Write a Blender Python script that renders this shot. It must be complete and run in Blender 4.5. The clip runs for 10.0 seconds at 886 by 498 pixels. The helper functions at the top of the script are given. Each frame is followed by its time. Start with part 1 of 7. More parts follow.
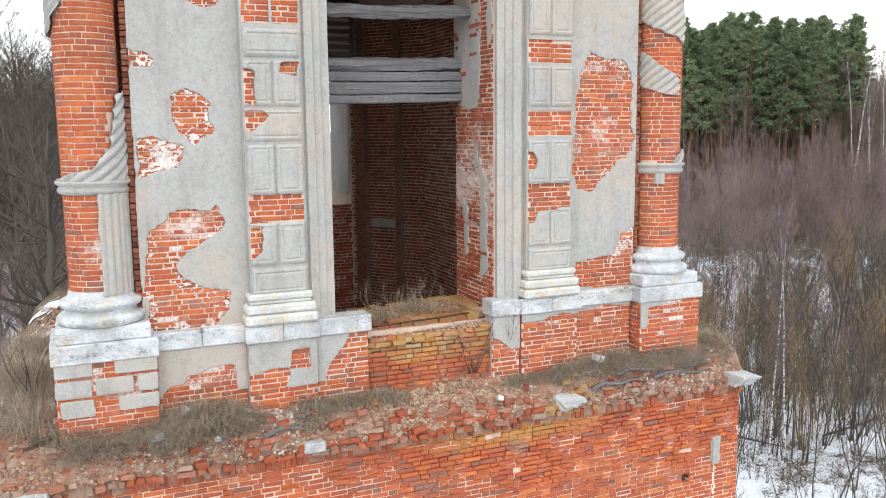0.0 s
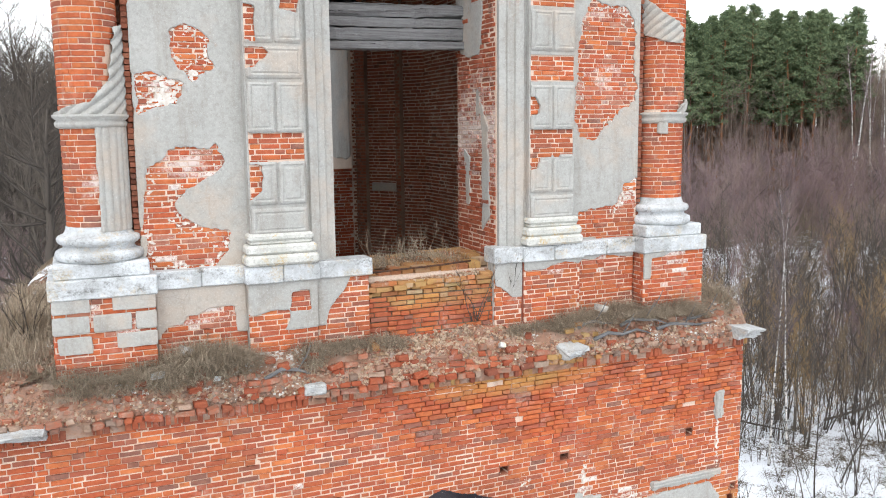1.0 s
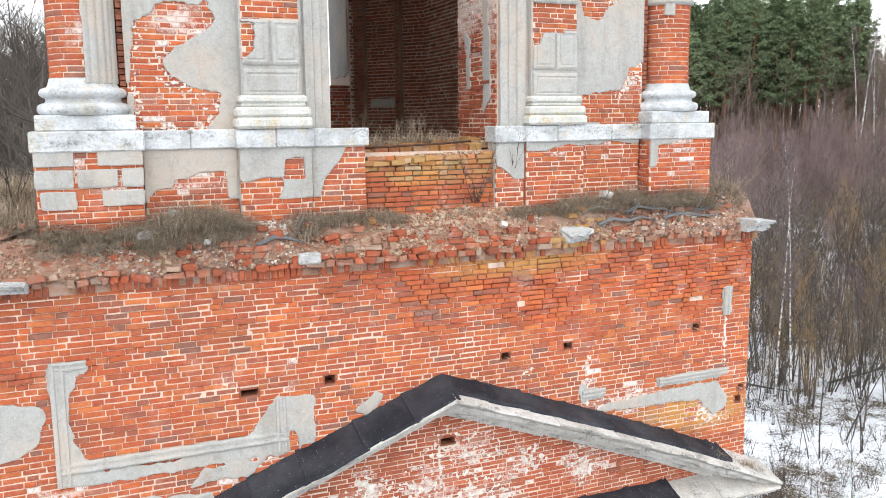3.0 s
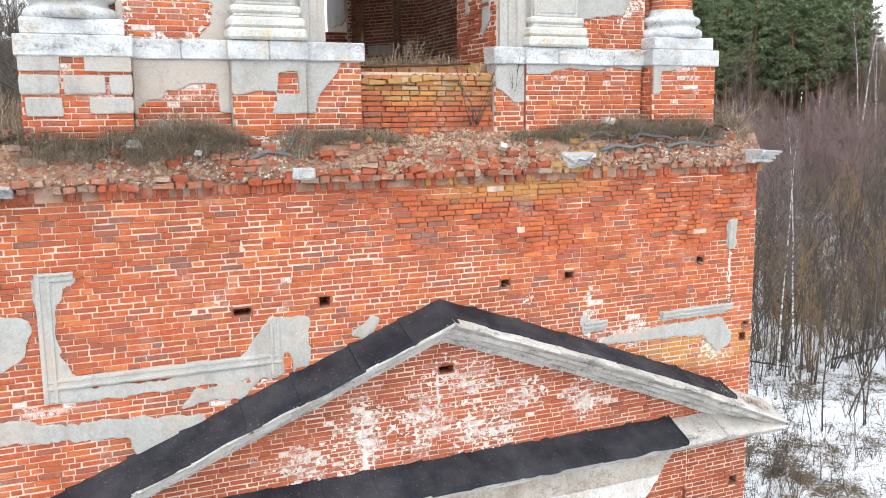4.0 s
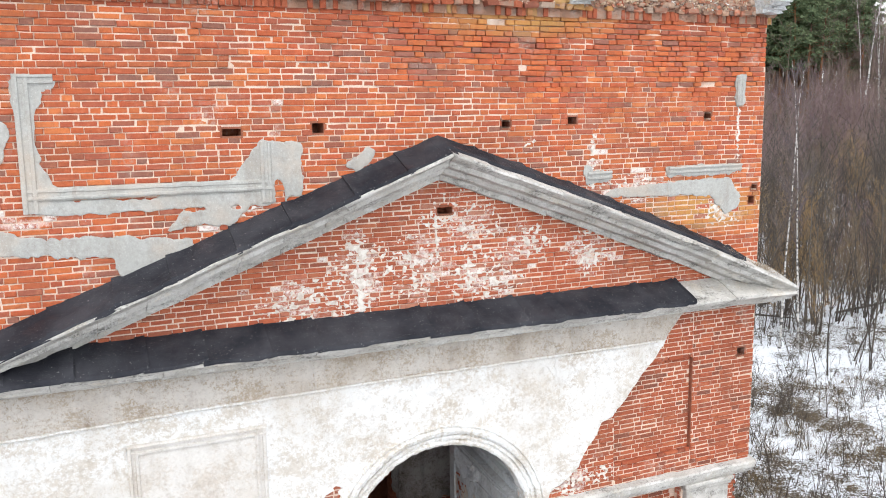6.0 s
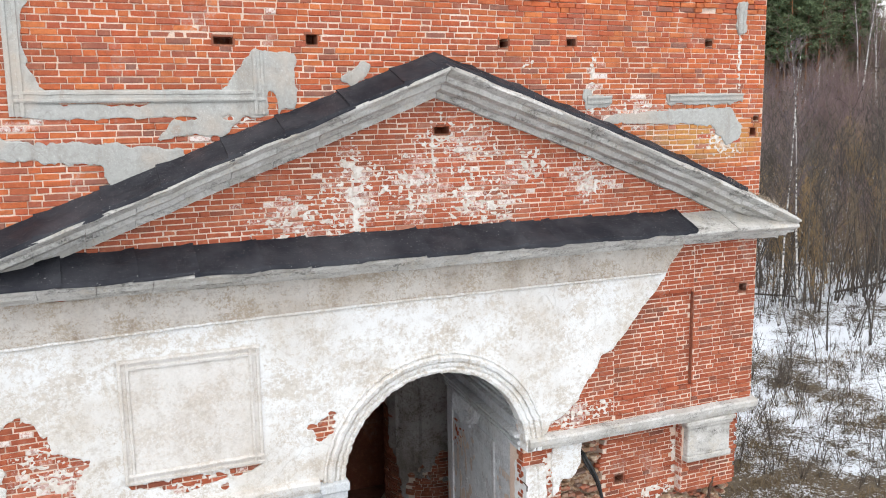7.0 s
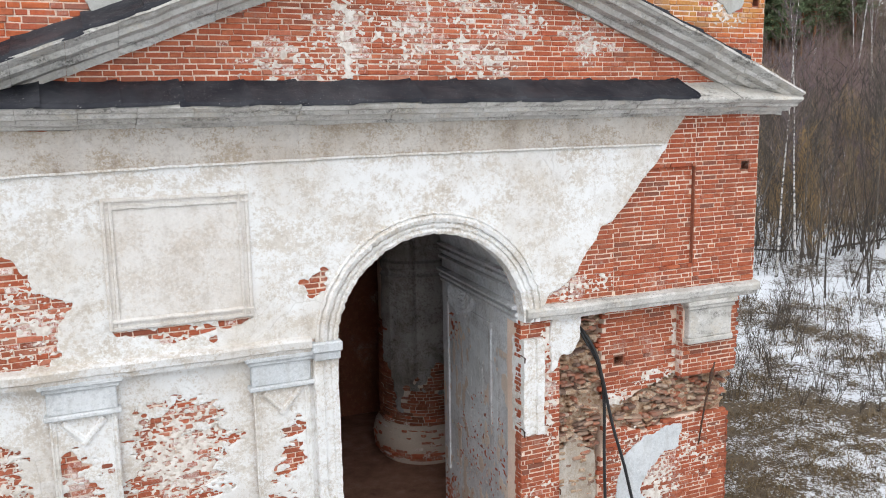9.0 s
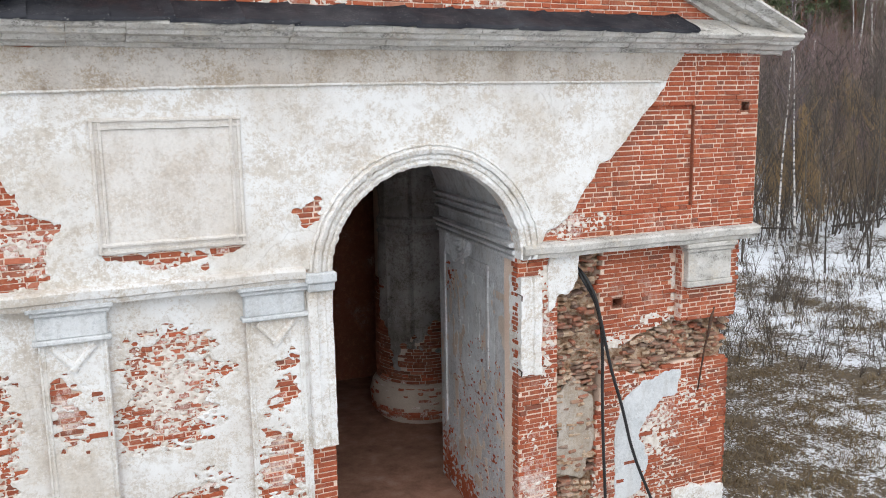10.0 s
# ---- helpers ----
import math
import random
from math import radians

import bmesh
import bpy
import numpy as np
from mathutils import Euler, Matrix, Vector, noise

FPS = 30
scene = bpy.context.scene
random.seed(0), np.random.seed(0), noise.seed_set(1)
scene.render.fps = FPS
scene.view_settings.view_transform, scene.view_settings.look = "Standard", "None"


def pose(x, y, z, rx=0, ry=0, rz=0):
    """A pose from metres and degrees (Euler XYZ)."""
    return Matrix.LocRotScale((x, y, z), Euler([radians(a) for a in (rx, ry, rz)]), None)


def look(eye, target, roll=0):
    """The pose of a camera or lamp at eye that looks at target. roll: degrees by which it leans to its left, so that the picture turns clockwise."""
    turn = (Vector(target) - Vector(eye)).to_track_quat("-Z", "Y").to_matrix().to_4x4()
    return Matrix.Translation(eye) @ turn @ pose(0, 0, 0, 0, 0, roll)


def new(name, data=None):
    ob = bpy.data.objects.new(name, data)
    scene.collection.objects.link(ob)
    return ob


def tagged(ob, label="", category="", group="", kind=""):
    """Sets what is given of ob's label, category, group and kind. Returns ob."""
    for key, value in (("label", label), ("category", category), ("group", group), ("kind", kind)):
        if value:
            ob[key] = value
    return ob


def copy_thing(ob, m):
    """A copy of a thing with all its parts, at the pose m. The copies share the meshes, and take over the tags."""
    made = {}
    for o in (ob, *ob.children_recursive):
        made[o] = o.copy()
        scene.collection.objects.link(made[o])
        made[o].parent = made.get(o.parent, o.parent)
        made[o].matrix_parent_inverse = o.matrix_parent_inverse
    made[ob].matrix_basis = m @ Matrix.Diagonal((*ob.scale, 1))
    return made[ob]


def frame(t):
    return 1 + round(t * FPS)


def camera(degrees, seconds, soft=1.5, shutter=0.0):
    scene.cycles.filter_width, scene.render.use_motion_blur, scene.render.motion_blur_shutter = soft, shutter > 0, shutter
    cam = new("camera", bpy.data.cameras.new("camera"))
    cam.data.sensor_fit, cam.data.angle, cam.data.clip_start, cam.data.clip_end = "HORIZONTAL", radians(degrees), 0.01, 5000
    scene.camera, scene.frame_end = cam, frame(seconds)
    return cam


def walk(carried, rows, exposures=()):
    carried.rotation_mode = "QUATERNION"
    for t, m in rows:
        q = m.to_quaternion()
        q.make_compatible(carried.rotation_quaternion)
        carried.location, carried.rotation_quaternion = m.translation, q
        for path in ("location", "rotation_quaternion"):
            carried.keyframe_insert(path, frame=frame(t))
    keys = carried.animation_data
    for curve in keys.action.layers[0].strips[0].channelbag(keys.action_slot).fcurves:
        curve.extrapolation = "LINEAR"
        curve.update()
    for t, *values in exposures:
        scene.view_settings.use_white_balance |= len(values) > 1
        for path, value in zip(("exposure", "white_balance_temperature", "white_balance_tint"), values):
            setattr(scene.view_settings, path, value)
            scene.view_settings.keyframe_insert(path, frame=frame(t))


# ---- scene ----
cam = camera(55.0, 10.0, soft=1.0)
PATH = [
    (0, (-4.114, -9.809, 15.326), (-3.326, -7.992, 15.046), -0.6),
    (0.5, (-4.136, -9.802, 14.968), (-3.346, -7.986, 14.686), -0.6),
    (1, (-4.135, -9.786, 14.607), (-3.347, -7.969, 14.325), -0.6),
    (1.5, (-4.122, -9.754, 14.245), (-3.335, -7.937, 13.961), -0.6),
    (2, (-4.09, -9.715, 13.864), (-3.303, -7.899, 13.576), -0.6),
    (2.5, (-4.08, -9.683, 13.479), (-3.295, -7.867, 13.188), -0.6),
    (4, (-3.988, -9.529, 12.107), (-3.206, -7.713, 11.803), -0.7),
    (4.5, (-3.976, -9.486, 11.6), (-3.193, -7.671, 11.295), -0.7),
    (5, (-3.984, -9.46, 11.07), (-3.202, -7.643, 10.771), -0.9),
    (5.5, (-3.961, -9.45, 10.622), (-3.183, -7.634, 10.307), -0.8),
    (7, (-3.926, -9.382, 9.155), (-3.141, -7.568, 8.844), -0.9),
    (7.5, (-3.914, -9.37, 8.738), (-3.128, -7.558, 8.423), -0.9),
    (8, (-3.891, -9.382, 8.289), (-3.106, -7.57, 7.971), -1.0),
    (8.5, (-3.926, -9.344, 7.86), (-3.133, -7.536, 7.543), -1.0),
    (9, (-3.932, -9.325, 7.493), (-3.138, -7.518, 7.166), -1.0),
    (9.5, (-3.924, -9.315, 7.111), (-3.128, -7.511, 6.777), -0.9),
    (10, (-3.895, -9.316, 6.728), (-3.101, -7.512, 6.391), -1.0),
]
walk(cam, [(t, look(eye, target, roll)) for t, eye, target, roll in PATH], exposures=[(0.0, 1.0), (1.5, 1.07), (2.5, 1.12), (4.5, 1.2), (5.5, 1.15), (7.0, 0.93), (8.0, 0.86), (10.0, 0.77)])

# ---- light ----
world = bpy.data.worlds.new("overcast_sky")
scene.world = world
world.use_nodes = True
wn, wl = world.node_tree.nodes, world.node_tree.links
wn.clear()
sky = wn.new("ShaderNodeTexSky")
sky.sky_type, sky.sun_disc = "NISHITA", False
sky.sun_elevation, sky.sun_rotation = radians(55), radians(203)
sky.air_density, sky.dust_density, sky.ozone_density = 1.0, 0.6, 1.0
grey = wn.new("ShaderNodeHueSaturation")
grey.inputs["Saturation"].default_value = 0.22
back = wn.new("ShaderNodeBackground")
back.inputs["Strength"].default_value = 0.15
wout = wn.new("ShaderNodeOutputWorld")
wl.new(sky.outputs[0], grey.inputs["Color"])
wl.new(grey.outputs[0], back.inputs[0])
wl.new(back.outputs[0], wout.inputs[0])

sun_data = bpy.data.lights.new("sun", "SUN")
sun_data.energy, sun_data.angle, sun_data.color = 0.9, radians(60), (1.0, 0.97, 0.93)
sun = new("sun", sun_data)
sun.matrix_world = look((-12, -28, 44), (0, 0, 0))


# ---- materials ----
class Mat:
    """A node material with a Principled surface and a few short cuts."""

    def __init__(self, name, rough=0.85, metal=0.0, spec=0.3):
        self.m = bpy.data.materials.new(name)
        self.m.use_nodes = True
        self.n, self.l = self.m.node_tree.nodes, self.m.node_tree.links
        self.b = self.n["Principled BSDF"]
        self.b.inputs["Roughness"].default_value = rough
        self.b.inputs["Metallic"].default_value = metal
        self.b.inputs["Specular IOR Level"].default_value = spec
        geo = self.n.new("ShaderNodeNewGeometry")
        self.pos, self.island = geo.outputs["Position"], geo.outputs["Random Per Island"]
        self.obrand = self.n.new("ShaderNodeObjectInfo").outputs["Random"]

    def node(self, kind, ins=None, **props):
        nd = self.n.new("ShaderNode" + kind)
        for k, v in props.items():
            if k == "op":
                nd.operation = v
            elif k == "blend":
                nd.data_type, nd.blend_type = "RGBA", v
        for k, v in (ins or {}).items():
            sock = nd.inputs[k]
            if isinstance(v, bpy.types.NodeSocket):
                self.l.new(v, sock)
            else:
                sock.default_value = v
        return nd

    def stretch(self, sx, sy, sz):
        return self.node("Mapping", {0: self.pos, 3: (sx, sy, sz)}).outputs[0]

    def noise(self, scale, detail=4.0, rough=0.6, where=None):
        return self.node("TexNoise", {"Vector": where or self.pos, "Scale": scale, "Detail": detail, "Roughness": rough}).outputs[0]

    def math(self, op, a, b=0.0, c=0.0):
        return self.node("Math", {0: a, 1: b, 2: c}, op=op).outputs[0]

    def step(self, v, lo, hi, to0=0.0, to1=1.0):
        return self.node("MapRange", {0: v, 1: lo, 2: hi, 3: to0, 4: to1}).outputs[0]

    def ramp(self, v, stops):
        nd = self.node("ValToRGB", {0: v})
        el = nd.color_ramp.elements
        while len(el) < len(stops):
            el.new(0.5)
        for e, (p, c) in zip(el, stops):
            e.position, e.color = p, (*c, 1)
        return nd.outputs[0]

    def mix(self, f, a, b, blend="MIX"):
        a = (*a, 1) if isinstance(a, tuple) else a
        b = (*b, 1) if isinstance(b, tuple) else b
        return self.node("Mix", {0: f, 6: a, 7: b}, blend=blend).outputs[2]

    def done(self, col, bump=None, strength=0.4, dist=0.01, rough=None):
        if isinstance(col, tuple):
            self.b.inputs["Base Color"].default_value = (*col, 1)
        else:
            self.l.new(col, self.b.inputs["Base Color"])
        if bump is not None:
            bn = self.node("Bump", {"Strength": strength, "Distance": dist, "Height": bump})
            self.l.new(bn.outputs[0], self.b.inputs["Normal"])
        if rough is not None:
            self.l.new(rough, self.b.inputs["Roughness"])
        return self.m


def brick_material(name, tones, grime=0.35, chalk=0.5, stains=(), limes=(), flecked=0.0):
    """Fired brick: tone by piece, grain, soot and pale lime smears."""
    m = Mat(name, 0.92, spec=0.15)
    r = m.math("FRACT", m.math("ADD", m.island, m.obrand))
    col = m.ramp(r, tones)
    big = m.noise(0.9, 5)
    col = m.mix(m.step(big, 0.45, 0.75, 0, grime), col, (0.16, 0.075, 0.05))
    fine = m.noise(38, 5, 0.7)
    col = m.mix(m.step(fine, 0.35, 0.7, 0.0, 0.22), col, (0.60, 0.24, 0.12))
    r2 = m.math("FRACT", m.math("MULTIPLY", r, 7.31))
    col = m.mix(m.step(r2, 0.0, 1.0, 0.0, 0.34), col, (0.24, 0.062, 0.035))
    sp = m.noise(120, 3, 0.7)
    col = m.mix(m.step(sp, 0.62, 0.72, 0, 0.45), col, (0.14, 0.06, 0.04))
    patch = m.noise(11, 7, 0.75)
    col = m.mix(m.step(patch, 0.5, 0.64, 0, 0.5), col, (0.25, 0.075, 0.045))
    col = m.mix(m.step(patch, 0.47, 0.34, 0, 0.3), col, (0.66, 0.30, 0.17))
    damp = m.noise(1.6, 6, 0.7, m.stretch(0.35, 1, 1.6))
    col = m.mix(m.step(damp, 0.5, 0.72, 0, 0.5), col, (0.24, 0.085, 0.05))
    for sx, sz, rx, rz in stains:
        off = m.node("VectorMath", {0: m.pos, 1: (sx, 0, sz)}, op="SUBTRACT").outputs[0]
        far = m.node("VectorMath", {0: m.node("Mapping", {0: off, 3: (1 / rx, 0, 1 / rz)}).outputs[0]}, op="LENGTH").outputs["Value"]
        wet = m.math("MULTIPLY", m.step(m.math("ADD", far, m.noise(3.5, 6, 0.7)), 0.75, 1.5, 1, 0), m.step(m.noise(18, 5, 0.7), 0.3, 0.6, 0.35, 0.85))
        col = m.mix(wet, col, (0.52, 0.29, 0.09))
    lime = m.math("MULTIPLY", m.step(m.noise(1.7, 6, 0.65), 0.56, 0.7), m.step(m.noise(22, 4, 0.7), 0.45, 0.6))
    col = m.mix(m.math("MULTIPLY", lime, chalk), col, (0.6, 0.5, 0.44))
    if limes:
        film = m.math("ADD", m.math("MULTIPLY", m.noise(17, 10, 0.85, m.stretch(1, 1, 0.7)), 0.75), m.math("MULTIPLY", m.noise(3.2, 5, 0.7), 0.45))
        film = m.math("ADD", film, m.math("MULTIPLY", r2, 0.10))
        for sx, sz, rx, rz in limes:
            off = m.node("VectorMath", {0: m.pos, 1: (sx, 0, sz)}, op="SUBTRACT").outputs[0]
            far = m.node("VectorMath", {0: m.node("Mapping", {0: off, 3: (1 / rx, 0, 1 / rz)}).outputs[0]}, op="LENGTH").outputs["Value"]
            cover = m.step(m.math("SUBTRACT", film, m.step(far, 0.0, 1.3, 0.0, 0.34)), 0.54, 0.68, 0.0, 0.8)
            col = m.mix(m.math("MULTIPLY", cover, m.step(far, 1.0, 1.35, 1, 0)), col, (0.74, 0.69, 0.65))
    if flecked:
        fl = m.math("ADD", m.math("MULTIPLY", m.noise(24, 9, 0.8), 0.7), m.math("MULTIPLY", r2, 0.25))
        col = m.mix(m.step(fl, 0.50, 0.59, 0, flecked), col, (0.76, 0.71, 0.67))
    h = m.math("ADD", m.noise(30, 6, 0.7), m.math("MULTIPLY", m.noise(150, 2), 0.4))
    return m.done(col, h, 0.9, 0.011)


RED = [(0.0, (0.47, 0.095, 0.042)), (0.2, (0.60, 0.15, 0.05)), (0.36, (0.44, 0.10, 0.055)), (0.52, (0.54, 0.115, 0.042)), (0.7, (0.66, 0.20, 0.065)), (0.84, (0.40, 0.10, 0.06)), (0.93, (0.36, 0.125, 0.085)), (0.985, (0.22, 0.115, 0.095))]
DEEP = [(0.0, (0.31, 0.068, 0.036)), (0.3, (0.40, 0.092, 0.043)), (0.55, (0.34, 0.076, 0.038)), (0.75, (0.46, 0.125, 0.06)), (0.9, (0.26, 0.072, 0.045)), (0.97, (0.17, 0.065, 0.05))]
BRICK = brick_material("red_brick", RED, 0.45, 0.5, [(3.9, 8.85, 1.2, 0.42), (1.2, 11.25, 1.6, 0.25), (4.5, 8.75, 0.8, 0.4), (0.2, 12.5, 1.1, 0.3)],
                       [(-2.95, 14.2, 0.6, 0.3), (-3.15, 15.15, 0.3, 0.14), (2.75, 16.15, 0.5, 0.2), (2.9, 15.2, 0.4, 0.5), (3.2, 13.6, 0.4, 0.3), (-2.8, 12.35, 0.4, 0.12), (2.9, 9.15, 0.9, 0.25), (-2.3, 9.15, 0.7, 0.15), (-4.4, 9.1, 0.6, 0.12), (4.5, 8.7, 0.4, 0.25), (-3.9, 14.0, 0.4, 0.4)])
BRICK_DEEP = brick_material("weathered_red_brick", DEEP, 0.5, 0.6, (), [(3.4, 2.3, 0.9, 0.9), (1.5, 1.6, 0.5, 1.3), (1.65, 3.9, 0.3, 0.8), (-3.0, 3.7, 0.8, 0.9), (-4.1, 3.6, 0.3, 0.6), (-1.9, 2.7, 0.4, 0.8), (2.0, 5.15, 0.6, 0.3), (-4.3, 5.4, 0.7, 0.6), (1.15, 14.6, 0.4, 1.6)])
BRICK_WASHED = brick_material("whitewashed_brick", [(0.0, (0.40, 0.09, 0.048)), (0.3, (0.50, 0.125, 0.06)), (0.6, (0.44, 0.105, 0.052)), (0.85, (0.54, 0.16, 0.08)), (0.96, (0.26, 0.09, 0.06))], 0.45, 0.5, (), [(-0.95, 8.25, 0.5, 0.6), (-0.1, 8.4, 0.6, 0.6), (0.4, 8.8, 0.7, 0.5), (0.65, 8.1, 0.9, 0.5), (-1.7, 8.0, 0.7, 0.35), (1.3, 8.45, 0.5, 0.4), (2.2, 8.25, 0.6, 0.4)])
# Darker than its soot alone: the dimness indoors is put into the tone.
BRICK_SOOT_SHADE = brick_material("sooty_shaded_brick", [(0.0, (0.10, 0.05, 0.036)), (0.3, (0.27, 0.105, 0.065)), (0.55, (0.18, 0.07, 0.046)), (0.8, (0.32, 0.13, 0.085)), (1.0, (0.06, 0.04, 0.034))], 0.6, 0.5)
BRICK_MOSS = brick_material("lichened_brick", [(0.0, (0.46, 0.24, 0.08)), (0.35, (0.44, 0.32, 0.12)), (0.6, (0.42, 0.17, 0.08)), (0.8, (0.50, 0.38, 0.14)), (1.0, (0.50, 0.42, 0.27))], 0.4, 0.6)


BRICK_LIMED = brick_material("limewashed_brick", [(0.0, (0.46, 0.11, 0.06)), (0.4, (0.50, 0.16, 0.10)), (0.7, (0.44, 0.20, 0.14)), (1.0, (0.36, 0.13, 0.09))], 0.25, 0.9, flecked=0.9)


def mortar_material(name, pale, dark):
    m = Mat(name, 0.95, spec=0.1)
    col = m.mix(m.step(m.noise(1.3, 5), 0.35, 0.7), pale, dark)
    col = m.mix(m.step(m.noise(60, 4, 0.7), 0.4, 0.7, 0, 0.5), col, tuple(c * 0.6 for c in dark))
    return m.done(col, m.noise(70, 5, 0.7), 0.6, 0.006)


MORTAR = mortar_material("lime_mortar", (0.80, 0.65, 0.54), (0.61, 0.44, 0.345))
MORTAR_OLD = mortar_material("greyed_lime_mortar", (0.70, 0.60, 0.51), (0.50, 0.40, 0.33))
MORTAR_DARK = mortar_material("dark_mortar", (0.32, 0.23, 0.18), (0.18, 0.12, 0.09))


def plaster_material(name, base, stain, second, white=0.0, warm=0.0):
    """Weathered lime or cement plaster with blotches, streaks, hair cracks."""
    m = Mat(name, 0.9, spec=0.15)
    col = m.mix(m.step(m.noise(1.1, 6, 0.6), 0.38, 0.66), base, second)
    streak = m.noise(2.2, 5, 0.65, m.stretch(2.2, 2.2, 0.35))
    col = m.mix(m.step(streak, 0.5, 0.7, 0, 0.65), col, stain)
    col = m.mix(m.step(m.noise(26, 6, 0.75), 0.44, 0.7, 0, 0.38), col, tuple(c * 0.62 for c in stain))
    if white:
        where = m.step(m.noise(0.55, 4, 0.6), 0.36, 0.54, 0.25, 1.0)
        film = m.math("ADD", m.math("MULTIPLY", m.noise(24, 12, 0.85), 0.62), m.math("MULTIPLY", m.noise(1.5, 6, 0.7, m.stretch(1, 1, 1.8)), 0.38))
        flake = m.math("MULTIPLY", m.math("MULTIPLY", m.step(film, 0.455, 0.505), where), white)
        col = m.mix(flake, col, (0.80, 0.81, 0.81))
        col = m.mix(m.step(m.noise(3.2, 9, 0.8), 0.56, 0.62, 0, 0.35), col, second)
    if warm:
        tan = m.math("MULTIPLY", m.step(m.noise(0.75, 5, 0.6), 0.50, 0.62), m.step(m.noise(6, 6, 0.7), 0.3, 0.6, 0.4, 1.0))
        col = m.mix(m.math("MULTIPLY", tan, warm), col, (0.47, 0.40, 0.335))
        col = m.mix(m.step(m.noise(19, 8, 0.8), 0.60, 0.66, 0, 0.5), col, (0.60, 0.60, 0.585))
        rust = m.math("MULTIPLY", m.step(m.noise(1.9, 5, 0.7, m.stretch(1.5, 1.5, 0.5)), 0.62, 0.70), m.step(m.noise(9, 6, 0.7), 0.4, 0.6))
        col = m.mix(m.math("MULTIPLY", rust, warm * 0.7), col, (0.34, 0.22, 0.14))
    crack = m.node("TexVoronoi", {"Vector": m.mix(0.12, m.pos, m.node("TexNoise", {"Vector": m.pos, "Scale": 3.0}).outputs[1]), "Scale": 1.6})
    crack.feature = "DISTANCE_TO_EDGE"
    cr = m.math("MULTIPLY", m.step(crack.outputs["Distance"], 0.0, 0.008, 1, 0), m.step(m.noise(0.8), 0.5, 0.6))
    col = m.mix(m.math("MULTIPLY", cr, 0.22), col, tuple(c * 0.5 for c in stain))
    col = m.mix(m.step(m.noise(48, 5, 0.8), 0.56, 0.68, 0, 0.55), col, tuple(min(0.8, c * 1.45) for c in second))
    col = m.mix(m.step(m.noise(7.5, 7, 0.75), 0.52, 0.66, 0, 0.4), col, tuple(c * 0.85 for c in stain))
    pit = m.step(m.noise(90, 3, 0.6), 0.66, 0.72, 0, 0.35)
    col = m.mix(pit, col, tuple(c * 0.45 for c in stain))
    h = m.math("ADD", m.noise(9, 8, 0.7), m.math("MULTIPLY", cr, -0.3))
    h = m.math("ADD", h, m.math("MULTIPLY", m.noise(45, 6, 0.8), 0.8 if white else 0.3))
    return m.done(col, h, 0.75 if white else 0.5, 0.014)


CEMENT = plaster_material("grey_cement_plaster", (0.40, 0.40, 0.38), (0.31, 0.285, 0.25), (0.46, 0.46, 0.44), warm=0.75)
STUCCO = plaster_material("whitewashed_stucco", (0.59, 0.53, 0.455), (0.45, 0.385, 0.31), (0.67, 0.635, 0.585), 0.85)
STUCCO_BUFF = plaster_material("buff_stucco", (0.40, 0.33, 0.255), (0.26, 0.20, 0.145), (0.47, 0.405, 0.33), 0.42)
STUCCO_PINK = plaster_material("pinkish_stucco", (0.60, 0.54, 0.475), (0.46, 0.395, 0.325), (0.67, 0.625, 0.57), 0.4)
BLUEWASH = plaster_material("bluish_whitewash", (0.52, 0.55, 0.57), (0.40, 0.40, 0.39), (0.62, 0.645, 0.66), 0.4)


def stone_material(name, base, second, lichen=0.0, soot=0.0):
    m = Mat(name, 0.9, spec=0.2)
    col = m.mix(m.step(m.noise(2.5, 6, 0.65), 0.4, 0.62), base, second)
    col = m.mix(m.step(m.noise(34, 6, 0.75), 0.5, 0.66, 0, 0.6), col, (0.26, 0.25, 0.23))
    col = m.mix(m.step(m.noise(11, 8, 0.8), 0.55, 0.62, 0, 0.4), col, (0.76, 0.77, 0.77))
    if lichen:
        li = m.math("MULTIPLY", m.step(m.noise(3.4, 6, 0.7), 0.53, 0.62), m.step(m.noise(40, 4, 0.7), 0.42, 0.55))
        col = m.mix(m.math("MULTIPLY", li, lichen), col, (0.55, 0.36, 0.09))
    if soot:
        so = m.math("MULTIPLY", m.step(m.noise(4.5, 8, 0.75, m.stretch(0.5, 1, 1.4)), 0.5, 0.64), m.step(m.noise(30, 5, 0.75), 0.38, 0.6))
        col = m.mix(m.math("MULTIPLY", so, soot), col, (0.10, 0.095, 0.085))
    return m.done(col, m.noise(14, 8, 0.72), 0.6, 0.015)


LIMESTONE = stone_material("painted_limestone", (0.63, 0.66, 0.68), (0.42, 0.435, 0.44), 0.35, 0.85)
LIMESTONE_LICHEN = stone_material("lichened_limestone", (0.62, 0.62, 0.58), (0.5, 0.5, 0.46), 0.8)
LIMESTONE_OLD = stone_material("soot_stained_limestone", (0.55, 0.57, 0.575), (0.42, 0.425, 0.42), 0.2, 0.8)
CORNICE = stone_material("weathered_cornice_stone", (0.45, 0.43, 0.395), (0.60, 0.585, 0.555), 0.15, 0.95)

mt = Mat("roofing_felt", 0.9, spec=0.2)
c0 = mt.mix(mt.step(mt.noise(1.5, 5), 0.4, 0.65), (0.017, 0.018, 0.024), (0.046, 0.047, 0.055))
c0 = mt.mix(mt.step(mt.noise(55, 4, 0.6), 0.655, 0.70), c0, (0.35, 0.34, 0.32))
FELT = mt.done(c0, mt.math("ADD", mt.noise(160, 3), mt.noise(6, 5)), 0.5, 0.012, mt.step(mt.noise(2.5, 4), 0.35, 0.65, 0.45, 0.9))

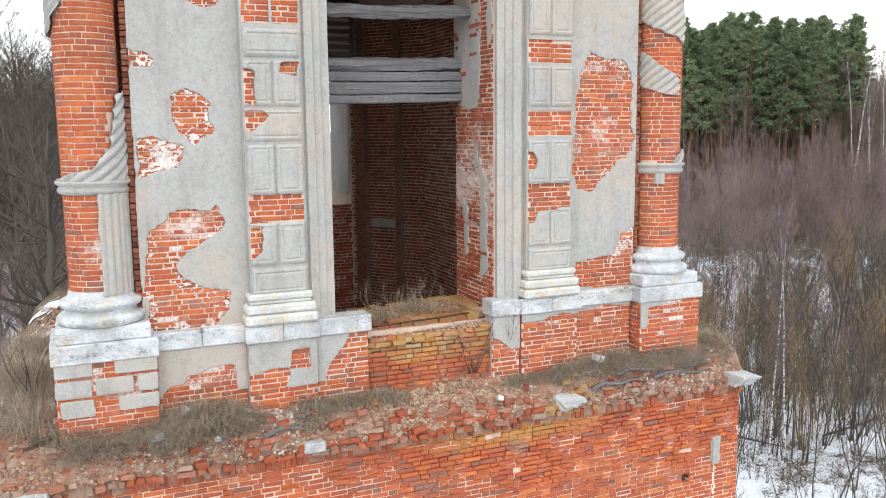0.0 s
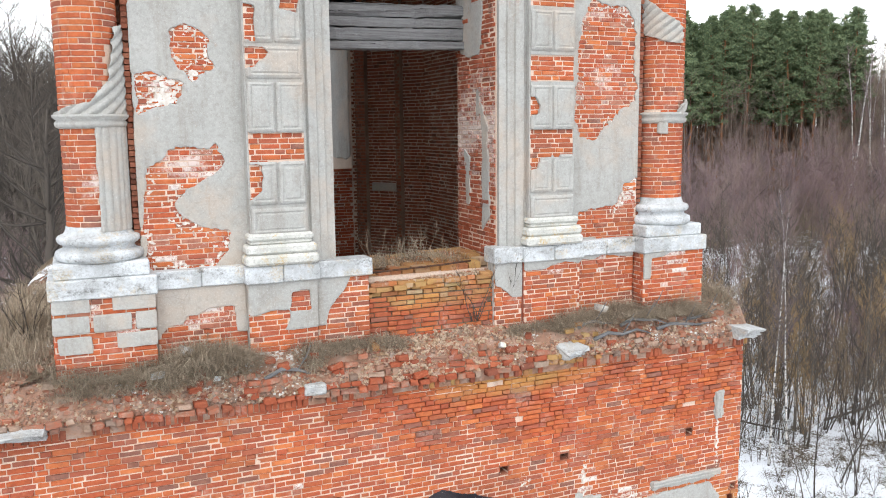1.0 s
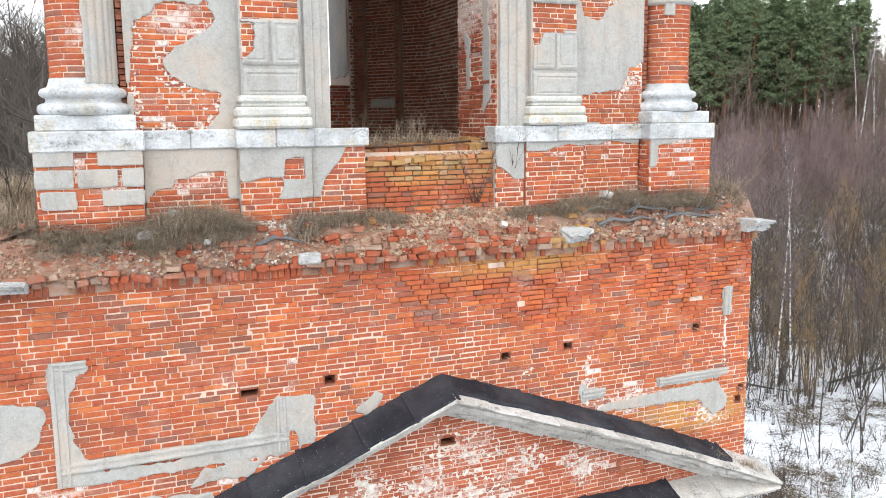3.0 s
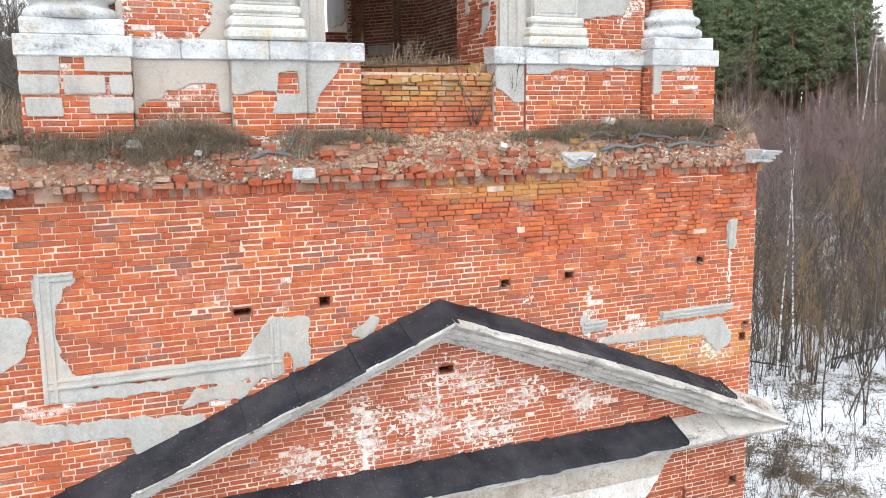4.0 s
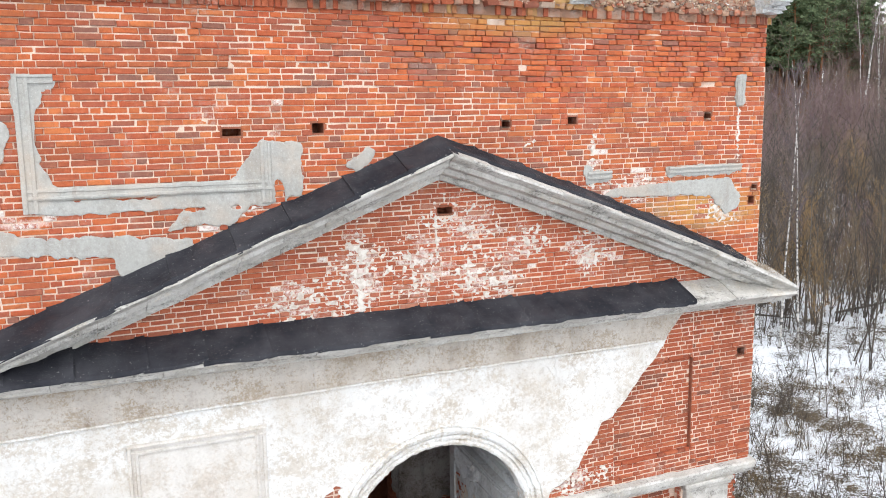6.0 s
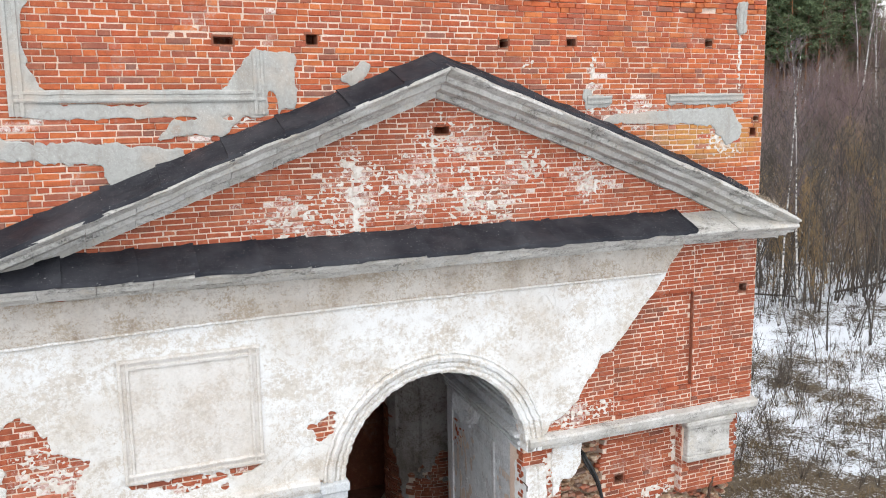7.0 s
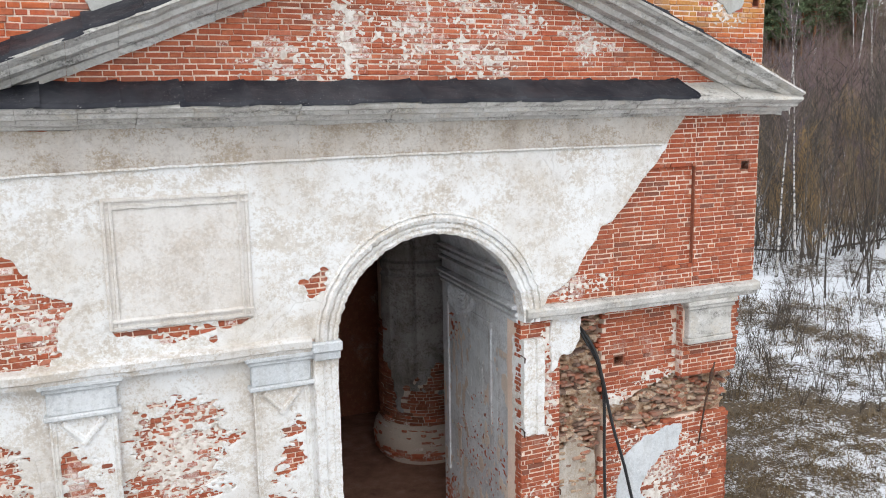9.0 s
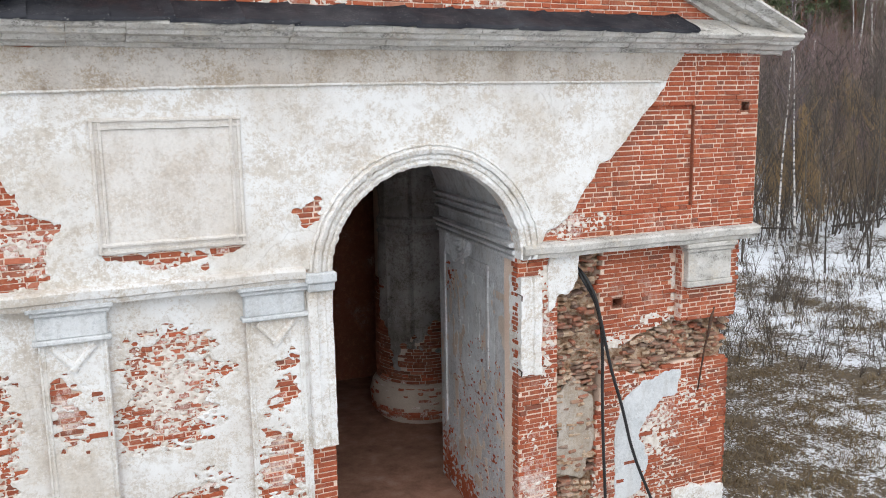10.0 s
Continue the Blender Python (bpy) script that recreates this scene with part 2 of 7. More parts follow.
mt = Mat("grey_weathered_timber", 0.85, spec=0.2)
gr = mt.noise(3.0, 7, 0.75, mt.stretch(0.3, 14, 14))
c0 = mt.ramp(gr, [(0.3, (0.07, 0.068, 0.068)), (0.44, (0.16, 0.16, 0.162)), (0.58, (0.22, 0.22, 0.222)), (0.72, (0.29, 0.29, 0.29))])
gap = mt.step(mt.noise(1.6, 4, 0.6, mt.stretch(0.35, 9, 9)), 0.33, 0.36, 1, 0)
c0 = mt.mix(gap, c0, (0.03, 0.028, 0.026))
TIMBER = mt.done(c0, gr, 0.8, 0.02)

mt = Mat("rubble_soil", 0.95, spec=0.1)
c0 = mt.ramp(mt.noise(3.0, 8, 0.7), [(0.3, (0.28, 0.17, 0.12)), (0.46, (0.46, 0.26, 0.18)), (0.58, (0.56, 0.40, 0.32)), (0.7, (0.66, 0.58, 0.52))])
c0 = mt.mix(mt.step(mt.noise(24, 6, 0.75), 0.45, 0.65, 0, 0.5), c0, (0.22, 0.15, 0.11))
RUBBLE = mt.done(c0, mt.noise(24, 8, 0.75), 1.0, 0.05)

mt = Mat("ledge_soil", 0.95, spec=0.1)
SOIL = mt.done(mt.ramp(mt.noise(4.0, 8, 0.7), [(0.32, (0.09, 0.068, 0.048)), (0.5, (0.19, 0.145, 0.10)), (0.66, (0.28, 0.215, 0.15)), (0.78, (0.34, 0.19, 0.13))]), mt.noise(24, 8, 0.75), 1.0, 0.05)
mt = Mat("broken_brick", 0.95, spec=0.1)
r0 = mt.math("FRACT", mt.math("ADD", mt.island, mt.obrand))
c0 = mt.ramp(r0, [(0.0, (0.38, 0.12, 0.07)), (0.3, (0.44, 0.17, 0.10)), (0.5, (0.24, 0.11, 0.08)), (0.65, (0.42, 0.25, 0.17)), (0.8, (0.44, 0.34, 0.27)), (0.95, (0.17, 0.11, 0.09))])
c0 = mt.mix(mt.step(mt.noise(12, 6, 0.7), 0.5, 0.68, 0, 0.55), c0, (0.55, 0.46, 0.38))
c0 = mt.mix(mt.step(mt.noise(5, 7, 0.75), 0.42, 0.6, 0, 0.85), c0, (0.25, 0.175, 0.13))
BROKEN = mt.done(c0, mt.noise(40, 6, 0.7), 0.8, 0.012)

mt = Mat("dry_grass", 0.9, spec=0.1)
DRYGRASS = mt.done(mt.ramp(mt.island, [(0.0, (0.17, 0.13, 0.095)), (0.35, (0.38, 0.31, 0.23)), (0.7, (0.28, 0.23, 0.175)), (1.0, (0.60, 0.51, 0.39))]))
mt = Mat("wet_grass", 0.9, spec=0.1)
WETGRASS = mt.done(mt.ramp(mt.island, [(0.0, (0.085, 0.06, 0.035)), (0.5, (0.17, 0.125, 0.072)), (1.0, (0.28, 0.22, 0.135))]))
mt = Mat("rusty_iron", 0.7, 0.6)
IRON = mt.done(mt.mix(mt.step(mt.noise(30, 5), 0.4, 0.65), (0.06, 0.045, 0.04), (0.16, 0.075, 0.04)))
mt = Mat("black_rubber", 0.5, spec=0.4)
RUBBER = mt.done((0.018, 0.018, 0.019))

mt = Mat("bare_bark", 0.9, spec=0.1)
BARK = mt.done(mt.mix(mt.obrand, (0.065, 0.057, 0.052), (0.14, 0.12, 0.10)), mt.noise(30), 0.5, 0.02)
mt = Mat("thicket_twigs", 0.9, spec=0.1)
TWIG = mt.done(mt.ramp(mt.obrand, [(0.0, (0.19, 0.135, 0.145)), (0.35, (0.24, 0.17, 0.165)), (0.55, (0.28, 0.21, 0.205)), (0.75, (0.24, 0.185, 0.14)), (1.0, (0.16, 0.13, 0.14))]))
mt = Mat("osier_twigs", 0.9, spec=0.1)
OSIER = mt.done(mt.ramp(mt.obrand, [(0.0, (0.36, 0.24, 0.12)), (0.5, (0.29, 0.21, 0.125)), (1.0, (0.23, 0.18, 0.13))]))
mt = Mat("birch_bark", 0.75, spec=0.2)
bb = mt.noise(3.0, 5, 0.65, mt.stretch(1, 1, 2.4))
BIRCH = mt.done(mt.mix(mt.step(bb, 0.50, 0.56), (0.62, 0.60, 0.57), (0.10, 0.09, 0.085)))
mt = Mat("pine_bark", 0.95, spec=0.1)
PINEBARK = mt.done(mt.mix(mt.step(mt.noise(0.35, 2), 0.4, 0.6), (0.13, 0.085, 0.06), (0.30, 0.14, 0.07)), mt.noise(12), 0.8, 0.03)
# Needle greens are lightened so that their colour carries the distance haze.
mt = Mat("pine_needles", 0.8, spec=0.2)
NEEDLES = mt.done(mt.ramp(mt.math("FRACT", mt.math("ADD", mt.island, mt.obrand)), [(0.0, (0.10, 0.145, 0.085)), (0.5, (0.16, 0.215, 0.115)), (1.0, (0.25, 0.30, 0.16))]))

mt = Mat("snowy_ground", 0.85, spec=0.25)
n1, n2, n3 = mt.noise(0.16, 7, 0.62), mt.noise(1.3, 8, 0.72), mt.noise(7.0, 6, 0.75)
xyz = mt.node("SeparateXYZ", {0: mt.pos})
dist = mt.node("VectorMath", {0: mt.pos, 1: (0.0, 4.5, 0.0)}, op="DISTANCE").outputs["Value"]
grass_c = mt.mix(mt.step(n3, 0.35, 0.65), (0.065, 0.05, 0.035), (0.16, 0.125, 0.085))
grass_c = mt.mix(mt.step(mt.noise(26, 4, 0.7), 0.45, 0.7, 0, 0.5), grass_c, (0.26, 0.21, 0.15))
cover = mt.math("ADD", mt.math("ADD", mt.math("MULTIPLY", n1, 0.6), mt.math("MULTIPLY", n2, 0.55)), mt.math("MULTIPLY", n3, 0.28))
cover = mt.math("ADD", cover, mt.step(dist, 8.0, 18.0, -0.075, 0.01))
cover = mt.math("ADD", cover, mt.step(dist, 19.0, 26.0, 0.0, 0.035))
cover = mt.math("ADD", cover, mt.step(dist, 62.0, 95.0, 0.0, -0.35))
cover = mt.math("ADD", cover, mt.step(mt.noise(14, 6, 0.8), 0.3, 0.7, -0.11, 0.11))
snow_f = mt.step(cover, 0.665, 0.70)
col = mt.mix(snow_f, grass_c, (0.84, 0.875, 0.92))
GROUND = mt.done(col, mt.math("ADD", mt.math("MULTIPLY", snow_f, 0.7), n3), 0.7, 0.06)
mt = Mat("old_snow", 0.6, spec=0.3)
SNOW = mt.done(mt.mix(mt.step(mt.noise(6, 5), 0.4, 0.6), (0.80, 0.83, 0.87), (0.72, 0.74, 0.77)), mt.noise(8, 5), 0.4, 0.03)
mt = Mat("red_earth_floor", 0.95, spec=0.1)
FLOORMAT = mt.done(mt.ramp(mt.noise(2.5, 7, 0.7), [(0.3, (0.20, 0.11, 0.08)), (0.55, (0.38, 0.21, 0.15)), (0.75, (0.48, 0.33, 0.26))]), mt.noise(20, 6), 0.8, 0.03)


# ---- shape helpers ----
def lattice(ix, iz, seed):
    h = (ix.astype(np.int64) * 374761393 + iz.astype(np.int64) * 668265263 + seed * 1442695041) & 0x7FFFFFFF
    h = ((h ^ (h >> 13)) * 1274126177) & 0x7FFFFFFF
    return ((h ^ (h >> 16)) & 0xFFFF) / 65535.0


def vnoise(x, z, freq, seed):
    x, z = np.asarray(x, float) * freq, np.asarray(z, float) * freq
    ix, iz = np.floor(x), np.floor(z)
    fx, fz = x - ix, z - iz
    fx, fz = fx * fx * (3 - 2 * fx), fz * fz * (3 - 2 * fz)
    a, b = lattice(ix, iz, seed), lattice(ix + 1, iz, seed)
    c, d = lattice(ix, iz + 1, seed), lattice(ix + 1, iz + 1, seed)
    return (a * (1 - fx) + b * fx) * (1 - fz) + (c * (1 - fx) + d * fx) * fz


def fbm(x, z, freq, seed, octaves=4):
    """Fractal noise around zero, about -0.5 to 0.5."""
    total, amp, norm = 0.0, 1.0, 0.0
    for k in range(octaves):
        total = total + amp * (vnoise(x, z, freq * 2 ** k, seed + 17 * k) - 0.5)
        norm += amp
        amp *= 0.55
    return total / norm * 1.6


def inside(points):
    """A function of x, z: signed distance to a polygon, positive inside."""
    pts = np.array(points, float)

    def f(x, z):
        x, z = np.asarray(x, float), np.asarray(z, float)
        best, odd = np.full(x.shape, 1e9), np.zeros(x.shape, bool)
        for (ax, az), (bx, bz) in zip(pts, np.roll(pts, -1, 0)):
            ex, ez = bx - ax, bz - az
            t = np.clip(((x - ax) * ex + (z - az) * ez) / (ex * ex + ez * ez + 1e-12), 0, 1)
            best = np.minimum(best, np.hypot(x - ax - t * ex, z - az - t * ez))
            cross = (az > z) != (bz > z)
            odd ^= cross & (x < (bx - ax) * (z - az) / (bz - az + 1e-12) + ax)
        return np.where(odd, best, -best)
    return f


def rect(x0, z0, x1, z1):
    return inside([(x0, z0), (x1, z0), (x1, z1), (x0, z1)])


class Geo:
    """Collects vertices and faces of one mesh."""

    def __init__(self):
        self.v, self.f, self.smooth = [], [], []

    def add(self, verts, faces, smooth=False):
        o = len(self.v)
        self.v.extend(verts)
        self.f.extend([tuple(i + o for i in f) for f in faces])
        self.smooth.extend([smooth] * len(faces))

    def box(self, x0, y0, z0, x1, y1, z1, chip=0.0, rng=random):
        vs = [(x, y, z) for z in (z0, z1) for y in (y0, y1) for x in (x0, x1)]
        if chip:
            vs = [tuple(c + rng.uniform(-chip, chip) for c in v) for v in vs]
        self.add(vs, [(0, 2, 3, 1), (4, 5, 7, 6), (0, 1, 5, 4), (2, 6, 7, 3), (0, 4, 6, 2), (1, 3, 7, 5)])

    def block(self, x0, y0, z0, x1, y1, z1, b=0.012):
        """A box whose edges are cut off by b."""
        vs, fs = [], []
        cx, cy, cz = (x0 + x1) / 2, (y0 + y1) / 2, (z0 + z1) / 2
        hx, hy, hz = abs(x1 - x0) / 2, abs(y1 - y0) / 2, abs(z1 - z0) / 2
        bm = bmesh.new()
        bmesh.ops.create_cube(bm, size=2.0)
        for v in bm.verts:
            v.co = Vector((cx + v.co.x * hx, cy + v.co.y * hy, cz + v.co.z * hz))
        bmesh.ops.bevel(bm, geom=bm.edges[:], offset=min(b, hx * 0.6, hy * 0.6, hz * 0.6), segments=1, affect="EDGES")
        bm.verts.index_update()
        self.add([tuple(v.co) for v in bm.verts], [tuple(v.index for v in f.verts) for f in bm.faces])
        bm.free()

    def sweep(self, profile, path, closed=False, caps=True, smooth=False):
        """profile: list of (a, b); path: list of frames (origin, axis_a, axis_b)."""
        n, vs, fs = len(profile), [], []
        for o, ua, ub in path:
            vs += [tuple(Vector(o) + a * Vector(ua) + b * Vector(ub)) for a, b in profile]
        for k in range(len(path) - (0 if closed else 1)):
            k2 = (k + 1) % len(path)
            fs += [(k * n + i, k * n + (i + 1) % n, k2 * n + (i + 1) % n, k2 * n + i) for i in range(n)]
        if caps and not closed:
            fs += [tuple(range(n))[::-1], tuple((len(path) - 1) * n + i for i in range(n))]
        self.add(vs, fs, smooth)

    def lathe(self, cx, cy, profile, seg=32, a0=0.0, a1=2 * math.pi, wobble=None):
        """profile: list of (radius, z) from the bottom up."""
        full = abs(a1 - a0 - 2 * math.pi) < 1e-6
        m = seg if full else seg + 1
        vs, fs = [], []
        for r, z in profile:
            for i in range(m):
                a = a0 + (a1 - a0) * i / seg
                q = r + (wobble(a, z) if wobble else 0.0)
                vs.append((cx + q * math.cos(a), cy + q * math.sin(a), z))
        for k in range(len(profile) - 1):
            for i in range(seg):
                j = (i + 1) % m
                fs.append((k * m + i, k * m + j, (k + 1) * m + j, (k + 1) * m + i))
        self.add(vs, fs, True)
        if full:
            self.add([vs[i] for i in range(m)], [tuple(range(m))[::-1]])
            self.add([vs[(len(profile) - 1) * m + i] for i in range(m)], [tuple(range(m))])

    def tube(self, pts, radii, sides=5):
        """A tapered tube along points."""
        vs, fs = [], []
        pts = [Vector(p) for p in pts]
        for k, p in enumerate(pts):
            d = (pts[min(k + 1, len(pts) - 1)] - pts[max(k - 1, 0)]).normalized()
            a = d.cross(Vector((0.3, 0.9, 0.2))).normalized()
            b = d.cross(a)
            for i in range(sides):
                t = 2 * math.pi * i / sides
                vs.append(tuple(p + radii[k] * (math.cos(t) * a + math.sin(t) * b)))
        for k in range(len(pts) - 1):
            for i in range(sides):
                j = (i + 1) % sides
                fs.append((k * sides + i, k * sides + j, (k + 1) * sides + j, (k + 1) * sides + i))
        fs += [tuple(range(sides))[::-1], tuple((len(pts) - 1) * sides + i for i in range(sides))]
        self.add(vs, fs, True)

    def mesh(self, name, mat):
        me = bpy.data.meshes.new(name)
        me.from_pydata(self.v, [], self.f)
        me.polygons.foreach_set("use_smooth", self.smooth)
        me.materials.append(mat)
        me.update()
        return me


def part(name, geo, mat, parent=None, label="", kind=""):
    ob = new(name, geo.mesh(name, mat))
    if parent:
        ob.parent = parent
        ob.matrix_parent_inverse = Matrix.Translation(-parent.location)
    return tagged(ob, label, kind=kind)


def thing(name, label, category, group="", kind="", at=(0, 0, 0)):
    ob = new(name)
    ob.location = at
    ob.empty_display_size = 0.2
    return tagged(ob, label, category, group, kind)


def recentre(ob):
    """Puts the thing's origin on its lowest point, under its middle."""
    me = ob.data
    co = np.empty(len(me.vertices) * 3)
    me.vertices.foreach_get("co", co)
    co = co.reshape(-1, 3)
    o = np.array([(co[:, 0].min() + co[:, 0].max()) / 2, (co[:, 1].min() + co[:, 1].max()) / 2, co[:, 2].min()])
    me.vertices.foreach_set("co", (co - o).ravel())
    ob.location = o
    me.update()
    return ob


class Plane:
    """An upright plane: u runs along it, d comes out of it."""

    def __init__(self, x, y, ux=1.0, uy=0.0):
        self.o, self.u = (x, y), (ux, uy)
        self.n = (uy, -ux)

    def at(self, u, d, z):
        return (self.o[0] + u * self.u[0] + d * self.n[0], self.o[1] + u * self.u[1] + d * self.n[1], z)


FRONT = Plane(0, 0)


def sheet(geo, pl, f, u0, z0, u1, z1, res, d0, thick, rough=0.004, seed=3, relief=None):
    """A crumbling coat on a plane wherever f(u, z) > 0, with real edges."""
    nu, nz = int((u1 - u0) / res) + 1, int((z1 - z0) / res) + 1
    U, Z = np.meshgrid(u0 + np.arange(nu) * res, z0 + np.arange(nz) * res, indexing="ij")
    V = f(U, Z)
    D = d0 + thick + rough * 2 * fbm(U, Z, 3.0, seed, 4)
    if relief:
        D = D + relief(U, Z)
    lip = 0.25 * min(thick, 0.024)
    index, vs, fs, rim = {}, [], [], {}

    def corner(i, j):
        k = (i, j)
        if k not in index:
            index[k] = len(vs)
            vs.append(pl.at(U[i, j], D[i, j], Z[i, j]))
        return index[k]

    def cut(a, b):
        k = (a, b) if a < b else (b, a)
        if k not in index:
            (i, j), (p, q) = k
            t = V[i, j] / (V[i, j] - V[p, q])
            index[k] = len(vs)
            vs.append(pl.at(U[i, j] + t * (U[p, q] - U[i, j]), (D[i, j] + D[p, q]) / 2 - lip, Z[i, j] + t * (Z[p, q] - Z[i, j])))
        return index[k]
    pos = V > 0
    anyp = pos[:-1, :-1] | pos[1:, :-1] | pos[1:, 1:] | pos[:-1, 1:]
    for i, j in zip(*np.nonzero(anyp)):
        ring = [(i, j), (i + 1, j), (i + 1, j + 1), (i, j + 1)]
        poly, cuts = [], []
        for k in range(4):
            a, b = ring[k], ring[(k + 1) % 4]
            if pos[a]:
                poly.append(corner(*a))
            if pos[a] != pos[b]:
                c = cut(a, b)
                poly.append(c)
                cuts.append((c, pos[a]))
        if len(poly) > 2:
            fs.append(tuple(poly))
        if len(cuts) == 2:
            (a, ina), (b, _) = cuts
            fs_edge = (a, b) if ina else (b, a)
            rim[fs_edge] = 1
    low = {}
    for a, b in rim:
        for k in (a, b):
            if k not in low:
                low[k] = len(vs)
                x, y, z = vs[k]
                back_d = thick
                vs.append((x - pl.n[0] * back_d, y - pl.n[1] * back_d, z))
        fs.append((b, a, low[a], low[b]))
    geo.add(vs, fs)


COURSE, STRETCH, HEAD = 0.0645, 0.243, 0.123


def brick_rows(pl, u0, z0, u1, z1, keep, seed, joint=0.0105, wear=0.004, gaps=(), course=COURSE):
    """Flemish bond on a plane: yields (u, z, width, height, depth) of each whole brick."""
    rng = random.Random(seed)
    k0, k1 = int(math.floor(z0 / course)), int(math.ceil(z1 / course))
    out = []
    for k in range(k0, k1):
        z = k * course
        u = u0 - (0.19 if k % 2 else 0.0) - rng.uniform(0, 0.05)
        i = k % 2
        while u < u1:
            w = (STRETCH if i % 2 else HEAD) * rng.uniform(0.94, 1.06)
            i += 1
            if rng.random() < 0.06:
                i += 1
            a, b = max(u, u0), min(u + w, u1)
            runs = [(a, b)]
            for ga, gz, gw, gh in gaps:
                if abs(z + course / 2 - gz) < gh + course * 0.28:
                    runs = [r for p, q in runs for r in ((p, min(q, ga - gw)), (max(p, ga + gw), q)) if r[1] - r[0] > 0.03]
            for a, b in runs:
                if b - a > (0.03 if gaps else 0.05) and z + course * 0.5 < z1 + 0.02 and z > z0 - 0.05:
                    sag = 0.010 * math.sin((a + b) * 0.45 + seed) * math.sin(z * 2.3 + seed) + rng.uniform(-0.002, 0.002)
                    out.append(((a + b) / 2, z + course / 2 + sag, b - a - joint * rng.uniform(0.7, 1.3), course - joint * rng.uniform(0.7, 1.25), max(rng.gauss(0.001, wear), -0.004)))
            u += w
    if not out:
        return out
    arr = np.array(out)
    ok = keep(arr[:, 0], arr[:, 1])
    return [o for o, q in zip(out, ok) if q]


BRICK_FACES = [(0, 1, 2, 3), (4, 5, 1, 0), (5, 6, 2, 1), (6, 7, 3, 2), (7, 4, 0, 3), (8, 9, 5, 4), (9, 10, 6, 5), (10, 11, 7, 6), (11, 8, 4, 7)]


def brick_shape(pl, u, z, w, h, d, rng, deep=0.07, bev=0.005):
    """Vertices of one brick's face with worn arrises, set in the wall."""
    vs = []
    j = lambda s: rng.uniform(-s, s)
    tilt, bev = j(0.003), bev * rng.uniform(0.8, 1.9)
    for su, sz in ((-1, -1), (1, -1), (1, 1), (-1, 1)):
        vs.append(pl.at(u + su * (w / 2 - bev) + j(0.005), d + tilt * su + j(0.0015), z + sz * (h / 2 - bev) + j(0.004)))
    for su, sz in ((-1, -1), (1, -1), (1, 1), (-1, 1)):
        vs.append(pl.at(u + su * w / 2 + j(0.004), d - bev * 1.2, z + sz * h / 2 + j(0.003)))
    for su, sz in ((-1, -1), (1, -1), (1, 1), (-1, 1)):
        vs.append(pl.at(u + su * w / 2, d - deep, z + sz * h / 2))
    return vs


def brick_curved(pl, u, z, w, h, d, rng, deep=0.03, bev=0.005):
    """The same brick bent round a cylinder: vertices and faces."""
    n = 4
    vs, fs = [], []
    j = lambda s: rng.uniform(-s, s)
    for k in range(n + 1):
        q = u - w / 2 + w * k / n
        end = bev if k in (0, n) else 0.0
        a, b = h / 2 + j(0.002), h / 2 + j(0.002)
        vs += [pl.at(q, d - deep, z - a), pl.at(q, d - bev - end, z - a), pl.at(q, d - end, z - a + bev), pl.at(q, d - end, z + b - bev), pl.at(q, d - bev - end, z + b), pl.at(q, d - deep, z + b)]
    for k in range(n):
        fs += [(6 * k + i, 6 * k + 6 + i, 6 * k + 7 + i, 6 * k + 1 + i) for i in range(5)]
    return vs, fs + [(5, 4, 3, 2, 1, 0), tuple(6 * n + i for i in range(6))]


def brickwork(parent, pl, u0, z0, u1, z1, keep, seed, mat, singles=None, wear=0.004, joint=0.0105, second=None, depth=None, gaps=(), course=COURSE, second_mat=None):
    """Lays a field of bricks: those in the stretch `singles` (a test on u, z) as parts, at most 300, the rest joined."""
    rng = random.Random(seed + 1)
    rows = brick_rows(pl, u0, z0, u1, z1, keep, seed, joint, wear, gaps, course)
    geo, geo2, count = Geo(), Geo(), 0
    shared = {}
    for u, z, w, h, d in rows:
        if depth:
            d += depth(u, z)
        pale_one = bool(second and second(u, z, rng))
        if not pale_one and singles and count < 300 and singles(u, z):
            key = (round(w / 0.02), rng.randrange(3))
            if key not in shared:
                g = Geo()
                if isinstance(pl, Round):
                    g.add(*brick_curved(Round(0, 0, pl.r), 0, 0, key[0] * 0.02, course - joint, 0.003, rng))
                else:
                    g.add(brick_shape(Plane(0, 0, *pl.u), 0, 0, key[0] * 0.02, course - joint, 0, rng), BRICK_FACES)
                shared[key] = g.mesh("brick", mat)
            ob = new("brick", shared[key])
            ob.parent = parent
            ob.matrix_parent_inverse = Matrix.Translation(-parent.location)
            ob.location = pl.at(u, d, z)
            if isinstance(pl, Round):
                ob.location = (pl.o[0], pl.o[1], z)
                ob.rotation_euler.z = u / pl.r
            count += 1
            continue
        g = geo2 if pale_one else geo
        if isinstance(pl, Round):
            g.add(*brick_curved(pl, u, z, w, h, d + 0.002, rng))
        else:
            g.add(brick_shape(pl, u, z, w, h, d, rng), BRICK_FACES)
    made = None
    if geo.v:
        made = part("brickwork", geo, mat, parent, kind="stuff")
        made.matrix_parent_inverse = Matrix.Translation(-parent.location)
    if second_mat and geo2.v:
        part("brickwork", geo2, second_mat, parent, "bricks still coated with dirty limewash", "stuff")
    return made, geo2


def limed(spots, most=0.8, seed=7):
    """A test that picks bricks still coated with limewash, round the spots (u, z, ru, rz)."""
    def f(u, z, rng):
        w = max(1.0 - math.hypot((u - a) / ra, (z - b) / rb) for a, b, ra, rb in spots)
        return rng.random() < most * max(0.0, min(1.0, w * 1.6)) * (0.5 + 1.2 * float(fbm(u, z, 3.5, seed, 3)) + 0.2)
    return f


